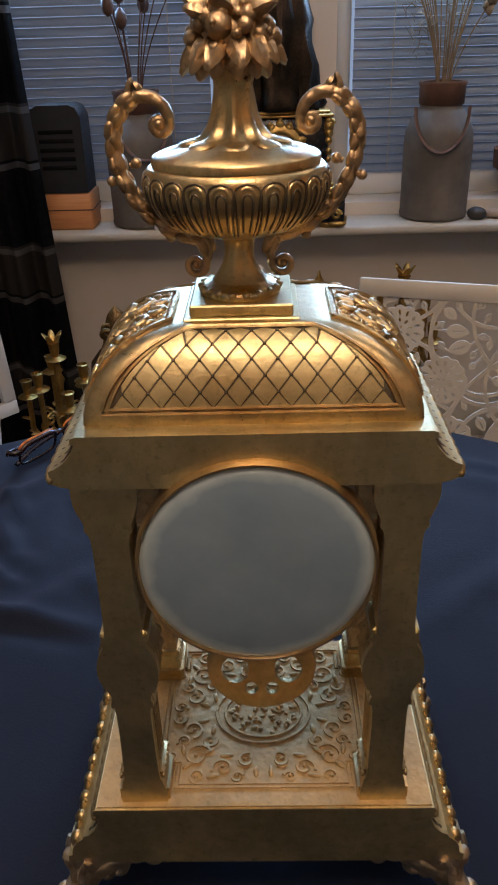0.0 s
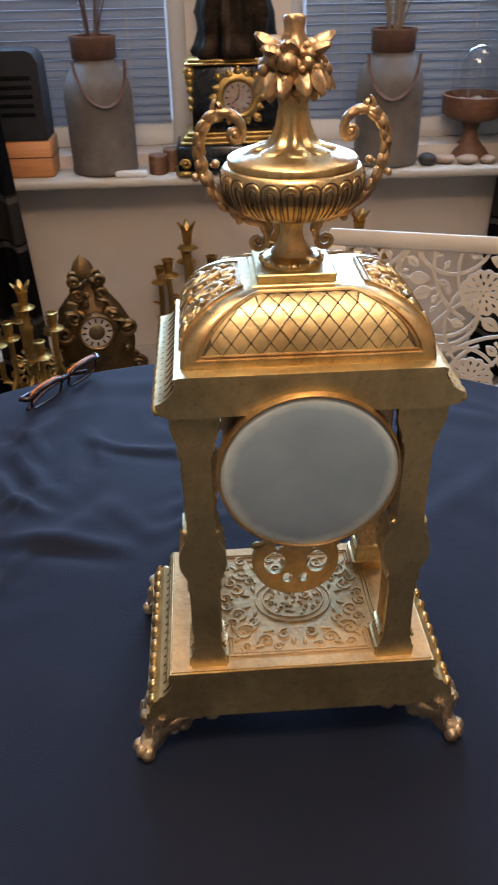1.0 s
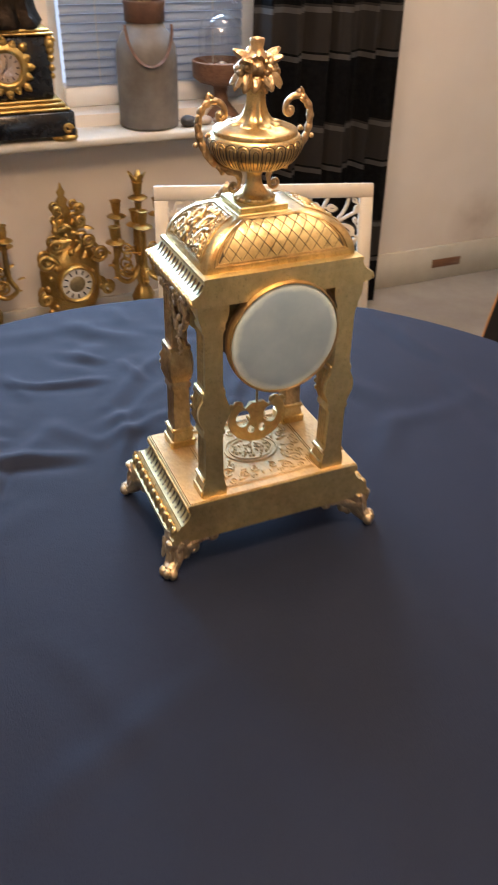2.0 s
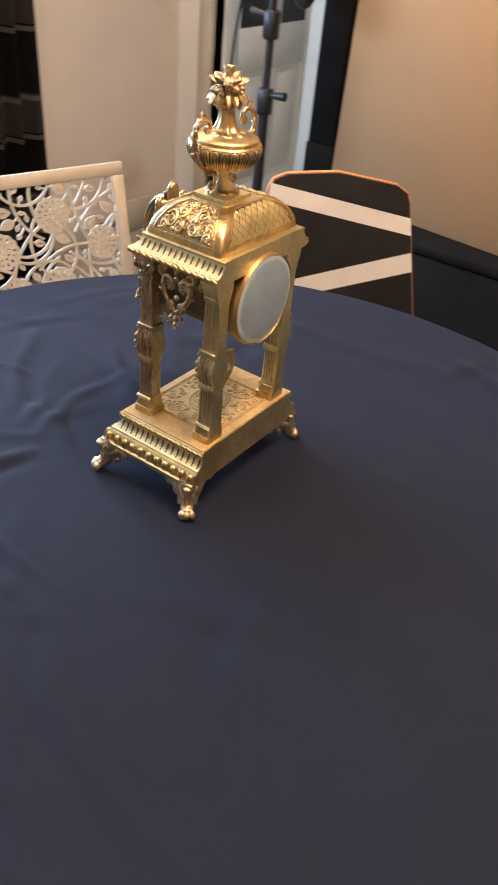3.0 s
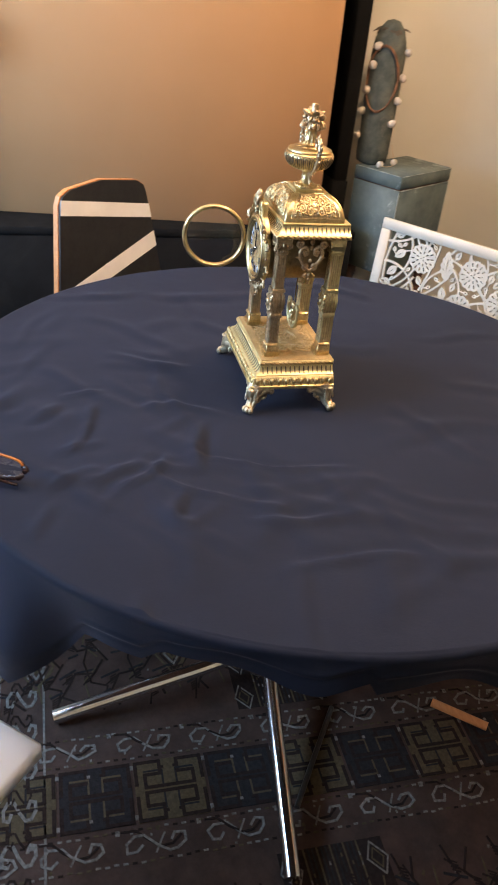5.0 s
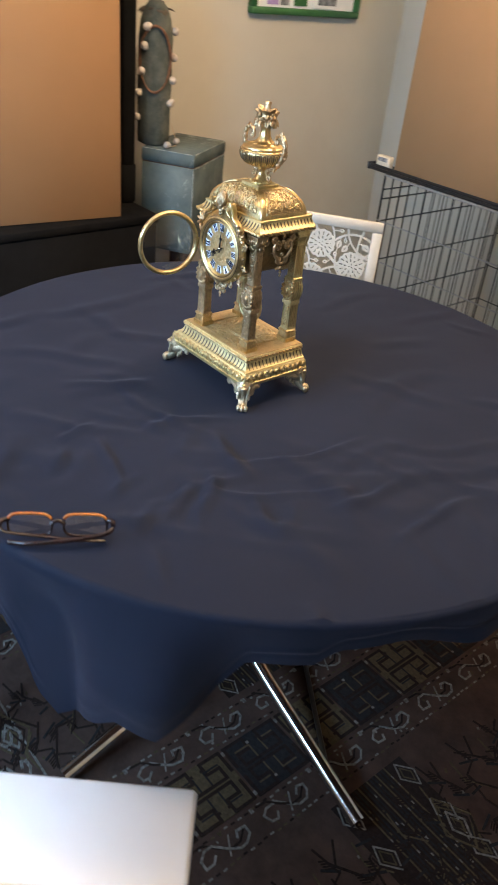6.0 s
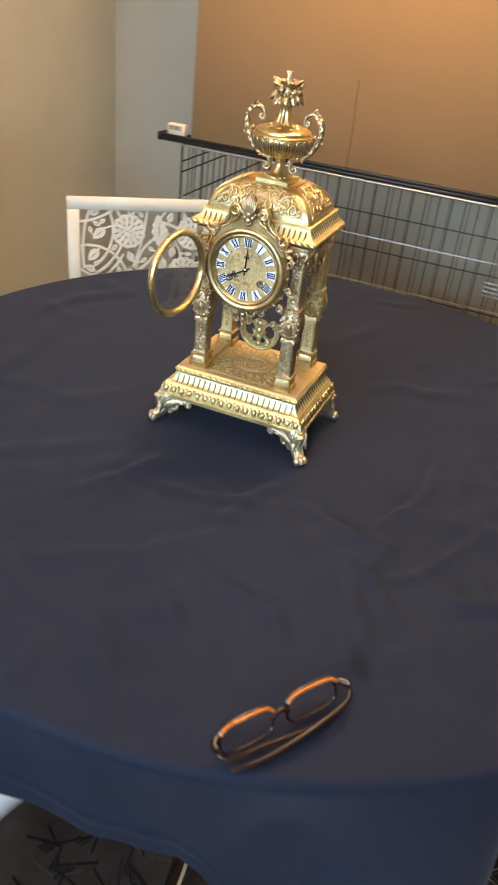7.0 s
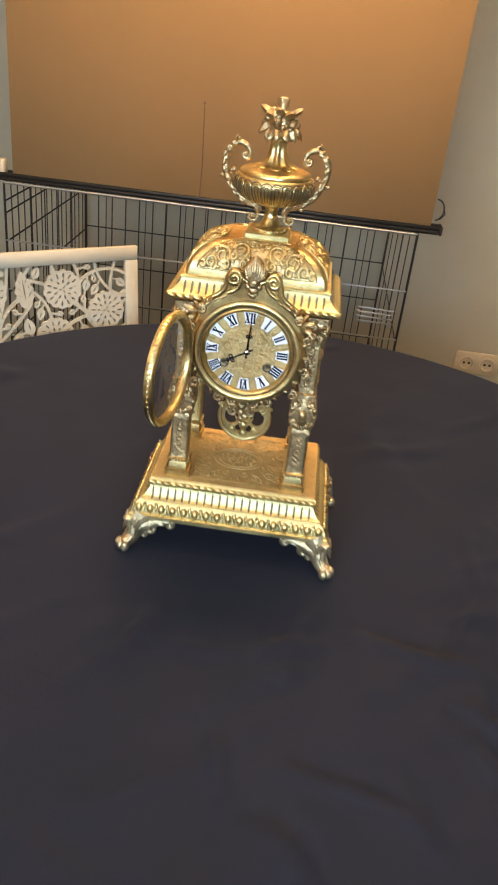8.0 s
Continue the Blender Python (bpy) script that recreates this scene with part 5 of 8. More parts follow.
for a, up, ln in ((0.1, 0.62, 0.0175), (3.05, 0.70, 0.0165), (4.4, 0.7, 0.0125), (1.5, 0.7, 0.0150), (5.6, 0.35, 0.0160), (3.7, 0.25, 0.0145), (2.2, 0.5, 0.0150), (0.8, 0.3, 0.0150)):
    o = Vector((math.cos(a), math.sin(a), 0))
    leaf(bm, B0 + o * 0.006 + UP * 0.0165, o + UP * up, ln * 0.92, 0.0052, 0.0040, -0.05)
for k in range(64):
    a, z = rnd.uniform(0, 6.28), rnd.uniform(0.003, 0.0225)
    r = 0.0142 - 0.42 * abs(z - 0.011) + rnd.uniform(-0.001, 0.001)
    s = rnd.uniform(0.0022, 0.0038)
    blob(bm, B0 + Vector((r * math.cos(a), r * math.sin(a), z)), (s, s, s * rnd.uniform(0.8, 1.1)), None, 2 if s > 0.0028 else 1)
for a, z, r in ((4.35, 0.0150, 0.0050), (1.3, 0.0145, 0.0048), (5.7, 0.0120, 0.0040), (2.9, 0.0130, 0.0042)):
    p = B0 + Vector((0.0120 * math.cos(a), 0.0120 * math.sin(a), z))
    blob(bm, p, (r, r, r), None, 2)
    blob(bm, p + Vector((r * math.cos(a), r * math.sin(a), 0.001)), (0.0014, 0.0014, 0.0014))
lathe(bm, [(0.0090, 0.4190), (0.0120, 0.4260), (0.0125, 0.4330), (0.0092, 0.4390), (0.0060, 0.4425), (0.0043, 0.4460), (0.0046, 0.4495), (0.0050, 0.4522), (0.0041, 0.4532), (0.0036, 0.4525), (0.0, 0.4520)], 16, c, wobble=lambda a, z: 1 + (0.09 if z < 0.441 else 0.17) * math.sin(4 * a + 300 * z))
part("bouquet", bm, BRASS_OLD, URN, "cast bouquet of fruit, flowers and leaves")


# handles
def handle(s):
    bm = bmesh.new()
    low = spiral(0.0180, 0.3476, 0.0008, 0.0050, 299, -1.4, 20)
    body = [(0.0130, 0.3500), (0.0127, 0.3532), (0.0138, 0.3567), (0.0162, 0.3590), (0.0215, 0.3603), (0.0297, 0.3638), (0.0384, 0.3718), (0.0430, 0.3795), (0.0460, 0.3875), (0.0470, 0.3955), (0.0458, 0.4030), (0.0415, 0.4090), (0.0365, 0.4118), (0.0310, 0.4112), (0.0266, 0.4078), (0.0250, 0.4035)]
    curl = spiral(0.0288, 0.4018, 0.0040, 0.0010, 155, 1.2, 14)
    mid = smooth_path(body, 5)
    path = [*low, *mid, *curl]
    n = len(path)
    rad = []
    for k in range(n):
        t = k / n
        r = 0.0016 + 0.0012 * math.sin(math.pi * min(1, max(0, (t - 0.14) / 0.84))) ** 0.8
        r = min(r, 0.0011 + 0.00003 * k) if k < len(low) else r
        rad.append(r + (0.0005 * math.sin(k * 1.15) if 0.30 < t < 0.72 else 0))
    tube(bm, [(s * u, AX, v) for u, v in path], rad, 9)
    blob(bm, (s * 0.0180, AX, 0.3476), (0.0018, 0.0022, 0.0018), None, 2)
    blob(bm, (s * 0.0288, AX, 0.4018), (0.0025, 0.0025, 0.0025), None, 2)
    # leaves wrapped about the arm
    for k in range(8, 60, 4):
        (u0, v0), (u1, v1) = mid[k], mid[k + 2]
        d = Vector((s * (u1 - u0), 0, v1 - v0)).normalized()
        q = Vector((d.z, 0, -d.x))
        for e in (-1, 1):
            blob(bm, Vector((s * u0, AX + 0.0016 * e, v0)) + q * (0.0015 * e), (0.0042, 0.0018, 0.0020), axes_matrix(d, Vector((0, 1, 0)), q), 2)
    for u, v, r in ((0.0492, 0.3815, 0.0021), (0.0390, 0.3880, 0.0022), (0.0275, 0.3590, 0.0021)):
        blob(bm, (s * u, AX, v), (r, r, r), None, 2)
        tube(bm, [(s * u, AX, v), (s * (u * 0.5 + 0.0440 * 0.5), AX, v * 0.7 + 0.3850 * 0.3)] if u > 0.035 else [(s * u, AX, v), (s * 0.0268, AX, 0.3625)], 0.0013, 6)
    leaf(bm, (s * 0.0395, AX, 0.4112), (s * -0.25, 0, 1), 0.0072, 0.0022, 0.0020, 0)
    leaf(bm, (s * 0.0350, AX, 0.4125), (s * 0.6, 0, 1), 0.0050, 0.0020, 0.0018, 0)
    part("handle", bm, BRASS_OLD, URN, "scrolled leafy handle")


handle(1)
handle(-1)

# drum of the movement, with its rear glass
def disc_y(bm, profile, n=48, z=DZ, x=0.0, cap=(True, True)):
    """Lathe about an axis along y: profile of (radius, y)."""
    rings = [[(x + max(r, 1e-5) * math.cos(2 * math.pi * k / n), y, z + max(r, 1e-5) * math.sin(2 * math.pi * k / n)) for k in range(n)] for r, y in profile]
    bridge(bm, rings, cap=cap)
    return bm


bm = disc_y(bmesh.new(), [(0.0300, -0.036), (0.0462, -0.036), (0.0462, 0.078), (0.0300, 0.078)])
drum = part("movement_drum", bm, BRASS_DULL, CLOCK, "round drum of the movement")
bm = disc_y(bmesh.new(), [(0.0455, -0.0360), (0.0502, -0.0370), (0.0508, -0.0420), (0.0504, -0.0462), (0.0499, -0.0482), (0.0490, -0.0482), (0.0486, -0.0466), (0.0482, -0.0400)], 48, DZ, 0.0, (False, False))
part("rear_bezel", bm, COPPER, CLOCK, "copper-coloured ring of the rear cover")
bm = disc_y(bmesh.new(), [(0.0488, -0.0455), (0.0484, -0.0470), (0.0456, -0.0478), (0.0300, -0.0488), (0.0150, -0.0494), (0.0, -0.0496)], 48)
part("rear_glass", bm, DIAL_GLASS, CLOCK, "grey-blue glass cover, paler at its rim")

# front frame round the dial
bm = disc_y(bmesh.new(), [(0.0440, 0.0720), (0.0545, 0.0720), (0.0552, 0.0770), (0.0530, 0.0800), (0.0515, 0.0815), (0.0505, 0.0850), (0.0480, 0.0862), (0.0455, 0.0850), (0.0440, 0.0835), (0.0425, 0.0845), (0.0408, 0.0835), (0.0398, 0.0815), (0.0390, 0.0790)], 64, DZ, 0.0, (False, False))
bezel = part("dial_bezel", bm, BRASS, CLOCK, "stepped polished dial ring")
for r_, y_ in ((0.0441, 0.0838), (0.0507, 0.0846)):
    bm = tube(bmesh.new(), [(r_ * math.cos(2 * math.pi * k / 64), y_, DZ + r_ * math.sin(2 * math.pi * k / 64)) for k in range(64)], 0.00045, 5, True)
    part("ring_groove", bm, GROOVE, bezel, "dark line between the steps")
bm = bmesh.new()
for k in range(26):
    a = 2 * math.pi * k / 26
    blob(bm, (0.0548 * math.cos(a), 0.0785, DZ + 0.0548 * math.sin(a)), (0.0036, 0.0022, 0.0020), Matrix.Rotation(-a + 0.7, 3, "Y"))
for s in (-1, 1):
    for cx, cz, r, a0, tr in ((0.046, 0.2705, 0.0062, 250, 1.4), (0.055, 0.255, 0.0055, 90, -1.4), (0.056, 0.222, 0.0050, -90, 1.4), (0.048, 0.197, 0.0052, 110, -1.4)):
        tube(bm, [(s * u, 0.0775, v) for u, v in spiral(cx, cz, r, 0.0012, a0, tr, 16)], 0.0016, 6)
        leaf(bm, (s * cx, 0.0770, cz), (s * (cx - 0.02), 0, (cz - DZ)), 0.0090, 0.0026, 0.0016, 0)
part("scroll_border", bm, BRASS_OLD, bezel, "cast scrolls round the dial ring")
# arched crest breaking the cornice, with a shell mask
bm = bmesh.new()
half = smooth_path([(0.0530, 0.2640), (0.0480, 0.2755), (0.0395, 0.2850), (0.0305, 0.2910), (0.0258, 0.2975), (0.0242, 0.3060), (0.0205, 0.3128), (0.0150, 0.3130), (0.0115, 0.3080), (0.0060, 0.3050)], 3)
out = [(-x, z) for x, z in half] + [(x, z) for x, z in half[::-1]]
inn = [(0.0475 * math.cos(radians(a)), DZ + 0.0475 * math.sin(radians(a))) for a in range(34, 147, 8)]
solid(bm, out + inn, 0, 0.0085, Matrix(((1, 0, 0, 0), (0, 0, -1, 0.0825), (0, 1, 0, 0), (0, 0, 0, 1))))
crest = part("crest", bm, BRASS, CLOCK, "arched crest with a shell over the dial", smooth=30)
for s in (-1, 1):
    bm = bmesh.new()
    tube(bm, [(s * u, 0.0828, v) for u, v in half], 0.0023, 6)
    tube(bm, [(s * (u - 0.0030), 0.0832, v - 0.0038) for u, v in half[:18]], 0.0011, 5)
    tube(bm, [(s * u, 0.0838, v) for u, v in spiral(0.0178, 0.3070, 0.0062, 0.0012, 70, -1.5, 18)], [0.0030 - 0.0012 * k / 18 for k in range(19)], 6)
    tube(bm, [(s * u, 0.0838, v) for u, v in smooth_path([(0.0118, 0.3085), (0.0125, 0.3020), (0.0165, 0.2965), (0.0225, 0.2930)], 4)], 0.0022, 6)
    part("crest_scroll", bm, BRASS, crest, "curled edge of the crest")
for s in (-1, 1):
    bm = bmesh.new()
    for u, v, d, ln in ((0.0475, 0.2735, (0.5, 0.8), 0.0105), (0.0500, 0.2715, (1.0, 0.2), 0.0095), (0.0430, 0.2785, (0.3, 1.0), 0.0090), (0.0385, 0.2815, (-0.5, 0.9), 0.0080), (0.0515, 0.2665, (1.0, -0.4), 0.0085)):
        leaf(bm, (s * u, 0.0835, v), (s * d[0], 0.15, d[1]), ln, 0.0030, 0.0026, 0)
    tube(bm, [(s * u, 0.0842, v) for u, v in spiral(0.0455, 0.2745, 0.0046, 0.001, 30, 1.4, 14)], 0.0017, 6)
    tube(bm, [(s * u, 0.0838, v) for u, v in smooth_path([(0.0440, 0.2770), (0.0370, 0.2830), (0.0300, 0.2870), (0.0240, 0.2895)], 4)], [0.0021 - 0.0001 * k for k in range(13)], 6)
    part("shoulder_leaf", bm, BRASS_OLD, crest, "cast leaf spray on the shoulder")
bm = bmesh.new()
blob(bm, (0, 0.0822, 0.3165), (0.0086, 0.0055, 0.0130), None, 2)
part("shell", bm, BRASS_OLD, crest, "cast shell ornament")
for k in range(-4, 5):
    bm = bmesh.new()
    top = 0.3300 - 0.0006 * k * k
    tube(bm, [(0.0004 * k, 0.0865, 0.3040), (-0.0016 * k, 0.0880 - 0.0002 * abs(k), 0.3100), (-0.0022 * k, 0.0880 - 0.0005 * abs(k), 0.3180), (-0.0019 * k, 0.0862 - 0.0005 * abs(k), 0.5 * (0.3180 + top)), (-0.0010 * k, 0.0830, top)], [0.0012, 0.0017, 0.0018, 0.0016, 0.0008], 7)
    part("shell_rib", bm, BRASS_OLD, crest)
bm = bmesh.new()
for u, v, r in ((0, 0.3055, 0.0052), (0, 0.2990, 0.0042), (-0.0048, 0.3020, 0.0030), (0.0048, 0.3020, 0.0030), (0, 0.2940, 0.0030), (-0.0032, 0.3090, 0.0026), (0.0032, 0.3090, 0.0026), (-0.0026, 0.2955, 0.0022), (0.0026, 0.2955, 0.0022)):
    blob(bm, (u, 0.0852, v), (r * 1.1, r, r * 1.2), None, 2)
part("shell_drop", bm, BRASS_OLD, crest, "knobbed drop below the shell")
# drop under the dial
bm = bmesh.new()
for s in (-1, 1):
    for cx, cz, r, a0, tr in ((0.010, 0.181, 0.0060, 90, -1.4), (0.008, 0.170, 0.0045, 30, -1.2), (0.024, 0.1835, 0.0050, 120, -1.3)):
        tube(bm, [(s * u, 0.0745, v) for u, v in spiral(cx, cz, r, 0.001, a0, tr, 14)], 0.0016, 6)
    leaf(bm, (s * 0.004, 0.0745, 0.183), (s * 0.4, 0, -1), 0.016, 0.0030, 0.0024, 0)
for v, r in ((0.184, 0.0060), (0.177, 0.0048), (0.170, 0.0040), (0.163, 0.0030), (0.158, 0.0020)):
    blob(bm, (0, 0.0745, v), (r, r * 0.7, r * 1.1), None, 2)
part("drop_ornament", bm, BRASS_OLD, CLOCK, "cast drop ornament under the dial")

# dial
bm = disc_y(bmesh.new(), [(0.0405, 0.0785), (0.0405, 0.0792), (0.0, 0.0792)], 48)
dial = part("dial", bm, DIAL_GILT, CLOCK, "chased gilt dial with white enamel plaques")
bm = bmesh.new()
rnd = random.Random(3)
for r, n in ((0.0288, 60), (0.0098, 30)):
    for k in range(n):
        a = 2 * math.pi * k / n
        blob(bm, (r * math.cos(a), 0.0793, DZ + r * math.sin(a)), (0.0008, 0.0006, 0.0008))
for k in range(8):
    for s in (-1, 1):
        a = 2 * math.pi * k / 8
        m = Matrix.Rotation(a, 3, "Z")
        pts = [m @ Vector((u, s * v, 0)) for u, v in spiral(0.0190, 0.0040, 0.0042, 0.0008, 200, 1.5, 16)]
        tube(bm, [(p.x, 0.0793, DZ + p.y) for p in pts], 0.0008, 5)
    p = m @ Vector((0.0150, 0, 0))
    blob(bm, (p.x, 0.0793, DZ + p.y), (0.0030, 0.0008, 0.0014), Matrix.Rotation(-a, 3, "Y"))
part("chasing", bm, DIAL_GILT, dial)


def roman(bm, word, m):
    """Bold condensed numerals of thick and thin strokes with slab serifs."""
    h, gap = 0.0047, 0.0004
    wide = {"I": 0.0021, "V": 0.0044, "X": 0.0046}
    total = sum(wide[q] for q in word) + gap * (len(word) - 1)
    fit = min(1.0, 0.0096 / total)
    x = -total / 2

    def stroke(x0, x1, w):
        solid(bm, [((x0 - w / 2) * fit, -h), ((x0 + w / 2) * fit, -h), ((x1 + w / 2) * fit, h), ((x1 - w / 2) * fit, h)], 0, 0.0004, m)

    for q in word:
        w = wide[q]
        if q == "I":
            stroke(x + w / 2, x + w / 2, 0.0016)
        elif q == "V":
            stroke(x + w / 2 + 0.0001, x + 0.0007, 0.0018)
            stroke(x + w / 2 + 0.0002, x + w - 0.0003, 0.0008)
        else:
            stroke(x + w - 0.0008, x + 0.0008, 0.0018)
            stroke(x + 0.0004, x + w - 0.0004, 0.0008)
        for z in (-h, h):
            solid(bm, [((x - 0.0002) * fit, z - 0.0003), ((x + w + 0.0002) * fit, z - 0.0003), ((x + w + 0.0002) * fit, z + 0.0003), ((x - 0.0002) * fit, z + 0.0003)], 0, 0.00045, m)
        x += w + gap


NUM = ["XII", "I", "II", "III", "IIII", "V", "VI", "VII", "VIII", "IX", "X", "XI"]
shape = [(x * 0.82, z * 1.06) for x, z in [(-0.0050, -0.0056), (-0.0028, -0.0062), (0.0, -0.0052), (0.0028, -0.0062), (0.0050, -0.0056), (0.0056, -0.0030), (0.0066, 0.0010), (0.0080, 0.0040), (0.0070, 0.0062), (0.0040, 0.0058), (0.0, 0.0068), (-0.0040, 0.0058), (-0.0070, 0.0062), (-0.0080, 0.0040), (-0.0066, 0.0010), (-0.0056, -0.0030)]]
for k, word in enumerate(NUM):
    a = radians(-30 * k)
    # the front faces +y, so x runs to the viewer's left
    m = Matrix(((-1, 0, 0, 0), (0, 0, 1, 0.0793), (0, 1, 0, DZ), (0, 0, 0, 1))) @ Matrix.Rotation(a, 4, "Z") @ Matrix.Translation((0, 0.0335, 0))
    bm = solid(bmesh.new(), shape, 0, 0.0009, m)
    plq = part("enamel_plaque", bm, ENAMEL, dial, "white enamel numeral plaque", smooth=30)
    bm = tube(bmesh.new(), [m @ Vector((x * 1.04, z * 1.04, 0.0005)) for x, z in shape], 0.0006, 5, True)
    part("plaque_rim", bm, BRASS_CHASED, plq, "thin gilt rim")
    bm = bmesh.new()
    roman(bm, word, m @ Matrix.Translation((0, 0.0001, 0.0010)))
    part("numeral", bm, INK, plq, smooth=0)


def hand(name, length, angle, ornate):
    bm = bmesh.new()
    w = 0.0011
    tube(bm, [(0, 0, -0.006), (0, 0, 0), (0, 0, length * 0.55), (0, 0, length)], [w * 0.8, w, w * 0.8, 0.0002], 6)
    if ornate:
        for s in (-1, 1):
            tube(bm, [(s * u, 0, v) for u, v in spiral(0.0022, length * 0.62, 0.0024, 0.0008, 180, -1.1, 10)], 0.0006, 5)
        blob(bm, (0, 0, length * 0.80), (0.0024, 0.0006, 0.0022))
    else:
        for s in (-1, 1):
            tube(bm, [(s * u, 0, v) for u, v in spiral(0.0016, length * 0.48, 0.0017, 0.0006, 180, -1.1, 10)], 0.0005, 5)
    lathe(bm, [(0.0030, -0.0006), (0.0030, 0.0006)], 14)
    part(name, bm, BLUED, dial, "pierced blued steel hand", at=Matrix.Translation((0, 0.0815 + (0.001 if not ornate else 0), DZ)) @ Matrix.Rotation(radians(angle), 4, "Y"))


hand("minute_hand", 0.033, -3, False)
hand("hour_hand", 0.025, 120, True)
bm = disc_y(bmesh.new(), [(0.0026, 0.0808), (0.0026, 0.0838), (0.0014, 0.0846), (0, 0.0848)], 16)
part("hand_nut", bm, CHROME, dial, "bright nut on the hands")
for wx in (-0.0204, 0.0204):
    bm = disc_y(bmesh.new(), [(0.0044, 0.0788), (0.0044, 0.0804), (0.0036, 0.0808), (0.0030, 0.0800), (0.0, 0.0797)], 20, DZ - 0.0138, wx)
    part("winding_hole", bm, GROOVE, dial, "dark winding hole with a raised rim")

# the open glass door, hinged on one side
GD = part("glass_door", disc_y(bmesh.new(), [(0.0455, -0.004), (0.0512, -0.0035), (0.0520, 0.0), (0.0508, 0.0035), (0.0480, 0.0048), (0.0462, 0.0036), (0.0450, 0.0015), (0.0447, -0.002), (0.0455, -0.004)], 56, 0.0, 0.0520, (False, False)), BRASS, CLOCK, "brass-rimmed glass door standing open",
          at=pose(0.0535, 0.0850, DZ - 0.003, 0, 0, 79.5))
bm = bmesh.new()
for k in range(64):
    a = 2 * math.pi * k / 64
    blob(bm, (0.0520 + 0.0510 * math.cos(a), 0, 0.0510 * math.sin(a)), (0.0019, 0.0024, 0.0015), Matrix.Rotation(-a, 3, "Y") @ Matrix.Rotation(0.6, 3, "X"))
part("beaded_rim", bm, BRASS, GD)
bm = disc_y(bmesh.new(), [(0.0452, 0.0), (0.0400, 0.0022), (0.0250, 0.0046), (0.0, 0.0056)], 48, 0.0, 0.0520, (False, False))
g = part("glass", bm, GLASS, GD, "clear domed glass")
g.visible_shadow = False
bm = bmesh.new()
tube(bm, [(0.0, 0, -0.006), (0.0, 0, 0.006)], 0.0022, 8)
part("hinge", bm, BRASS, GD)

# pendulum: a rod with a pierced lyre bob
bm = bmesh.new()
PYY = 0.006
tube(bm, [(0, PYY, 0.225), (0, PYY, 0.138)], 0.0011, 6)
pend = part("pendulum", bm, BRASS_DULL, CLOCK, "pendulum with a pierced scroll bob")
bm = bmesh.new()
CZ = 0.1305
out = [(0.0290 * math.cos(radians(a)), CZ + 0.0290 * math.sin(radians(a))) for a in range(155, 386, 10)]
out += [(0.0190, CZ + 0.0160), (0.0120, CZ + 0.0100), (0.0060, CZ + 0.0150), (-0.0060, CZ + 0.0150), (-0.0120, CZ + 0.0100), (-0.0190, CZ + 0.0160)]
ov = lambda cx, cz, rx, rz: [(cx + rx * math.cos(radians(a)), cz + rz * math.sin(radians(a))) for a in range(0, 360, 30)]
solid(bm, out, -0.0012, 0.0012, Matrix(((1, 0, 0, 0), (0, 0, -1, PYY), (0, 1, 0, 0), (0, 0, 0, 1))), [ov(0.0142, CZ - 0.001, 0.0076, 0.0096), ov(-0.0142, CZ - 0.001, 0.0076, 0.0096), ov(0.0056, CZ - 0.0145, 0.0038, 0.0044), ov(-0.0056, CZ - 0.0145, 0.0038, 0.0044)])
PYY += 0.0016
tube(bm, [(0.0272 * math.cos(radians(a)), PYY, CZ + 0.0272 * math.sin(radians(a))) for a in range(160, 381, 10)], 0.0024, 7)
for s in (-1, 1):
    for cx, cz, r, a0, tr in ((0.0185, CZ + 0.012, 0.0060, 270, 1.5), (0.0050, CZ + 0.010, 0.0042, 200, -1.3), (0.0120, CZ - 0.0165, 0.0042, 100, -1.3)):
        tube(bm, [(s * u, PYY, v) for u, v in spiral(cx, cz, r, 0.001, a0, tr, 18)], 0.0018, 6)
    leaf(bm, (s * 0.003, PYY, CZ - 0.012), (s * 0.6, 0, 1), 0.014, 0.0030, 0.0020, 0)
    tube(bm, [(s * u, PYY, v) for u, v in spiral(0.0255, CZ + 0.0115, 0.0036, 0.001, 0, 1.4, 12)], 0.0015, 5)
for v, r in ((CZ + 0.010, 0.0055), (CZ, 0.0048), (CZ - 0.010, 0.0052), (CZ - 0.020, 0.0046)):
    blob(bm, (0, PYY, v), (r, r * 0.6, r), None, 2)
part("bob", bm, BRASS_BOB, pend)


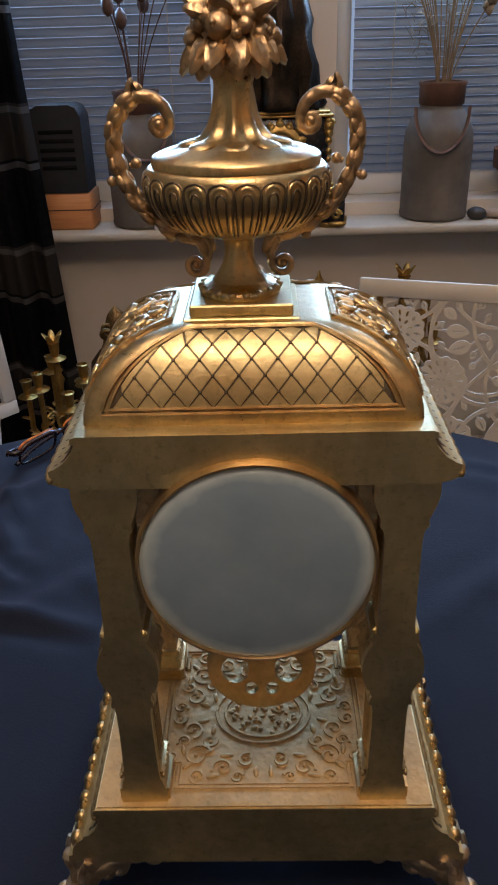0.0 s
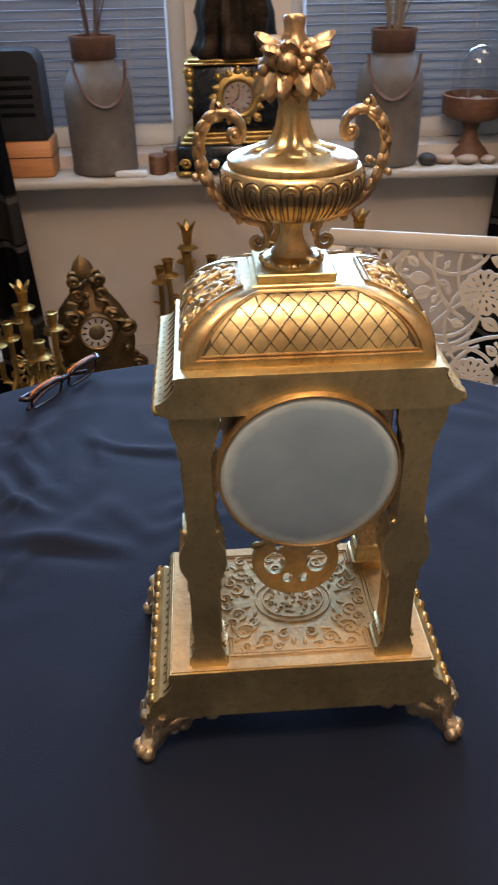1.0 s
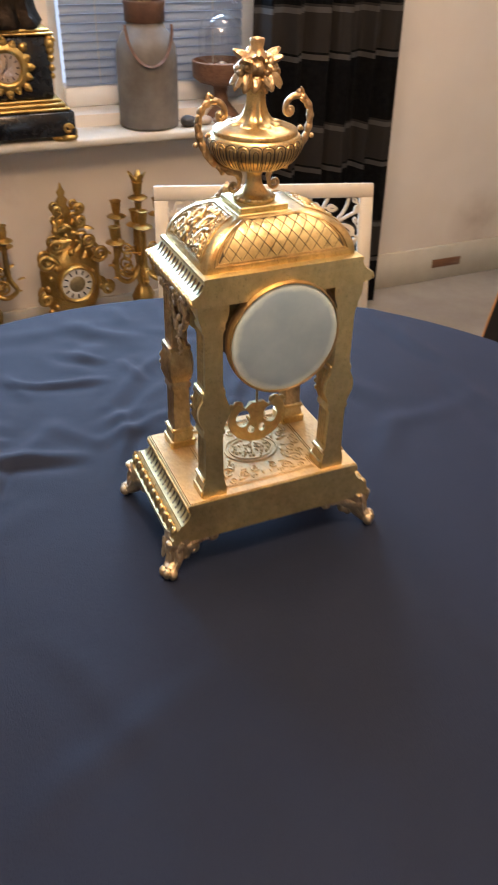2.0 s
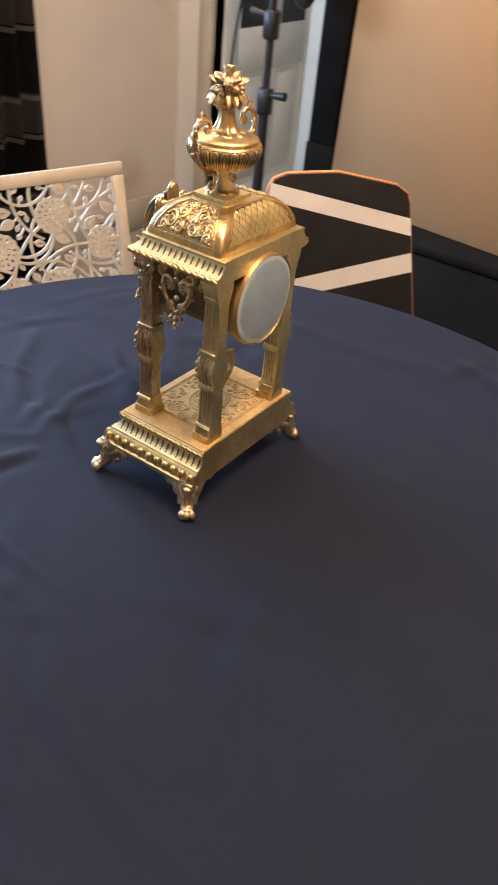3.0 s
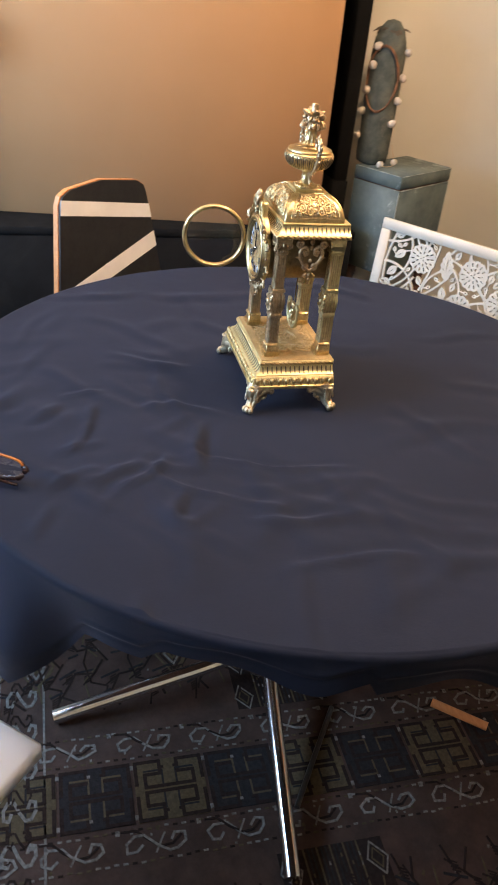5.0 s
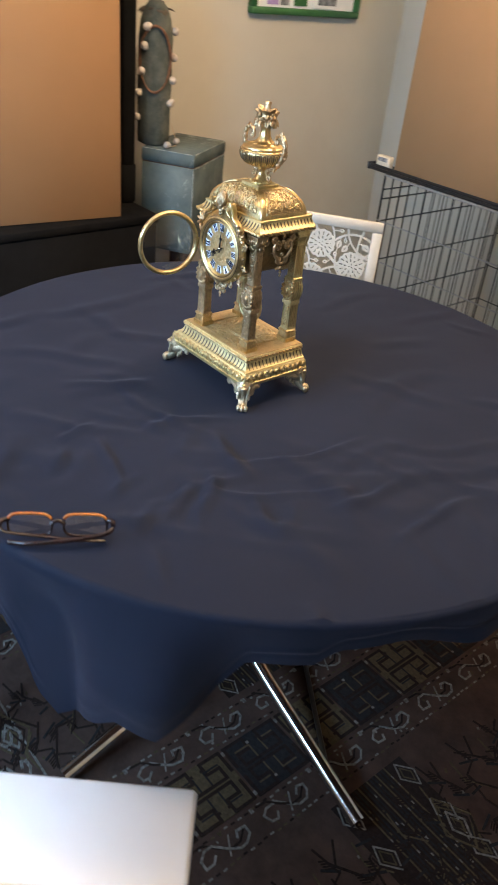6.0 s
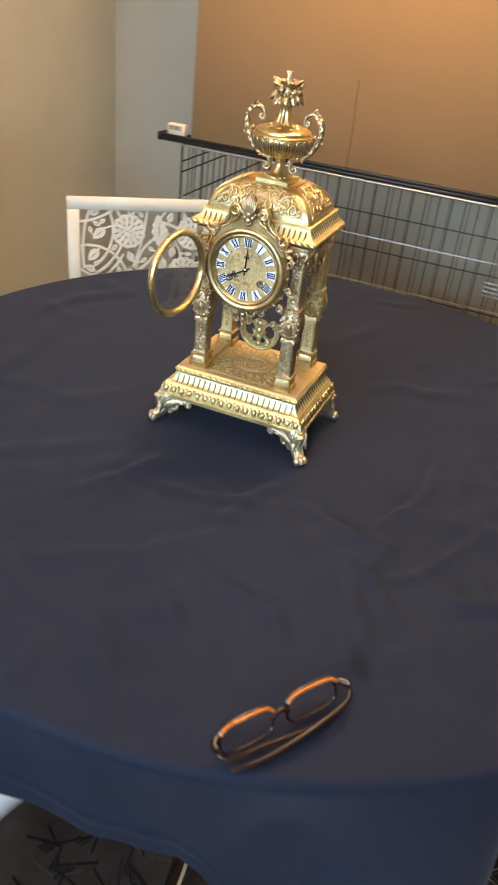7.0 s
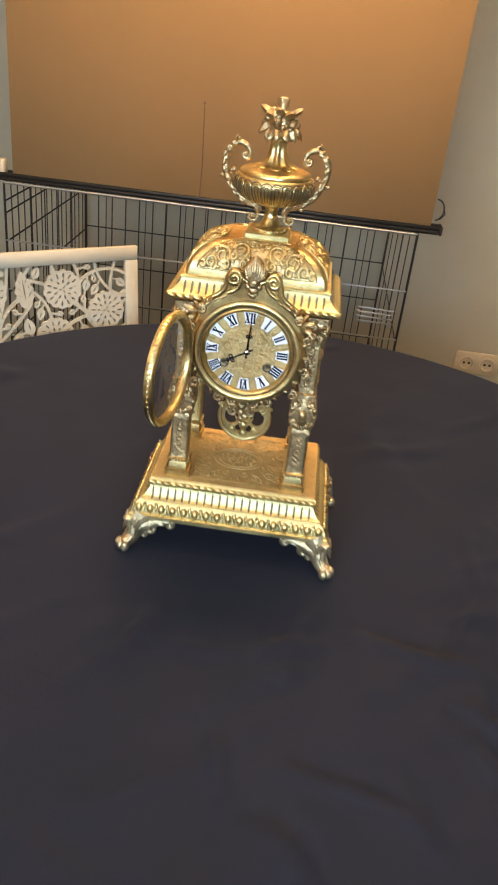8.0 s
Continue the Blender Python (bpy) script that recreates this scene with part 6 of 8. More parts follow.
def heart(s):
    """Pierced heart-shaped scrolls hanging under the cornice at the side."""
    bm = bmesh.new()
    x = s * 0.0715
    for k in (-1, 1):
        y = lambda u: 0.0135 + k * u
        tube(bm, [(x, y(u), v) for u, v in smooth_path([(0.0, 0.226), (0.007, 0.233), (0.0150, 0.243), (0.0175, 0.254), (0.0130, 0.2630), (0.0060, 0.2600), (0.0065, 0.2520), (0.0115, 0.2510)], 4)], [0.0022 + 0.0010 * math.sin(math.pi * q / 28) + 0.0004 * math.sin(2.2 * q) for q in range(29)], 8)
        tube(bm, [(x, y(u), v) for u, v in spiral(0.0095, 0.2560, 0.0036, 0.0008, 200, 1.3, 10)], 0.0026, 6)
        tube(bm, [(x, y(u), v) for u, v in spiral(0.0180, 0.2680, 0.0054, 0.001, 250, 1.3, 12)], 0.0030, 7)
        tube(bm, [(x, y(u), v) for u, v in spiral(0.0065, 0.2330, 0.0046, 0.001, 260, 1.3, 12)], 0.0027, 7)
        leaf(bm, (x, y(0.004), 0.222), (0, k * 0.8, -0.6), 0.008, 0.0024, 0.0018, 0)
        leaf(bm, (x, y(0.017), 0.246), (0, k * 0.9, 0.1), 0.007, 0.0022, 0.0016, 0)
    for v, r in ((0.219, 0.0034), (0.2125, 0.0026), (0.207, 0.0020), (0.262, 0.0036), (0.271, 0.0042), (0.242, 0.0030)):
        blob(bm, (x, 0.0135, v), (r * 0.8, r, r * 1.15), None, 2)
    part("side_ornament", bm, BRASS_OLD, CLOCK, "pierced heart-shaped scroll ornament")


heart(1)
heart(-1)

# ---------------------------------------------------------------- table, cloth, spectacles
TC = Vector((-0.036, -0.018, 0))
TR = 0.600


def table():
    t = root("round_table", pose(TC.x, TC.y, 0), "round table on splayed chrome tube legs under a navy cloth", "table")
    bm = bmesh.new()
    lathe(bm, [(0.0, T - 0.034), (TR - 0.02, T - 0.034), (TR - 0.004, T - 0.026), (TR, T - 0.016), (TR - 0.003, T - 0.006), (TR - 0.012, T - 0.004), (0, T - 0.004)], 64)
    part("tabletop", bm, WOOD_BROWN, t)
    bm = bmesh.new()
    lathe(bm, [(0.045, 0.06), (0.048, 0.075), (0.040, 0.10), (0.034, 0.14), (0.034, 0.66), (0.10, 0.700), (0.20, T - 0.0345)], 28)
    part("column", bm, CHROME, t, "chrome table column")
    for az in (173, 96, 276, 353):
        o = Vector((math.cos(radians(az)), math.sin(radians(az)), 0))
        bm = bmesh.new()
        pts = smooth_path([tuple(o * 0.02 + Vector((0, 0, 0.115))), tuple(o * 0.06 + Vector((0, 0, 0.105))), tuple(o * 0.14 + Vector((0, 0, 0.085))), tuple(o * 0.30 + Vector((0, 0, 0.056))), tuple(o * 0.455 + Vector((0, 0, 0.027)))], 5)
        tube(bm, pts, 0.0155, 16)
        part("leg", bm, CHROME, t, "chrome tube leg lying near the floor")
    return t


table()
bm = bmesh.new()
tube(bm, [(-0.352, -0.010, 0.014), (-0.26, -0.07, 0.014), (-0.14, -0.15, 0.014)], 0.0055, 8)
tagged(part("iron_rod", bm, DARK_IRON), "thin dark iron rod lying on the rug", "rod")
bm = bmesh.new()
tube(bm, [(-0.165, -0.375, 0.018), (-0.245, -0.470, 0.018)], 0.0095, 8, False, 0.7)
tagged(part("wooden_stick", bm, WOOD_ORANGE), "short orange-brown wooden stick on the rug", "stick")


def tablecloth():
    """A square cloth over the round top: short over its sides, long at its corners."""
    bm = bmesh.new()
    NA, half, turn = 360, 0.640, radians(165)
    rings = []

    def drop(a):
        b = abs((a - turn + math.pi / 4) % (math.pi / 2) - math.pi / 4)
        k = min(max((math.degrees(b) - 23) / 13, 0), 1)
        k = k * k * (3 - 2 * k)
        side = half / math.cos(min(b, 0.55)) - TR
        d = math.degrees(a) % 360
        if 82 < d < 172:
            near = np.interp(d, (82, 90, 96, 100, 104, 106.5, 109.5, 113, 118, 124, 129, 134, 138, 146, 148.5, 155, 166, 172), (0.075, 0.110, 0.150, 0.158, 0.150, 0.170, 0.270, 0.297, 0.24, 0.192, 0.205, 0.145, 0.085, 0.075, 0.045, 0.043, 0.05, 0.04))
            return float(near) + 0.004 * math.sin(24 * a + 2)
        return max(0.03, side + (0.238 - side) * k + 0.007 * math.sin(7 * a) + 0.007 * math.sin(13 * a + 1) + 0.006 * math.sin(24 * a + 2) * k)

    rnd = random.Random(77)
    creases = []
    for k in range(74):
        if k < 34:
            r, a = rnd.uniform(0.22, 0.54), radians(rnd.uniform(85, 190))
        elif k < 54:
            r, a = rnd.uniform(0.20, 0.55), radians(rnd.uniform(20, 110))
        else:
            r, a = rnd.uniform(0.20, 0.55), radians(rnd.uniform(170, 380))
        creases.append((TC.x + r * math.cos(a), TC.y + r * math.sin(a), rnd.uniform(0, math.pi), rnd.uniform(0.05, 0.14), rnd.uniform(0.010, 0.020), rnd.uniform(0.0018, 0.0036) * (1.0 if k < 34 else 0.8), rnd.uniform(-2, 2)))

    # the deeper fold lines in front of the clock: middle, direction, half length
    for cx, cy, an, ln in ((-0.250, 0.247, -2.01, 0.045), (-0.259, 0.276, -0.87, 0.050), (-0.200, 0.197, 3.00, 0.066), (-0.264, 0.349, -1.22, 0.085), (-0.266, 0.099, -1.81, 0.115), (-0.098, 0.168, -2.18, 0.068), (-0.471, 0.051, -1.51, 0.095), (-0.392, 0.088, -1.66, 0.07), (0.073, 0.235, -1.95, 0.075), (-0.340, 0.245, 2.83, 0.04), (-0.304, 0.323, -0.75, 0.05), (-0.161, 0.367, 2.69, 0.042), (-0.354, 0.424, 2.85, 0.036), (-0.536, 0.315, 2.95, 0.036), (-0.031, 0.357, -1.54, 0.034), (-0.245, 0.308, -1.63, 0.062), (-0.267, 0.384, 2.23, 0.045), (-0.087, 0.420, 2.35, 0.04), (-0.084, 0.214, -1.74, 0.06), (-0.316, 0.204, -2.15, 0.10), (-0.109, 0.349, 2.82, 0.04), (-0.001, 0.531, -1.37, 0.03), (-0.188, 0.367, 1.83, 0.04)):
        creases.append((cx, cy, an, ln * 1.15, rnd.uniform(0.0060, 0.0110), rnd.uniform(0.0032, 0.0056), rnd.uniform(-2, 2)))

    def wrinkle(x, y):
        p = Vector((x * 5.2, y * 5.2, 0.3))
        h = 0.0016 * noise.noise(p) + 0.0006 * noise.noise(p * 3.1)
        for cx, cy, an, ln, w, amp, bend in creases:
            dx, dy = x - cx, y - cy
            if abs(dx) + abs(dy) > 0.26:
                continue
            u, v = dx * math.cos(an) + dy * math.sin(an), -dx * math.sin(an) + dy * math.cos(an)
            v += bend * u * u + 0.004 * math.sin(40 * u + cx * 90)
            if abs(u) < ln:
                f = (1 - (u / ln) ** 2) * amp
                h += f * (math.exp(-(v / w) ** 2) - 0.45 * math.exp(-((v - 1.7 * w) / w) ** 2))
        d = math.hypot(x, y - 0.02)
        return max(h, -0.0012) * min(1.0, max(0.0, (d - 0.13) / 0.08))

    radii = [0.004] + [TR * (k / 110) for k in range(1, 110)] + [TR - 0.004]
    for r in radii:
        ring = []
        for i in range(NA):
            a = 2 * math.pi * i / NA
            x, y = TC.x + r * math.cos(a), TC.y + r * math.sin(a)
            ring.append((x, y, T - 0.0005 + wrinkle(x, y)))
        rings.append(ring)
    steps = 30
    for j in range(1, steps + 1):
        ring = []
        for i in range(NA):
            a = 2 * math.pi * i / NA
            L = drop(a)
            s = L * (j / steps) ** 1.15
            bend = min(s / 0.010, 1.0)
            deep = max(0.0, s - 0.010)
            fold = (0.026 * math.sin(9 * a + 0.6) + 0.014 * math.sin(17 * a + 2.0) + 0.006 * math.sin(31 * a)) * min(1.0, deep / 0.14)
            seam = 0.0016 * math.exp(-((L - s - 0.026) / 0.004) ** 2) - 0.0010 * math.exp(-((L - s - 0.019) / 0.004) ** 2)
            r = TR - 0.004 + 0.008 * math.sin(bend * math.pi / 2) + max(fold, -0.012) - 0.02 * deep + seam
            z = T - 0.001 - 0.008 * (1 - math.cos(bend * math.pi / 2)) - deep * 0.985
            ring.append((TC.x + r * math.cos(a), TC.y + r * math.sin(a), z))
        rings.append(ring)
    bridge(bm, rings, cap=(True, False))
    bmesh.ops.recalc_face_normals(bm, faces=bm.faces)
    c = part("tablecloth", bm, CLOTH_NAVY, smooth=80)
    return tagged(c, "creased navy blue cotton cloth hanging unevenly over the round table", "tablecloth")


tablecloth()


def spectacles():
    # from hinge to hinge 0.135 m; the lenses stand on their lower edge, the temples are folded behind
    a, b = Vector((-0.197, 0.548)), Vector((-0.271, 0.438))
    d = (b - a).normalized()
    mid = (a + b) / 2
    g = root("spectacles", Matrix.Translation((mid.x, mid.y, T + 0.0035)) @ Matrix.Rotation(math.atan2(d.y, d.x), 4, "Z"), "folded tortoiseshell spectacles lying on the tablecloth", "spectacles")
    tilt = Matrix.Translation((0, -0.007, 0)) @ Matrix.Rotation(radians(-16), 4, "X")
    hw = 0.0665
    for s in (-1, 1):
        cx = s * 0.0335
        loop = [(cx + 0.0265 * math.copysign(abs(math.cos(t)) ** 0.5, math.cos(t)), 0.0, 0.0155 + 0.0145 * math.copysign(abs(math.sin(t)) ** 0.6, math.sin(t))) for t in [2 * math.pi * k / 32 for k in range(32)]]
        top = [p for p in loop if p[2] > 0.0235]
        bm = bmesh.new()
        tube(bm, [tilt @ Vector(p) for p in loop], 0.0016, 8, True)
        rim = part("rim", bm, TORTOISE, g)
        top = sorted(top, key=lambda p: p[0])
        bm = bmesh.new()
        tube(bm, [tilt @ (Vector(p) + Vector((0, -0.0018, 0.0006))) for p in top], 0.0023, 10, False, 0.75)
        part("brow_bar", bm, AMBER, rim, "amber-coloured upper rim")
        bm = bmesh.new()
        tube(bm, [tilt @ (Vector(p) + Vector((0, 0.0016, 0.0002))) for p in top], 0.0028, 8, False, 0.75)
        part("brow_front", bm, TORTOISE, rim, "dark front of the upper rim")
        bm = bmesh.new()
        n = len(loop)
        cvert = bm.verts.new(tilt @ Vector((cx, 0.0015, 0.0155)))
        vs = [bm.verts.new(tilt @ Vector(p)) for p in loop]
        for i in range(n):
            bm.faces.new((vs[i], vs[(i + 1) % n], cvert))
        ln = part("lens", bm, GLASS, rim, "clear lens")
        ln.visible_shadow = False
        bm = bmesh.new()
        tube(bm, [tilt @ Vector((s * 0.057, 0, 0.023)), tilt @ Vector((s * 0.0640, -0.001, 0.022)), tilt @ Vector((s * 0.0680, -0.005, 0.021)), tilt @ Vector((s * 0.0680, -0.010, 0.020))], [0.0030, 0.0034, 0.0036, 0.0030], 8)
        part("hinge_block", bm, TORTOISE, g)
    bm = bmesh.new()
    tube(bm, [tilt @ Vector((x, -0.001, z)) for x, z in ((-0.0085, 0.0165), (-0.004, 0.0205), (0.0, 0.0215), (0.004, 0.0205), (0.0085, 0.0165))], 0.0026, 8)
    part("bridge", bm, TORTOISE, g)
    for s, off in ((-1, 0.022), (1, 0.029)):
        bm = bmesh.new()
        pts = [(s * 0.068, -0.013, 0.019), (s * 0.060, -0.020, 0.016), (s * 0.030, -off * 0.85, 0.011), (-s * 0.012, -off * 0.95, 0.007), (-s * 0.040, -off * 0.86, 0.003), (-s * 0.058, -off * 0.66, 0.000)]
        tube(bm, smooth_path(pts, 4), 0.0020, 8, False, 1.45)
        part("temple", bm, TORTOISE, g, "dark folded temple")


spectacles()

# ---------------------------------------------------------------- chairs round the table


def fretwork(bm, w, h, seed):
    """A thin openwork plate in x and z, w by h: flowers and leaves held by bent stems."""
    rnd = random.Random(seed)
    put = Matrix(((1, 0, 0, 0), (0, 0, -1, 0), (0, 1, 0, 0), (0, 0, 0, 1)))
    taken = []

    def inside(x, z, r=0.0):
        return abs(x) + r < w / 2 + 0.004 and -0.004 < z - r and z + r < h + 0.004

    def petal(x, z, a, ln, wd, vein=True, gap=0.0016, free=True, blunt=0.0):
        """A leaf from (x, z) towards angle a with a slit along its middle, where there is room."""
        ca, sa = math.cos(a), math.sin(a)
        spots = [(x + ln * t * ca, z + ln * t * sa, wd * math.sin(math.pi * (0.10 + 0.80 * t))) for t in (0.25, 0.4, 0.55, 0.7, 0.85, 1.0)]
        if free:
            for u, v, r in spots:
                if not inside(u, v, r) or any((u - p) ** 2 + (v - q) ** 2 < (r + e + gap) ** 2 for p, q, e in taken):
                    return False
        taken.extend(spots)
        f = lambda t: wd * max(0.10, math.sin(math.pi * min(1, t ** (0.8 + blunt))) ** 0.8)
        turned = lambda pts: [(x + u * ca - v * sa, z + u * sa + v * ca) for u, v in pts]
        pts = [(ln * t, -f(t)) for t in (0.0, 0.15, 0.35, 0.55, 0.75, 0.9)] + [(ln, 0.0)] + [(ln * t, f(t)) for t in (0.9, 0.75, 0.55, 0.35, 0.15, 0.0)]
        slit = [turned([(ln * 0.22, 0.0), (ln * 0.5, -0.0011), (ln * 0.80, 0.0), (ln * 0.5, 0.0011)])] if vein else []
        if ln > 0.040:
            # a toothed edge and slits along the side veins
            steps = [0.0, 0.10, 0.20, 0.30, 0.40, 0.50, 0.60, 0.70, 0.80, 0.90]
            tooth = lambda k, t: f(t) * (1.08 if k % 2 else 0.86)
            pts = [(ln * t, -tooth(k, t)) for k, t in enumerate(steps)] + [(ln, 0.0)] + [(ln * t, tooth(k, t)) for k, t in reversed(list(enumerate(steps)))]
            for t in (0.30, 0.48, 0.66):
                for sg in (-1, 1):
                    q = f(t + 0.08)
                    slit.append(turned([(ln * t, sg * q * 0.26), (ln * (t + 0.06) + 0.0006, sg * q * 0.48), (ln * (t + 0.13), sg * q * 0.70), (ln * (t + 0.06) - 0.0006, sg * q * 0.52)]))
        e = rnd.uniform(0, 0.0008)
        solid(bm, turned(pts), -e, 0.0045 + e, put, slit)
        return True

    def stem(pts, r=0.0025):
        e = rnd.uniform(0, 0.0008)
        for (a, b), (c, d) in zip(pts, pts[1:]):
            n = Vector((b - d, c - a))
            if n.length < 1e-6:
                continue
            n = n.normalized() * r
            k = Vector((c - a, d - b)).normalized() * 0.001
            solid(bm, [(a - n.x - k.x, b - n.y - k.y), (c - n.x + k.x, d - n.y + k.y), (c + n.x + k.x, d + n.y + k.y), (a + n.x - k.x, b + n.y - k.y)][::1], -e, 0.0045 + e, put)
        for a, b in pts[1:-1]:
            taken.append((a, b, r))

    flowers = []
    for _ in range(400):
        x, z = rnd.uniform(-w / 2 + 0.036, w / 2 - 0.036), rnd.uniform(0.036, h - 0.036)
        if all(math.hypot(x - a, z - b) > 0.084 for a, b in flowers):
            flowers.append((x, z))
    for x, z in flowers:
        k0 = rnd.uniform(0, 1)
        # a rosette: a scalloped disc with a slot in each petal, in two rings
        ring = [(0.0325 + 0.0030 * abs(math.cos(7 * (t - k0)))) for t in [2 * math.pi * q / 84 for q in range(84)]]
        rim = [(x + r * math.cos(2 * math.pi * q / 84), z + r * math.sin(2 * math.pi * q / 84)) for q, r in enumerate(ring)]
        slots = []
        for n_, r0, ln, wd, off in ((14, 0.0250, 0.0048, 0.0019, 0.0), (9, 0.0140, 0.0036, 0.0018, 0.2), (3, 0.0042, 0.0026, 0.0012, 0.5)):
            for k in range(n_):
                a = 2 * math.pi * k / n_ + k0 + off
                ca, sa = math.cos(a), math.sin(a)
                slots.append([(x + (r0 + ln * u) * ca - wd * v * sa, z + (r0 + ln * u) * sa + wd * v * ca) for u, v in ((-1, 0), (-0.5, -0.7), (0.4, -1), (0.9, -0.5), (1, 0), (0.9, 0.5), (0.4, 1), (-0.5, 0.7))])
        solid(bm, rim, -0.0006, 0.0052, put, slots)
        taken.append((x, z, 0.0345))
    # stems run from the flowers and from the frame, each with leaves in pairs
    starts = [(x + 0.033 * math.cos(q), z + 0.033 * math.sin(q), q) for x, z in flowers for q in (rnd.uniform(0, 2), rnd.uniform(2, 4), rnd.uniform(4, 6.2))]
    starts += [(-w / 2 + w * (k + 0.5) / 9, 0.0, 1.57 + rnd.uniform(-0.6, 0.6)) for k in range(9)]
    starts += [(-w / 2 + w * (k + 0.5) / 9, h, -1.57 + rnd.uniform(-0.6, 0.6)) for k in range(9)]
    starts += [(s_ * w / 2, h * (k + 0.5) / 5, (3.14 if s_ > 0 else 0) + rnd.uniform(-0.6, 0.6)) for s_ in (-1, 1) for k in range(5)]
    for x, z, a in starts:
        bend, pts = rnd.uniform(-0.22, 0.22), [(x, z)]
        for k in range(11):
            x, z, a = x + 0.011 * math.cos(a), z + 0.011 * math.sin(a), a + bend
            if not inside(x, z):
                pts.append((x, z))
                break
            hit = any((x - p) ** 2 + (z - q) ** 2 < (e * 0.8) ** 2 for p, q, e in taken if e > 0.0035)
            pts.append((x, z))
            if hit:
                break
        stem(pts)
        for (u, v), (c, d) in list(zip(pts, pts[1:]))[::2]:
            t = math.atan2(d - v, c - u)
            for sgn in (-1, 1):
                b = t + sgn * 0.75
                for ln, wd in ((0.062, 0.0165), (0.046, 0.0128), (0.034, 0.0100), (0.021, 0.0068)):
                    if petal(u + 0.001 * math.cos(b), v + 0.001 * math.sin(b), b, ln * rnd.uniform(0.9, 1.1), wd):
                        break
    # smaller leaves on short stalks where the ground is still open
    for ln, wd, tries in ((0.032, 0.0100, 700), (0.022, 0.0074, 900), (0.013, 0.0048, 700)):
        for _ in range(tries):
            x, z, a = rnd.uniform(-w / 2, w / 2), rnd.uniform(0, h), rnd.uniform(0, 6.28)
            near = min(taken, key=lambda p: (p[0] - x) ** 2 + (p[1] - z) ** 2)
            if math.hypot(near[0] - x, near[1] - z) < 0.024 and petal(x, z, math.atan2(z - near[1], x - near[0]) + rnd.uniform(-0.5, 0.5), ln, wd):
                stem([near[:2], (x, z)], 0.0014)
    return bm


def lace_chair(tl, tr, top, low, seed, lean=6, seat_top=0.455, deep=0.36):
    """A chair whose back is a white fretwork panel in a flat frame; seat and legs stand under the table's edge."""
    tl, tr = Vector((*tl, 0)), Vector((*tr, 0))
    mid, d = (tl + tr) / 2, (tr - tl)
    w = d.length
    c = root("fretwork_chair", Matrix.Translation((mid.x, mid.y, 0)) @ Matrix.Rotation(math.atan2(d.y, d.x), 4, "Z"), "white chair with a cut-out floral back panel", "chair", "chairs round the table")
    # local x along the back, -y towards the table when tl..tr runs as seen from the table
    h, f = top - low, 0.025
    m = Matrix.Translation((0, 0, top)) @ Matrix.Rotation(radians(-lean), 4, "X") @ Matrix.Translation((0, 0, -h))
    bm = bmesh.new()
    for a in ((-w / 2, w / 2, -0.006, 0.006, h - f, h), (-w / 2, w / 2, -0.006, 0.006, 0, f), (-w / 2, -w / 2 + f, -0.006, 0.006, f, h - f), (w / 2 - f, w / 2, -0.006, 0.006, f, h - f)):
        box(bm, *a, bevel=0.0015)
    back = part("back_frame", bm, CREAM, c, at=m)
    bm = fretwork(bmesh.new(), w - 2 * f, h - 2 * f, seed)
    part("fretwork", bm, CREAM, back, "cut-out flowers and leaves", smooth=0, at=Matrix.Translation((0, 0.002, f)))
    part("seat", boxes((-w / 2, w / 2, -deep, 0.02, seat_top - 0.028, seat_top), bevel=0.006), WHITE_SEAT, c, "smooth white seat")
    for x in (-w / 2 + 0.045, w / 2 - 0.045):
        for y in (-deep + 0.09, 0.0):
            part("leg", boxes((x - 0.013, x + 0.013, y - 0.013, y + 0.013, 0.0, seat_top - 0.028), bevel=0.004), WIRE, c, "grey metal leg")
        bm = bmesh.new()
        foot = m @ Vector((x, 0, 0.004))
        tube(bm, [(x, 0.0, seat_top - 0.01), foot], 0.008, 8)
        part("back_post", bm, CREAM, c)
    return c


lace_chair((0.145, 0.789), (0.532, 0.672), 0.862, 0.57, 3, 12)
lace_chair((0.593, -0.397), (0.271, -0.640), 0.866, 0.57, 8)
lace_chair((-0.736, 0.663), (-0.465, 0.970), 0.865, 0.58, 14, 6, 0.475, 0.345)


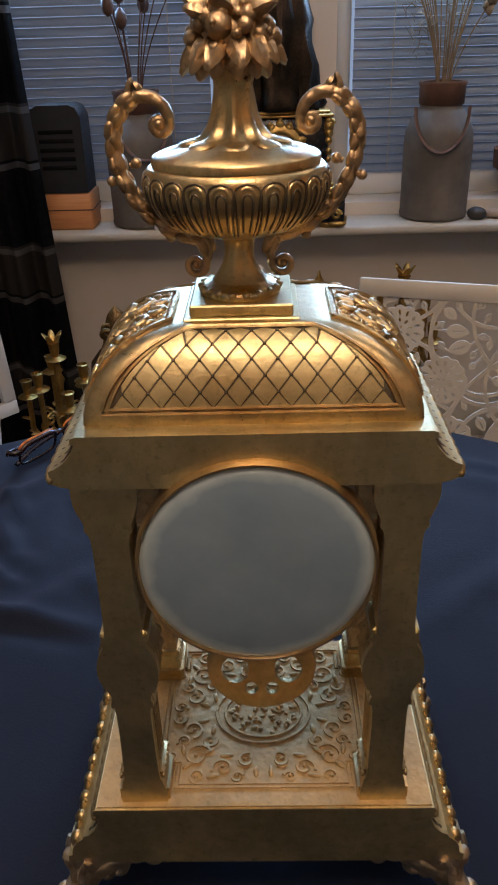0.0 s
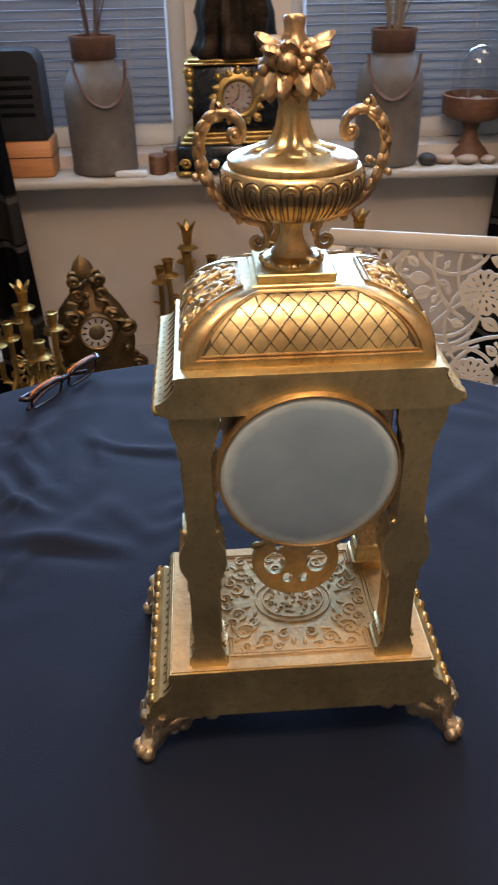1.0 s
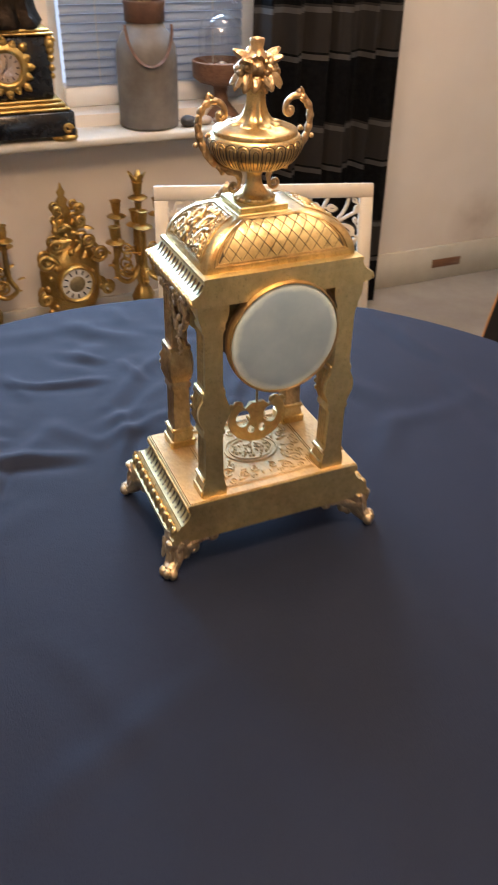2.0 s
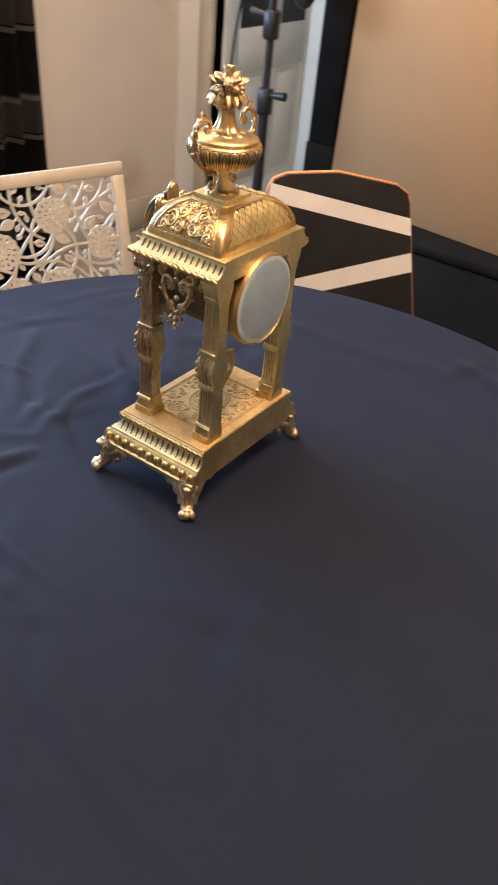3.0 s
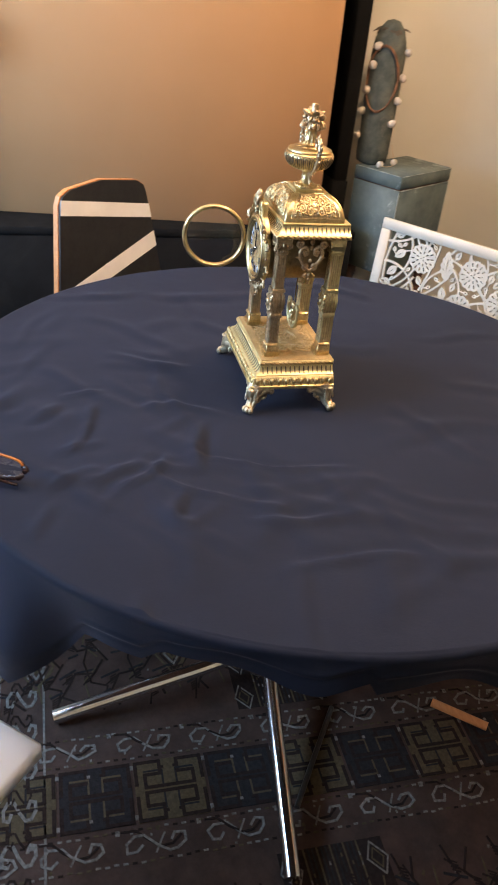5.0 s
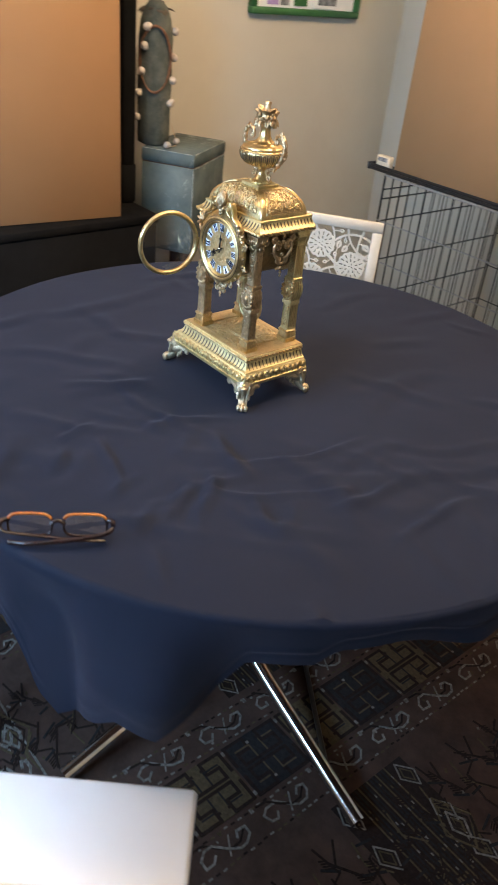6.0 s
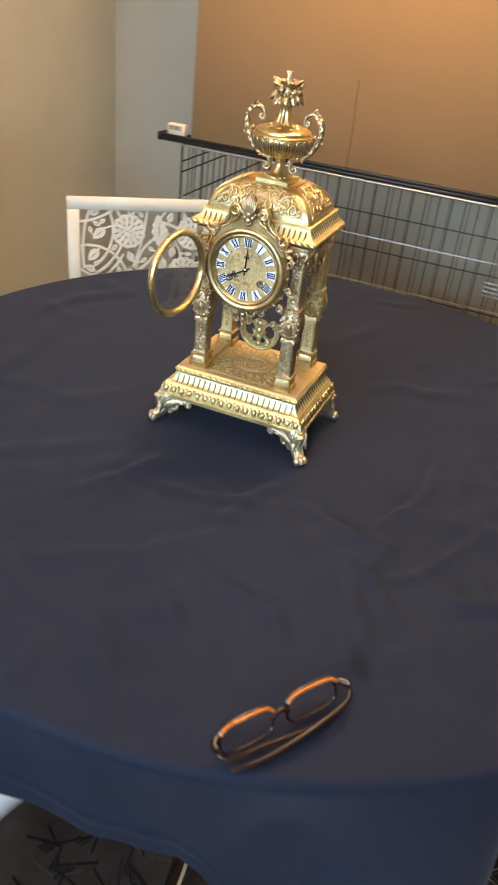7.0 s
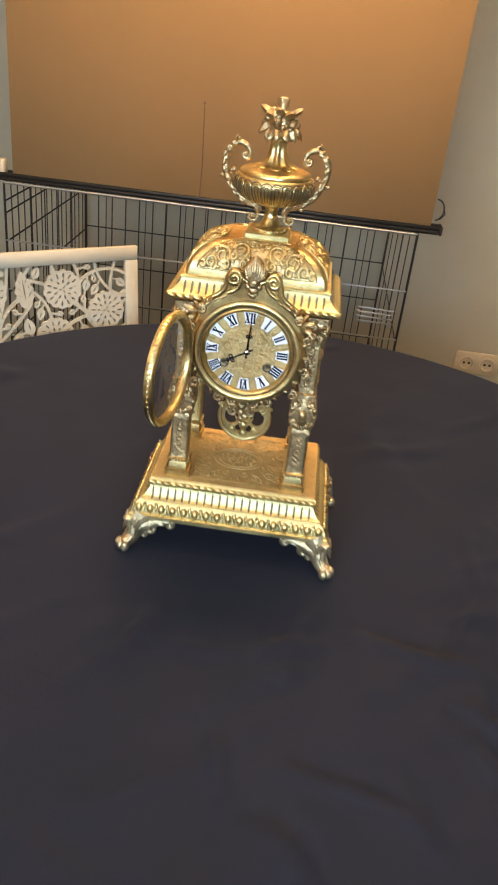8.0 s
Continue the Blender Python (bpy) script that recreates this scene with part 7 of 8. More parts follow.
def striped_chair():
    tl, tr = Vector((0.612, 0.352, 0)), Vector((0.787, 0.154, 0))
    mid, d = (tl + tr) / 2, tr - tl
    w = d.length
    c = root("striped_chair", Matrix.Translation((mid.x, mid.y, 0)) @ Matrix.Rotation(math.atan2(d.y, d.x), 4, "Z"), "black chair with white slanting stripes and orange edge", "chair", "chairs round the table")
    top, low = 0.905, 0.47
    wb = w / 2 + 0.055
    wr = w / 2 + 0.100
    out = [(-wb, 0.0), (wr, 0.0), (w / 2 + 0.020, 0.380), (w / 2 + 0.012, 0.400), (w / 2 - 0.012, 0.414), (0.0, 0.432), (-w / 2 + 0.03, 0.424), (-w / 2 + 0.004, 0.412), (-w / 2 - 0.006, 0.392)]
    put = Matrix(((1, 0, 0, 0), (0, 0, -1, 0), (0, 1, 0, 0), (0, 0, 0, 1)))
    m = Matrix.Translation((0, 0, low)) @ Matrix.Rotation(radians(-5), 4, "X")
    back = part("backrest", solid(bmesh.new(), out, -0.010, 0.004, put), WOOD_ORANGE, c, "bent plywood backrest with an orange edge", smooth=30, at=m)
    inner = [(x * 0.982, 0.004 + z * 0.986) for x, z in out]
    part("cover", solid(bmesh.new(), inner, 0.0042, 0.0095, put), PLASTIC, back, "black backrest cover", smooth=30)

    def edge(z, s):
        t = z / 0.392
        return (wr + (w / 2 + 0.020 - wr) * t) * 0.972 if s > 0 else -(wb + (w / 2 + 0.006 - wb) * t) * 0.972

    for (la, lb), (ra, rb) in (((0.372, 0.405), (0.315, 0.350)), ((0.150, 0.190), (0.240, 0.280))):
        q = [(edge(la, -1), la), (edge(ra, 1), ra), (edge(rb, 1), rb), (edge(lb, -1), lb)]
        part("stripe", solid(bmesh.new(), q, 0.0097, 0.0108, put), PAPER, back, "white stripe", smooth=0)
    part("seat", boxes((-0.19, 0.19, -0.38, 0.0, 0.44, 0.47), bevel=0.012), PLASTIC, c)
    for x in (-0.165, 0.165):
        for y in (-0.35, -0.02):
            bm = bmesh.new()
            tube(bm, [(x, y, 0.44), (x * 1.05, y, 0.0)], 0.011, 10)
            part("leg", bm, CHROME, c)


striped_chair()

# ---------------------------------------------------------------- black mantelpiece with the leaning board
MT = root("mantelpiece", Matrix.Identity(4), "black-painted mantelpiece with tall side posts against the wall", "mantelpiece")
bm = boxes((1.062, 1.41, -0.515, 0.655, 0.0, 0.655), bevel=0.004)
part("body", bm, BLACK, MT)
part("shelf", boxes((1.058, 1.41, -0.519, 0.659, 0.6552, 0.680), bevel=0.003), BLACK, MT, "black shelf with a worn edge")
for y0, y1 in ((0.560, 0.640), (-0.52, -0.475)):
    p_ = part("post", boxes((1.20, 1.36, y0, y1, 0.682, 2.10), bevel=0.006), BLACK, MT)
    part("plinth_block", boxes((1.197, 1.363, y0 - 0.003, y1 + 0.003, 0.681, 0.80), bevel=0.005), BLACK, p_)
part("back_panel", boxes((1.36, 1.40, -0.520, 0.640, 0.682, 2.10), bevel=0.004), BLACK, MT)
part("top_rail", boxes((1.19, 1.36, -0.475, 0.560, 2.0, 2.10), bevel=0.006), BLACK, MT)


def board(name, a, b, z0, h, th, label, lean):
    a, b = Vector((*a, 0)), Vector((*b, 0))
    d = b - a
    m = Matrix.Translation((a.x, a.y, z0)) @ Matrix.Rotation(math.atan2(d.y, d.x), 4, "Z") @ Matrix.Rotation(radians(lean), 4, "X")
    r = root(name, m, label, "board")
    part("sheet", boxes((0, d.length, 0, th, 0, h), bevel=0.001), BOARD, r)
    return r


bB = board("backdrop_board", (1.193, 0.552), (1.083, -0.398), 0.681, 1.15, 0.006, "smooth brown backdrop board standing on the black shelf", -1.5)
part("fold_line", boxes((0.02, 0.93, -0.0012, -0.0002, 0.775, 0.781)), WOOD_LEG, bB, "dark crease")
bC = board("backdrop_board", (-0.328, -1.168), (0.703, -1.168), 0.848, 1.20, 0.006, "wide brown backdrop board standing on a black bar", 0.6)
bm = boxes((-0.348, 0.790, -1.186, -1.148, 0.8365, 0.8465), bevel=0.002)
box(bm, -0.348, 0.790, -1.1535, -1.148, 0.8460, 0.8560, bevel=0.0015)
box(bm, -0.348, 0.790, -1.186, -1.1805, 0.8460, 0.8560, bevel=0.0015)
bar = tagged(part("board_bar", bm, PLASTIC), "long black channel along the foot of the brown board", "bar")
part("end_cap", boxes((0.7905, 0.803, -1.187, -1.147, 0.8355, 0.8570), bevel=0.002), PLASTIC, bar)
part("end_cap", boxes((-0.356, -0.3485, -1.187, -1.147, 0.8355, 0.8570), bevel=0.002), PLASTIC, bar)
# crease in the wide board
bm = bmesh.new()
tube(bm, [(0.0, 0.0, 0.004), (-0.002, 0, 0.075), (0.002, 0, 0.216)], 0.0012, 5)
blob(bm, (0.002, 0, 0.217), (0.0032, 0.001, 0.0028))
part("slit", bm, WOOD_BROWN, bC, "dark slit in the board", at=Matrix.Translation((0.565, 0.0068, 0.0)))
bm = bmesh.new()
tube(bm, [(-0.332 - 0.020 * math.cos(radians(a)), -1.166 - 0.00004 * a, 0.892 + 0.024 * math.sin(radians(a))) for a in range(-75, 105, 15)], 0.0018, 6)
tube(bm, [(-0.336, -1.172, 0.866), (-0.348, -1.168, 0.872), (-0.356, -1.166, 0.884), (-0.350, -1.170, 0.900)], 0.0016, 6)
tagged(part("cord_loop", bm, PLASTIC), "loop of black cord on the bar's end", "cord")
bm = boxes((0.722, 0.775, -1.179, -1.1545, 0.8468, 0.884), bevel=0.002)
lb = tagged(part("small_box", bm, SOCKET), "small cream carton standing on the bar", "carton")
part("print", boxes((0.730, 0.768, -1.1543, -1.1537, 0.868, 0.880)), GREY_PRINT, lb)

# ---------------------------------------------------------------- wire crate
def crate():
    x0, x1, y0, y1, z1 = -0.300, 0.722, -1.86, -1.150, 0.832
    c = root("wire_crate", Matrix.Identity(4), "folding wire dog crate with closely set upright wires", "crate")

    def wire(name, a, b, r, n=5):
        bm = bmesh.new()
        tube(bm, [a, b], r, n)
        return part(name, bm, WIRE if name == "latch_wire" or name in ("cross_wire", "rail") and a[1] > -1.2 and b[1] > -1.2 else DARK_IRON, c)

    for y in (y0, y1):
        for z in (0.012, z1):
            wire("rail", (x0, y, z), (x1, y, z), 0.0032, 6)
    for x in (x0, x1):
        for z in (0.012, z1):
            wire("rail", (x, y0, z), (x, y1, z), 0.0032, 6)
        for y in (y0, y1):
            wire("post", (x, y, 0.012), (x, y, z1), 0.0032, 6)
    bm = bmesh.new()
    tube(bm, [(0, 0, 0.012), (0, 0, z1)], 0.0016, 5)
    me = finish("upright_wire", bm, DARK_IRON)
    n = 30
    for y, rows in ((y1, n), (y0, n // 2)):
        for k in range(1, rows):
            o = new("upright_wire", me)
            o.parent, o.location = c, (x0 + (x1 - x0) * k / rows, y, 0)
    for x, side in ((x0, 5), (x1, 16)):
        for k in range(1, side):
            o = new("upright_wire", me)
            o.parent, o.location = c, (x, y0 + (y1 - y0) * k / side, 0)
    for z in (0.15, 0.29, 0.43, 0.56, 0.69):
        wire("cross_wire", (x0, y1 + 0.003, z), (x1, y1 + 0.003, z), 0.0022)
        wire("cross_wire", (x0, y0, z), (x1, y0, z), 0.0022)
    for z in (0.15, 0.29, 0.42, 0.55, 0.685, 0.757, 0.787):
        wire("cross_wire", (x1, y0, z), (x1, y1, z), 0.0024)
    for z in (0.29, 0.55):
        wire("cross_wire", (x0, y0, z), (x0, y1, z), 0.0018)
    for k in range(1, 9):
        y = y0 + (y1 - y0) * k / 9
        wire("roof_wire", (x0, y, z1), (x1, y, z1), 0.0018)
    for k in range(4):
        wire("latch_wire", (x0 + 0.02, y1 + 0.005, 0.60 + 0.012 * k), (x0 + 0.11, y1 + 0.005, 0.602 + 0.012 * k), 0.0022)
    part("tray", boxes((x0 + 0.01, x1 - 0.01, y0 + 0.01, y1 - 0.01, 0.004, 0.020), bevel=0.004), PLASTIC, c)
    return c


crate()
# ---------------------------------------------------------------- wall socket, picture
so = root("wall_socket", pose(-0.700, Y0, 0.235, 0, 0, 0), "cream double wall socket", "socket")
part("plate", boxes((-0.078, 0.078, 0.0, 0.012, -0.04, 0.04), bevel=0.004), SOCKET, so)
for x in (-0.037, 0.037):
    bm = bmesh.new()
    lathe(bm, [(0.0265, 0.0), (0.0265, 0.006), (0.0245, 0.007), (0.0215, 0.007), (0.0195, 0.0006), (0, 0.0006)], 24)
    bmesh.ops.transform(bm, matrix=pose(x, 0.0122, 0, -90, 0, 0), verts=bm.verts)
    o = part("outlet", bm, SOCKET, so)
    for dx in (-0.009, 0.009):
        bm = bmesh.new()
        lathe(bm, [(0.0045, 0), (0.0045, 0.001), (0, 0.001)], 10)
        bmesh.ops.transform(bm, matrix=pose(x + dx, 0.0130, 0, -90, 0, 0), verts=bm.verts)
        part("hole", bm, PLASTIC, o)

pc = root("picture", pose(X1, -1.355, 1.215, 0, 0, 0), "green-framed panel of photographs hanging on the wall", "picture")
for nm, a in (("frame", (-0.03, 0, -0.262, 0.262, 0, 0.022)), ("frame", (-0.03, 0, -0.262, 0.262, 0.40, 0.422)), ("frame", (-0.03, 0, -0.262, -0.240, 0.022, 0.40)), ("frame", (-0.03, 0, 0.240, 0.262, 0.022, 0.40))):
    part(nm, boxes(a, bevel=0.003), GREEN_FRAME, pc)
part("mount", boxes((-0.012, 0, -0.24, 0.24, 0.022, 0.40)), PAPER, pc, smooth=0)
for a, mt in (((-0.0145, -0.012, 0.135, 0.185, 0.03, 0.11), PURPLE), ((-0.0145, -0.012, 0.085, 0.125, 0.03, 0.11), GREY_PRINT), ((-0.016, -0.012, -0.165, -0.03, 0.026, 0.12), PAPER), ((-0.0175, -0.016, -0.145, -0.055, 0.036, 0.11), GREY_PRINT), ((-0.016, -0.012, 0.0, 0.06, 0.03, 0.12), GREEN_FRAME)):
    part("photograph", boxes(a), mt, pc, smooth=0)

# ---------------------------------------------------------------- teal stand and cotton bunch
st = root("bedside_cabinet", pose(1.1935, -0.7025, 0, 0, 0, 32.3), "small worn teal-painted cabinet on dark turned legs", "cabinet")
part("body", boxes((-0.088, 0.088, -0.138, 0.138, 0.54, 0.8105), bevel=0.003), TEAL, st)
lid = part("lid", boxes((-0.089, 0.089, -0.139, 0.139, 0.8135, 0.852), bevel=0.003), TEAL, st, "flush lid with a worn pale rim")
part("lid_seam", boxes((-0.086, 0.086, -0.136, 0.136, 0.8100, 0.8140)), WOOD_LEG, st)
bm = bmesh.new()
for sx_, sy_ in ((-1, -1), (-1, 1), (1, -1)):
    tube(bm, [(sx_ * 0.0872, sy_ * 0.1372, 0.545 + 0.02 * k) for k in range(14)], [0.0014 + 0.0008 * math.sin(2.3 * k + sx_) for k in range(14)], 5)
tube(bm, [(-0.0885, -0.135 + 0.0225 * k, 0.8095) for k in range(13)], [0.0015 + 0.0009 * math.sin(1.9 * k) for k in range(13)], 5)
part("worn_edge", bm, WORN_EDGE, st, "paint worn pale along the edges")
bm = bmesh.new()
for y in (-1, 1):
    tube(bm, [(-0.080 + 0.016 * k, y * 0.1382, 0.8512) for k in range(11)], [0.0010 + 0.0006 * math.sin(2.1 * k) for k in range(11)], 5)
tube(bm, [(-0.0882, -0.130 + 0.02 * k, 0.8512) for k in range(14)], [0.0010 + 0.0006 * math.sin(1.7 * k) for k in range(14)], 5)
part("worn_edge", bm, WORN_EDGE, lid)
for x in (-0.065, 0.065):
    for y in (-0.11, 0.11):
        bm = bmesh.new()
        lathe(bm, [(0.010, 0.0), (0.013, 0.02), (0.011, 0.10), (0.017, 0.35), (0.020, 0.47), (0.014, 0.49), (0.020, 0.51), (0.018, 0.54)], 14, (x, y, 0))
        part("leg", bm, WOOD_LEG, st)


def cotton_bunch():
    """A tall mossy stem with a rust-coloured hoop of twigs; a string of cotton balls winds down it."""
    b = root("cotton_bunch", pose(1.222, -0.598, 0.852), "tall mossy bundle with a rusty twig hoop and cotton balls", "dried bouquet")
    rnd = random.Random(31)
    bm = bmesh.new()
    lathe(bm, [(0.034, 0.0), (0.046, 0.006), (0.049, 0.03), (0.050, 0.10), (0.051, 0.18), (0.050, 0.25), (0.051, 0.30), (0.046, 0.345), (0.036, 0.375), (0.020, 0.395), (0.0, 0.40)], 28, wobble=lambda a, z: 1 + 0.05 * noise.noise(Vector((3 * math.cos(a), 3 * math.sin(a), 14 * z))) + 0.03 * noise.noise(Vector((11 * math.cos(a), 11 * math.sin(a), 60 * z))))
    mass = part("stem_mass", bm, TEAL_DARK, b, "mossy grey-green bundle")
    bm = bmesh.new()
    for k in range(26):
        a, q = rnd.uniform(0, 6.28), rnd.uniform(0.0, 0.03)
        leaf(bm, (q * math.cos(a), q * math.sin(a), 0.385 - q * 0.5), (math.cos(a), math.sin(a), rnd.uniform(-0.2, 0.5)), rnd.uniform(0.018, 0.032), 0.010, 0.004, 0.5)
    part("dry_top", bm, BRONZE_LEAF, mass, "dark curled leaves at the top")
    # the hoop lies against the stem, of a few twisted strands
    for q in range(4):
        bm = bmesh.new()
        ring = []
        for k in range(40):
            t = 2 * math.pi * k / 40
            u, up = (0.046 + 0.002 * math.sin(5 * t + q)) * math.cos(t), 0.245 + (0.088 + 0.002 * math.cos(4 * t + q)) * math.sin(t)
            deep = math.sqrt(0.057 ** 2 - u * u) + 0.002 * math.sin(7 * t + 2 * q)
            ring.append((-0.83 * deep - 0.55 * u, 0.55 * deep - 0.83 * u, up))
        tube(bm, ring, 0.0024, 5, True)
        part("hoop_twig", bm, RUST_TWIG, b, "rust-brown twig")
    spots = [(0.056, 2.1 + 1.02 * k, 0.335 - 0.0105 * k) for k in range(26)]
    for k, (r, a, z) in enumerate(spots):
        bm = bmesh.new()
        p = Vector((r * math.cos(a), r * math.sin(a), z + rnd.uniform(-0.008, 0.008)))
        for q in range(6):
            blob(bm, p + Vector((rnd.uniform(-1, 1), rnd.uniform(-1, 1), rnd.uniform(-1, 1))) * 0.0040, (rnd.uniform(0.0090, 0.0110),) * 3, None, 2)
        if k % 2 == 0:
            part("cotton_ball", bm, COTTON, b)
    bm = bmesh.new()
    tube(bm, smooth_path([(0.0535 * math.cos(a), 0.0535 * math.sin(a), z) for _, a, z in spots[::2]], 4), 0.0009, 4)
    loose = [(-0.045, -0.058, 0.010), (-0.068, -0.030, 0.004), (-0.085, 0.004, 0.010)]
    tube(bm, smooth_path([(-0.02, -0.052, 0.06), *loose], 5), 0.0009, 4)
    part("string", bm, WOOD_PALE, b, "thin pale string")
    for x, y, z in (loose[0], loose[2]):
        bm = bmesh.new()
        for q in range(6):
            blob(bm, Vector((x, y, z + 0.002)) + Vector((rnd.uniform(-1, 1), rnd.uniform(-1, 1), rnd.uniform(-0.3, 1))) * 0.003, (rnd.uniform(0.0080, 0.0095),) * 3, None, 2)
        part("cotton_ball", bm, COTTON, b, "pinkish cotton ball")


cotton_bunch()

# ---------------------------------------------------------------- lamp stand by the doorway
ls = root("light_stand", pose(1.125, 0.735, 0), "black telescopic light stand with clamps and a hanging cable", "light stand")
bm = bmesh.new()
tube(bm, [(0, 0, 0.06), (0, 0, 0.90)], 0.0135, 12)
part("lower_pole", bm, PLASTIC, ls)
bm = bmesh.new()
tube(bm, [(0, 0, 0.90), (0, 0, 1.75)], 0.010, 12)
part("upper_pole", bm, PLASTIC, ls)
for z, a in ((0.885, 0), (1.06, 180)):
    bm = boxes((-0.0165, 0.0165, -0.0165, 0.0165, z - 0.03, z + 0.035), bevel=0.005)
    k = part("clamp", bm, PLASTIC, ls)
    bm = bmesh.new()
    tube(bm, [(0.0, -0.015, z + 0.02), (0.0, -0.06, z + 0.024)], [0.007, 0.011], 10)
    bmesh.ops.transform(bm, matrix=Matrix.Rotation(radians(a), 4, "Z"), verts=bm.verts)
    part("knob", bm, PLASTIC, k)
for k in range(3):
    a = radians(30 + 120 * k)
    o = Vector((math.cos(a), math.sin(a), 0))
    bm = bmesh.new()
    tube(bm, [o * 0.015 + Vector((0, 0, 0.42)), o * 0.30 + Vector((0, 0, 0.012))], 0.008, 8)
    part("leg", bm, PLASTIC, ls)
bm = bmesh.new()
tube(bm, smooth_path([(0.0, -0.02, 1.30), (-0.03, 0.04, 1.22), (-0.05, 0.075, 1.0), (-0.048, 0.085, 0.7), (-0.05, 0.085, 0.4), (-0.06, 0.12, 0.05), (-0.10, 0.2, 0.006), (-0.06, 0.35, 0.006)], 6), 0.0032, 6)
part("cable", bm, PLASTIC, ls, "thin black hanging cable")
bm = bmesh.new()
blob(bm, (0, -0.085, 1.16), (0.02, 0.035, 0.055), None, 2)
tube(bm, [(0, 0, 1.17), (0, -0.06, 1.165)], 0.007, 8)
part("lamp_head", bm, PLASTIC, ls, "black oval lamp head")


# ---------------------------------------------------------------- things on the window sill


def milk_can(x, y, seed, plants):
    c = root("milk_can", pose(x, y, SILL, 0, 0, seed * 8 - 24), "weathered grey zinc milk can with a leather strap and dried plants", "milk can", "milk cans on the sill")
    bm = bmesh.new()
    lathe(bm, [(0.078, 0.0), (0.090, 0.004), (0.092, 0.012), (0.090, 0.020), (0.091, 0.190), (0.088, 0.222), (0.076, 0.250), (0.060, 0.272), (0.054, 0.282), (0.054, 0.300), (0.050, 0.300), (0.050, 0.270)], 36, cap=(True, False),
          wobble=lambda a, z: 1 + 0.012 * noise.noise(Vector((2 * math.cos(a), 2 * math.sin(a), 9 * z + seed))))
    part("body", bm, ZINC, c)
    bm = bmesh.new()
    lathe(bm, [(0.052, 0.285), (0.058, 0.288), (0.059, 0.328), (0.062, 0.336), (0.060, 0.342), (0.053, 0.340), (0.050, 0.300)], 32, cap=(False, False))
    part("collar", bm, LEATHER, c, "rusty brown neck")
    bm = bmesh.new()
    pts = [(-0.060 * math.cos(radians(a)) * 1.12, -0.062 - 0.036 * math.sin(radians(a)), 0.285 - 0.105 * math.sin(radians(a))) for a in range(0, 181, 12)]
    tube(bm, pts, 0.0065, 6, False, 0.5)
    part("strap", bm, LEATHER, c, "brown leather strap")
    rnd = random.Random(seed)
    for k in range(plants):
        a, lean = rnd.uniform(0, 6.28), rnd.uniform(0.05, 0.42)
        h = rnd.uniform(0.20, 0.46)
        o = Vector((math.cos(a), math.sin(a), 0))
        p = [tuple(o * (0.012 + lean * h * t ** 1.6) + Vector((0, 0, 0.30 + h * t))) for t in (0, 0.25, 0.5, 0.75, 1.0)]
        bm = bmesh.new()
        tube(bm, smooth_path(p, 3), 0.0021, 4)
        e = Vector(p[-1])
        if seed == 5:
            lathe(bm, [(0.002, -0.022), (0.012, -0.014), (0.016, 0.0), (0.013, 0.016), (0.005, 0.026), (0, 0.028)], 8, tuple(e))
        elif k % 5 == 0:
            for q in range(7):
                blob(bm, e + Vector((rnd.uniform(-0.010, 0.010), rnd.uniform(-0.010, 0.010), rnd.uniform(-0.02, 0.02))), (0.009, 0.009, 0.012))
        elif k % 5 in (1, 2, 3):
            for q in range(16):
                t = Vector((rnd.uniform(-1, 1), rnd.uniform(-1, 1), rnd.uniform(-0.2, 1.0)))
                tube(bm, [e - Vector((0, 0, 0.01 * q)), e - Vector((0, 0, 0.01 * q)) + t * 0.035], [0.0012, 0.0004], 3)
        else:
            for q in range(5):
                leaf(bm, e - Vector((0, 0, 0.022 * q)), (rnd.uniform(-1, 1), rnd.uniform(-1, 1), 0.4), 0.035, 0.006, 0.002, 0.4)
        part("dried_stem", bm, WOOD_LEG if seed == 5 else DRIED, c)
    return c


milk_can(0.478, 1.895, 2, 26)
milk_can(-0.318, 1.895, 5, 11)


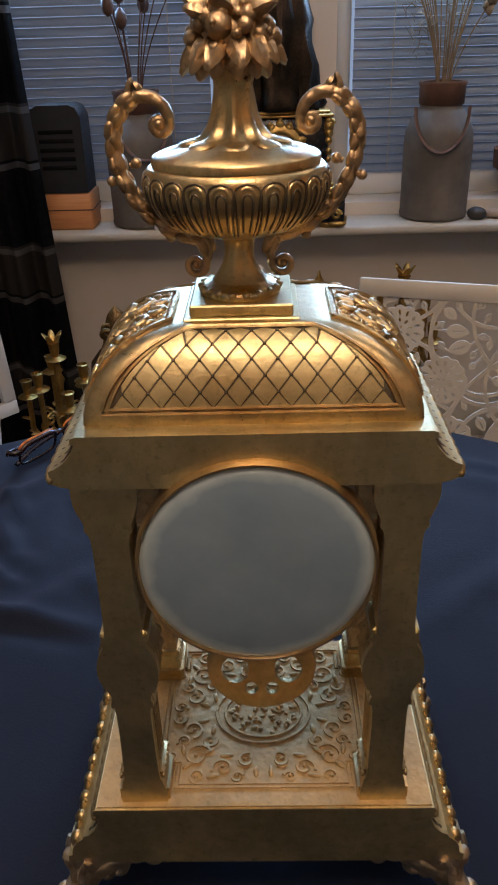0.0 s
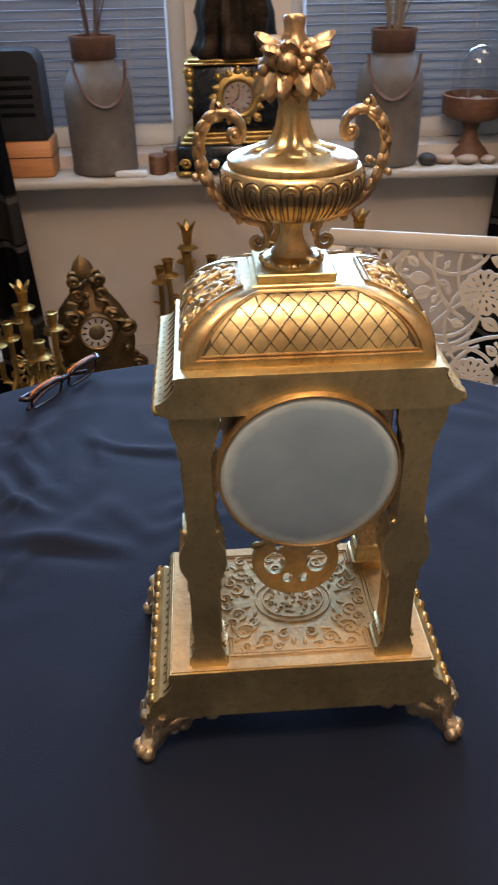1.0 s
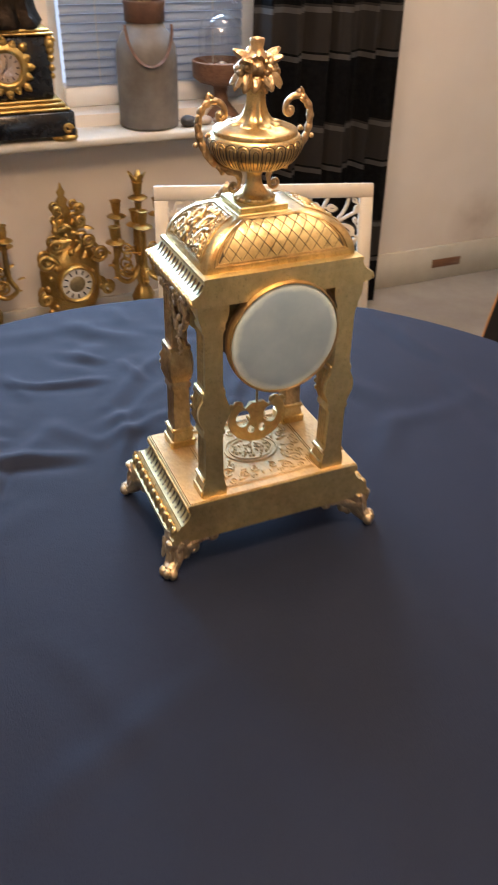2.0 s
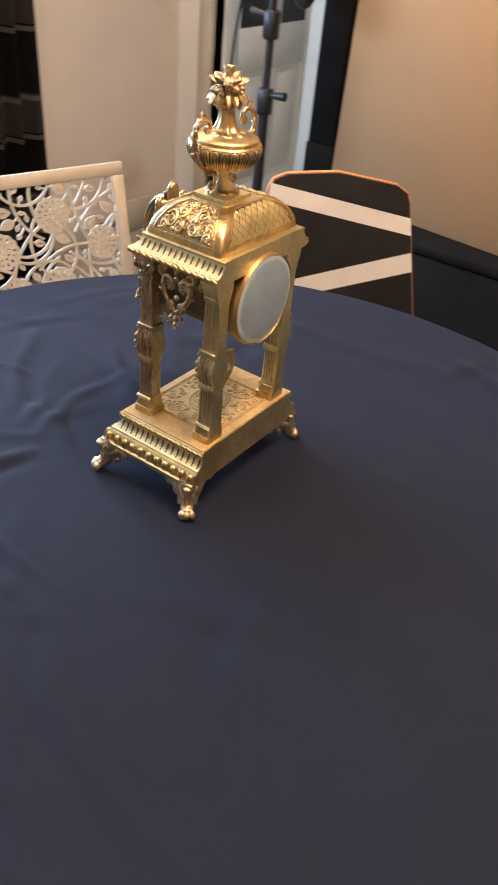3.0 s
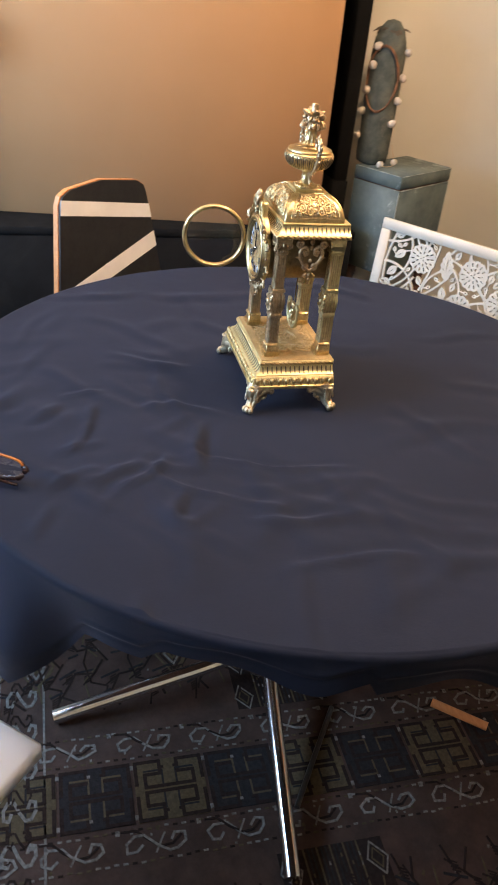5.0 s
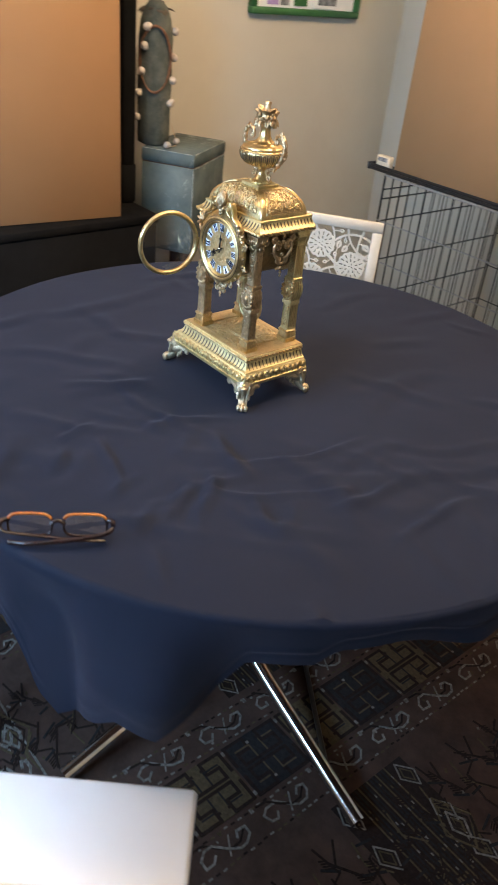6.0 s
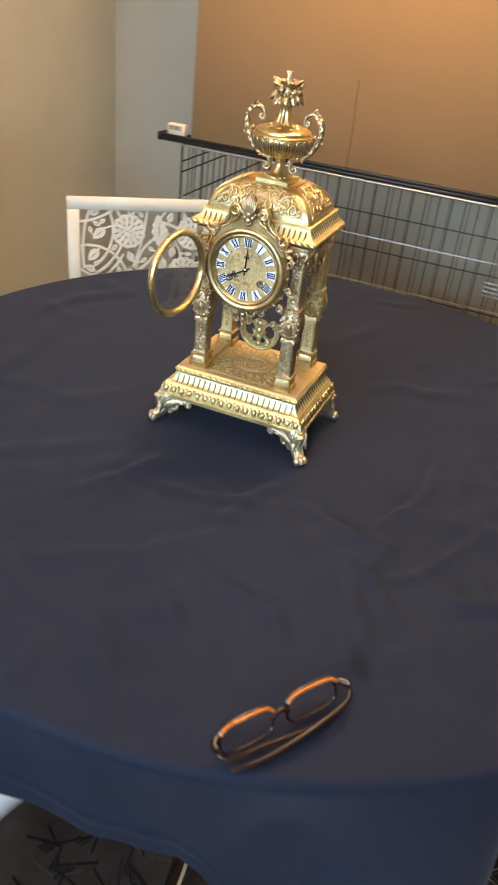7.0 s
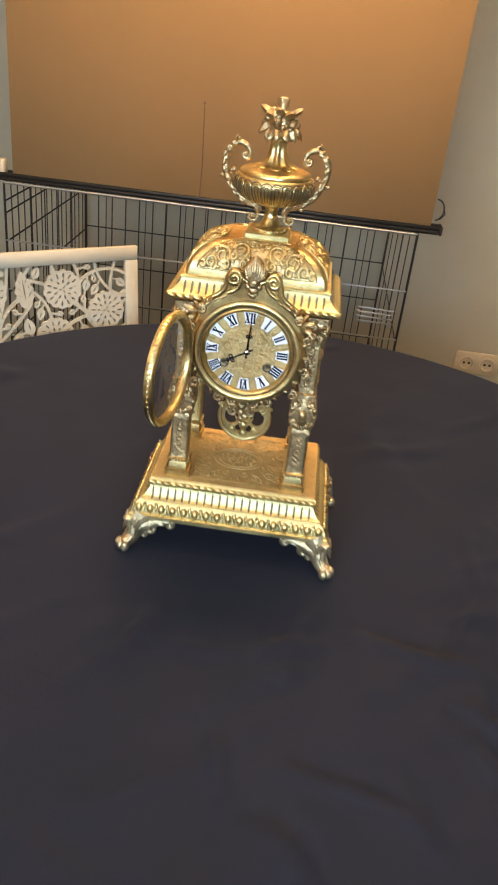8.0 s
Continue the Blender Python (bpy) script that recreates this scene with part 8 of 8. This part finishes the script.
def slate_clock():
    c = root("slate_clock", pose(0.055, 1.855, SILL), "black slate mantel clock with gilt mounts and a dark bronze figure", "clock")
    part("base", boxes((-0.168, 0.168, -0.075, 0.075, 0.014, 0.080), bevel=0.004), BLACK_SLATE, c)
    part("gilt_band", boxes((-0.158, 0.158, -0.070, 0.070, 0.0805, 0.090), (-0.148, 0.148, -0.064, 0.064, 0.090, 0.102), (-0.138, 0.138, -0.058, 0.058, 0.102, 0.112), bevel=0.003), GILT, c, "stepped gilt band")
    part("body", boxes((-0.122, 0.122, -0.050, 0.055, 0.1125, 0.272), bevel=0.004), BLACK_SLATE, c)
    part("cap", boxes((-0.136, 0.136, -0.062, 0.062, 0.2725, 0.280), (-0.128, 0.128, -0.056, 0.056, 0.280, 0.288), bevel=0.003), GILT, c, "gilt cap moulding")
    bm = bmesh.new()
    disc_y(bm, [(0.030, -0.052), (0.058, -0.052), (0.060, -0.058), (0.048, -0.066), (0.040, -0.064), (0.037, -0.056)], 36, 0.196, 0.0, (False, False))
    part("dial_mount", bm, GILT, c, "gilt scrolled dial surround")
    for k in range(16):
        a = 2 * math.pi * k / 16
        r = 0.058 + (0.012 if k % 4 == 2 else 0.005 if k % 4 == 0 else 0.0)
        bm = bmesh.new()
        blob(bm, (r * math.cos(a), -0.056, 0.196 + r * math.sin(a)), (0.0125, 0.007, 0.0115), Matrix.Rotation(-a, 3, "Y"), 2)
        blob(bm, ((r + 0.009) * math.cos(a), -0.058, 0.196 + (r + 0.009) * math.sin(a)), (0.006, 0.006, 0.006), None, 2)
        part("mount_leaf", bm, GILT, c)
    bm = disc_y(bmesh.new(), [(0.038, -0.056), (0.037, -0.0585), (0.0, -0.0585)], 32, 0.196)
    d = part("dial", bm, STONE, c, "pale dial with dark numeral bars")
    for k in range(12):
        a = 2 * math.pi * k / 12
        bm = boxes((-0.0014, 0.0014, -0.0596, -0.0587, 0.026, 0.034))
        bmesh.ops.transform(bm, matrix=Matrix.Translation((0, 0, 0.196)) @ Matrix.Rotation(a, 4, "Y"), verts=bm.verts)
        part("numeral_bar", bm, INK, d, smooth=0)
    bm = bmesh.new()
    tube(bm, [(0, -0.061, 0.196), (0.004, -0.061, 0.226)], [0.0018, 0.0006], 5)
    tube(bm, [(0, -0.061, 0.196), (-0.016, -0.061, 0.182)], [0.0018, 0.0008], 5)
    part("clock_pointers", bm, INK, d)
    bm = disc_y(bmesh.new(), [(0.046, -0.062), (0.030, -0.066), (0.0, -0.068)], 32, 0.196, 0.0, (False, False))
    g_ = part("dial_glass", bm, GLASS, c)
    g_.visible_shadow = False
    for s in (-1, 1):
        bm = bmesh.new()
        tube(bm, [(s * (0.140 + u), -0.058, v) for u, v in smooth_path([(0.006, 0.030), (-0.020, 0.026), (-0.034, 0.014), (-0.020, 0.006), (0.004, 0.006), (0.024, 0.010), (0.026, 0.028)], 4)], 0.009, 7)
        tube(bm, [(s * (0.146 + u), -0.072, v) for u, v in spiral(0, 0.034, 0.014, 0.004, 0, 1.3, 14)], 0.006, 6)
        blob(bm, (s * 0.150, -0.060, 0.010), (0.026, 0.022, 0.010), None, 2)
        part("foot_mount", bm, GILT, c, "gilt scroll foot")
        bm = bmesh.new()
        blob(bm, (s * 0.150, 0.050, 0.008), (0.020, 0.020, 0.008), None, 2)
        part("rear_foot", bm, GILT, c)
        bm = bmesh.new()
        for z, r in ((0.250, 0.014), (0.235, 0.012), (0.215, 0.010), (0.190, 0.009), (0.170, 0.007), (0.262, 0.012)):
            blob(bm, (s * 0.124, -0.046, z), (r, r, r * 1.2), None, 2)
        tube(bm, [(s * (0.126 + u), -0.050, v) for u, v in spiral(0, 0.256, 0.012, 0.003, 0, 1.3, 12)], 0.005, 6)
        part("corner_mount", bm, GILT, c, "gilt corner mount")


slate_clock()


def plain_figure():
    """A draped seated group, kept as one plain dark mass."""
    bm = bmesh.new()
    lathe(bm, [(0.105, 0.0), (0.110, 0.012), (0.100, 0.030), (0.092, 0.060), (0.098, 0.100), (0.086, 0.150), (0.080, 0.200), (0.062, 0.250), (0.046, 0.290), (0.030, 0.325), (0.0, 0.345)], 40,
          wobble=lambda a, z: (1 + 0.20 * noise.noise(Vector((2.2 * math.cos(a), 2.2 * math.sin(a), 11 * z))) + 0.07 * math.sin(9 * a + 20 * z)) * (1.0 if abs(math.sin(a)) < 0.6 else 0.72))
    ob = part("statue", bm, STATUE_BRONZE, None, smooth=60, at=pose(0.055, 1.855, SILL + 0.2885))
    return tagged(ob, "dark bronze draped figure standing on the slate clock", "statue")


plain_figure()

rb = tagged(part("keepsake_box", boxes((-0.585, -0.452, 1.83, 1.95, SILL, SILL + 0.098), bevel=0.006), WOOD_ORANGE), "orange-brown wooden box on the window sill", "box")
part("lid_groove", boxes((-0.586, -0.451, 1.829, 1.951, SILL + 0.052, SILL + 0.055)), WOOD_LEG, rb)
rd = root("table_radio", pose(-0.525, 1.885, SILL + 0.0985), "dark old radio cabinet standing on the wooden box", "radio")
bm = bmesh.new()
solid(bm, [(-0.068, 0), (0.068, 0), (0.068, 0.185), (0.058, 0.208), (0.040, 0.216), (-0.040, 0.216), (-0.058, 0.208), (-0.068, 0.185)], -0.055, 0.055, Matrix(((1, 0, 0, 0), (0, 0, -1, 0), (0, 1, 0, 0), (0, 0, 0, 1))))
part("cabinet", bm, PLASTIC, rd)
for k in range(5):
    part("grille_bar", boxes((-0.045, 0.045, -0.058, -0.055, 0.06 + 0.022 * k, 0.07 + 0.022 * k), bevel=0.001), BLACK, rd)

for x, y, r, h in ((-0.168, 1.845, 0.026, 0.050), (-0.128, 1.880, 0.026, 0.058)):
    bm = bmesh.new()
    lathe(bm, [(r, 0), (r * 1.03, 0.004), (r, h * 0.5), (r * 1.02, h - 0.003), (r * 0.95, h), (0, h)], 20, wobble=lambda a, z: 1 + 0.05 * math.sin(3 * a))
    tagged(part("wood_block", bm, WOOD_BROWN, at=pose(x, y, SILL)), "round brown block of wood on the sill", "wood block", "blocks on the sill")
tagged(part("pale_tray", boxes((-0.285, -0.200, 1.800, 1.825, SILL, SILL + 0.016), bevel=0.003), PAPER), "small white slab lying on the sill", "slab")
for x, y, s, mt, lab in ((0.585, 1.835, (0.026, 0.022, 0.018), STONE_DARK, "smooth dark stone on the sill"), (0.640, 1.850, (0.030, 0.020, 0.014), STONE, "pale brown stone on the sill"), (0.700, 1.840, (0.032, 0.024, 0.013), STONE, "pale brown stone on the sill"), (0.760, 1.835, (0.022, 0.02, 0.012), STONE, "pale brown stone on the sill")):
    bm = bmesh.new()
    blob(bm, (0, 0, 0), s, None, 3)
    for v in bm.verts:
        v.co *= 1 + 0.14 * noise.noise(v.co * 40 + Vector((x * 9, y, 0)))
    tagged(part("stone", bm, mt, at=pose(x, y, SILL + s[2] * 0.93)), lab, "stone", "stones on the sill")

ft = root("footed_bowl", pose(0.735, 1.945, SILL), "brown turned wooden bowl on a foot with a glass jar", "bowl")
bm = bmesh.new()
lathe(bm, [(0.056, 0.0), (0.060, 0.006), (0.050, 0.020), (0.026, 0.045), (0.020, 0.070), (0.026, 0.092), (0.070, 0.104), (0.088, 0.118), (0.090, 0.165), (0.084, 0.167), (0.080, 0.125), (0, 0.120)], 36)
part("bowl", bm, WOOD_BROWN, ft)
bm = bmesh.new()
lathe(bm, [(0.066, 0.128), (0.068, 0.24), (0.060, 0.275), (0.030, 0.30), (0.012, 0.305)], 30, cap=(False, False))
g_ = part("glass_bell", bm, GLASS, ft, "clear glass bell jar")
g_.visible_shadow = False
bm = bmesh.new()
rnd = random.Random(8)
for k in range(14):
    a, r = rnd.uniform(0, 6.28), rnd.uniform(0, 0.055)
    blob(bm, (r * math.cos(a), r * math.sin(a), 0.135 + rnd.uniform(0, 0.015)), (0.018, 0.016, 0.012), None, 1)
part("potpourri", bm, STONE, ft, "dried filling")

# ---------------------------------------------------------------- gilt things on the floor under the window


def candelabrum(x, y, h, turn, label):
    c = root("candelabrum", pose(x, y, 0, 0, 0, turn), label, "candelabrum", "gilt candelabra")
    k = h / 0.60
    bm = bmesh.new()
    lathe(bm, [(q * k, z * k) for q, z in ((0.060, 0.0), (0.064, 0.012), (0.056, 0.030), (0.046, 0.050), (0.052, 0.090), (0.050, 0.120), (0.034, 0.140), (0.020, 0.152), (0.030, 0.175), (0.036, 0.200), (0.024, 0.225), (0.014, 0.240), (0.020, 0.262), (0.014, 0.285), (0.011, 0.330), (0.018, 0.350), (0.012, 0.375), (0.010, 0.430), (0.016, 0.450), (0.010, 0.468), (0.010, 0.500))], 24,
          wobble=lambda a, z: 1 + 0.07 * math.sin(6 * a + 40 * z) + 0.05 * noise.noise(Vector((4 * math.cos(a), 4 * math.sin(a), 60 * z))))
    for q in range(8):
        a = 2 * math.pi * q / 8
        leaf(bm, (0.046 * k * math.cos(a), 0.046 * k * math.sin(a), 0.075 * k), (0.25 * math.cos(a), 0.25 * math.sin(a), 1), 0.055 * k, 0.014 * k, 0.006 * k, 0)
        leaf(bm, (0.012 * k * math.cos(a), 0.012 * k * math.sin(a), 0.340 * k), (math.cos(a), math.sin(a), 0.8), 0.040 * k, 0.008 * k, 0.004 * k, 0.4)
    part("stem", bm, GILT, c)

    def cup(o, z, nm="candle_cup"):
        bm = bmesh.new()
        lathe(bm, [(0.006 * k, 0.0), (0.022 * k, 0.010 * k), (0.030 * k, 0.014 * k), (0.024 * k, 0.018 * k), (0.010 * k, 0.022 * k), (0.013 * k, 0.036 * k), (0.015 * k, 0.058 * k), (0.018 * k, 0.062 * k), (0.012 * k, 0.064 * k), (0.010 * k, 0.050 * k)], 16, (o.x, o.y, z))
        part(nm, bm, GILT, c)

    for q in range(6):
        a = 2 * math.pi * q / 6 + 0.3
        o = Vector((math.cos(a), math.sin(a), 0))
        zt = (0.385 + 0.050 * (q % 2)) * k
        R = (0.096 - 0.022 * (q % 2)) * k
        bm = bmesh.new()
        pts = [(0.010 * k, 0.300 * k), (0.030 * k, 0.270 * k), (0.062 * k, 0.262 * k), (0.095 * k, 0.290 * k), (R, 0.335 * k), (R, zt)]
        sp = smooth_path(pts, 5)
        tube(bm, [o * u + Vector((0, 0, v)) for u, v in sp], [0.0080 * k] * len(sp), 7)
        tube(bm, [o * u + Vector((0, 0, v)) for u, v in spiral(0.050 * k, 0.300 * k, 0.026 * k, 0.006 * k, 250, 1.3, 14)], 0.0042 * k, 6)
        tube(bm, [o * u + Vector((0, 0, v)) for u, v in spiral(0.050 * k, 0.345 * k, 0.022 * k, 0.006 * k, 180, -1.4, 14)], 0.0038 * k, 6)
        for u, v in ((0.055, 0.262), (0.088, 0.282), (0.103, 0.325)):
            leaf(bm, o * (u * k) + Vector((0, 0, v * k)), o + Vector((0, 0, 0.6)), 0.028 * k, 0.008 * k, 0.004 * k, 0.3)
        part("arm", bm, GILT, c, "scrolled leafy arm")
        cup(o * R, zt)
    cup(Vector((0, 0, 0)), 0.500 * k)
    bm = bmesh.new()
    for q in range(5):
        a = 2 * math.pi * q / 5
        leaf(bm, (0.006 * k * math.cos(a), 0.006 * k * math.sin(a), 0.556 * k), (0.6 * math.cos(a), 0.6 * math.sin(a), 1), 0.044 * k, 0.010 * k, 0.005 * k, 0.1)
    part("flame", bm, GILT, c)
    return c


candelabrum(-0.100, 1.795, 0.590, 20, "gilt six-armed candelabrum standing on the floor under the window")
candelabrum(0.388, 1.765, 0.615, 65, "gilt six-armed candelabrum standing beside the gilt clock")
candelabrum(-0.520, 1.500, 0.540, 40, "gilt six-armed candelabrum standing in front of the curtain")


def rococo_clock(name, m, mat, h, w, dz, dr, label, seed, lean=0.0, stout=False):
    """An ornate cast clock: a waisted case thick with scrolls and leaves, and a white dial."""
    c = root(name, m, label, "clock")
    k, kw = h / 0.585, w / 0.22
    prof = [(0.105, 0.0), (0.110, 0.018), (0.092, 0.034), (0.080, 0.060), (0.062, 0.100), (0.058, 0.140), (0.070, 0.180), (0.088, 0.220), (0.096, 0.270), (0.094, 0.320), (0.080, 0.365), (0.056, 0.398), (0.036, 0.420), (0.040, 0.440), (0.030, 0.465), (0.022, 0.490), (0.026, 0.502), (0.013, 0.517), (0.019, 0.531), (0.009, 0.544), (0.013, 0.558), (0.005, 0.572), (0.0, 0.585)]
    if stout:
        prof = [(0.118, 0.0), (0.124, 0.03), (0.116, 0.07), (0.098, 0.12), (0.074, 0.165), (0.080, 0.20), (0.098, 0.25), (0.106, 0.31), (0.100, 0.37), (0.082, 0.42), (0.056, 0.455), (0.036, 0.475), (0.030, 0.50), (0.034, 0.525), (0.022, 0.555), (0.0, 0.578)]
    bm = bmesh.new()
    rings = []
    for r, z in prof:
        ring = []
        for q in range(28):
            a = 2 * math.pi * q / 28
            wv = 1 + 0.10 * noise.noise(Vector((3 * math.cos(a), 3 * math.sin(a), 16 * z + seed)))
            ring.append((max(r, 0.002) * kw * wv * math.cos(a) + lean * z, max(r, 0.002) * 0.55 * kw * wv * math.sin(a), z * k))
        rings.append(ring)
    bridge(bm, rings)
    case = part("case", bm, mat, c, "cast case thick with scrolls", smooth=60)
    rnd = random.Random(seed)
    yf = -0.052 * kw
    for s in (-1, 1):
        for cx, cz, r, a0, tr in ((0.085, 0.370, 0.026, 200, 1.5), (0.100, 0.250, 0.022, 90, -1.4), (0.070, 0.140, 0.030, 80, 1.5), (0.098, 0.050, 0.028, 120, -1.5), (0.050, 0.415, 0.022, 230, 1.4), (0.050, 0.080, 0.022, 200, 1.4), (0.030, 0.480, 0.018, 220, 1.4), (0.032, 0.520, 0.014, 220, 1.4)):
            for kx, ky, t in ((1.0, 1.0, 0.0075), (0.9, 0.2, 0.0060)):
                bm = bmesh.new()
                tube(bm, [(s * u * kw * kx + lean * v, yf * ky, v * k) for u, v in spiral(cx, cz, r, 0.005, a0, tr, 18)], t * kw, 6)
                part("scroll", bm, mat, case)
        for _ in range(16):
            u, v = rnd.uniform(0.02, 0.100), rnd.choice((rnd.uniform(0.02, 0.16), rnd.uniform(0.36, 0.50)))
            if v > 0.4:
                u *= 0.5
            a = rnd.uniform(0, 6.28)
            bm = bmesh.new()
            leaf(bm, (s * u * kw + lean * v, yf + 0.004, v * k), (s * math.cos(a), -0.3, math.sin(a)), 0.034, 0.011, 0.006, 0)
            part("cast_leaf", bm, mat, case)
    for _ in range(30):
        v = rnd.uniform(0.02, 0.52)
        u = rnd.uniform(-1, 1) * (0.09 if v < 0.38 else 0.035)
        if math.hypot(u * kw, v * k - dz) > dr * 1.25:
            bm = bmesh.new()
            blob(bm, (u * kw + lean * v, yf + 0.004, v * k), (rnd.uniform(0.007, 0.013), 0.010, rnd.uniform(0.007, 0.013)), None, 2)
            part("cast_boss", bm, mat, case)
    dx = lean * dz
    bm = disc_y(bmesh.new(), [(dr * 0.8, yf + 0.02), (dr * 1.25, yf + 0.02), (dr * 1.28, yf - 0.006), (dr * 1.12, yf - 0.014), (dr, yf - 0.010), (dr * 0.98, yf - 0.004)], 32, dz, dx, (False, False))
    part("bezel", bm, mat, c)
    bm = disc_y(bmesh.new(), [(dr * 1.02, yf + 0.0), (dr * 1.02, yf - 0.008), (0.0, yf - 0.0085)], 32, dz, dx)
    d = part("dial", bm, CREAM, c, "white dial with dark numeral bars")
    for q in range(12):
        bm = boxes((-0.0022, 0.0022, yf - 0.0100, yf - 0.0086, dr * 0.66, dr * 0.92))
        bmesh.ops.transform(bm, matrix=Matrix.Translation((dx, 0, dz)) @ Matrix.Rotation(2 * math.pi * q / 12, 4, "Y"), verts=bm.verts)
        part("numeral_bar", bm, INK, d, smooth=0)
    bm = disc_y(bmesh.new(), [(dr * 0.52, yf - 0.0084), (dr * 0.50, yf - 0.0096), (0, yf - 0.0098)], 24, dz, dx)
    part("dial_centre", bm, BRASS_DULL, d, "dull brass dial centre")
    return c


rococo_clock("gilt_clock", pose(0.160, 1.800, 0, 0, 0, 8), GILT, 0.585, 0.225, 0.285, 0.050, "ornate gilt rococo clock standing on the floor under the window", 2)
rococo_clock("bronze_clock", pose(-0.350, 1.640, 0, 0, 0, 14), BRONZE, 0.560, 0.225, 0.352, 0.043, "ornate brown bronze clock standing on the floor", 6, -0.06, True)
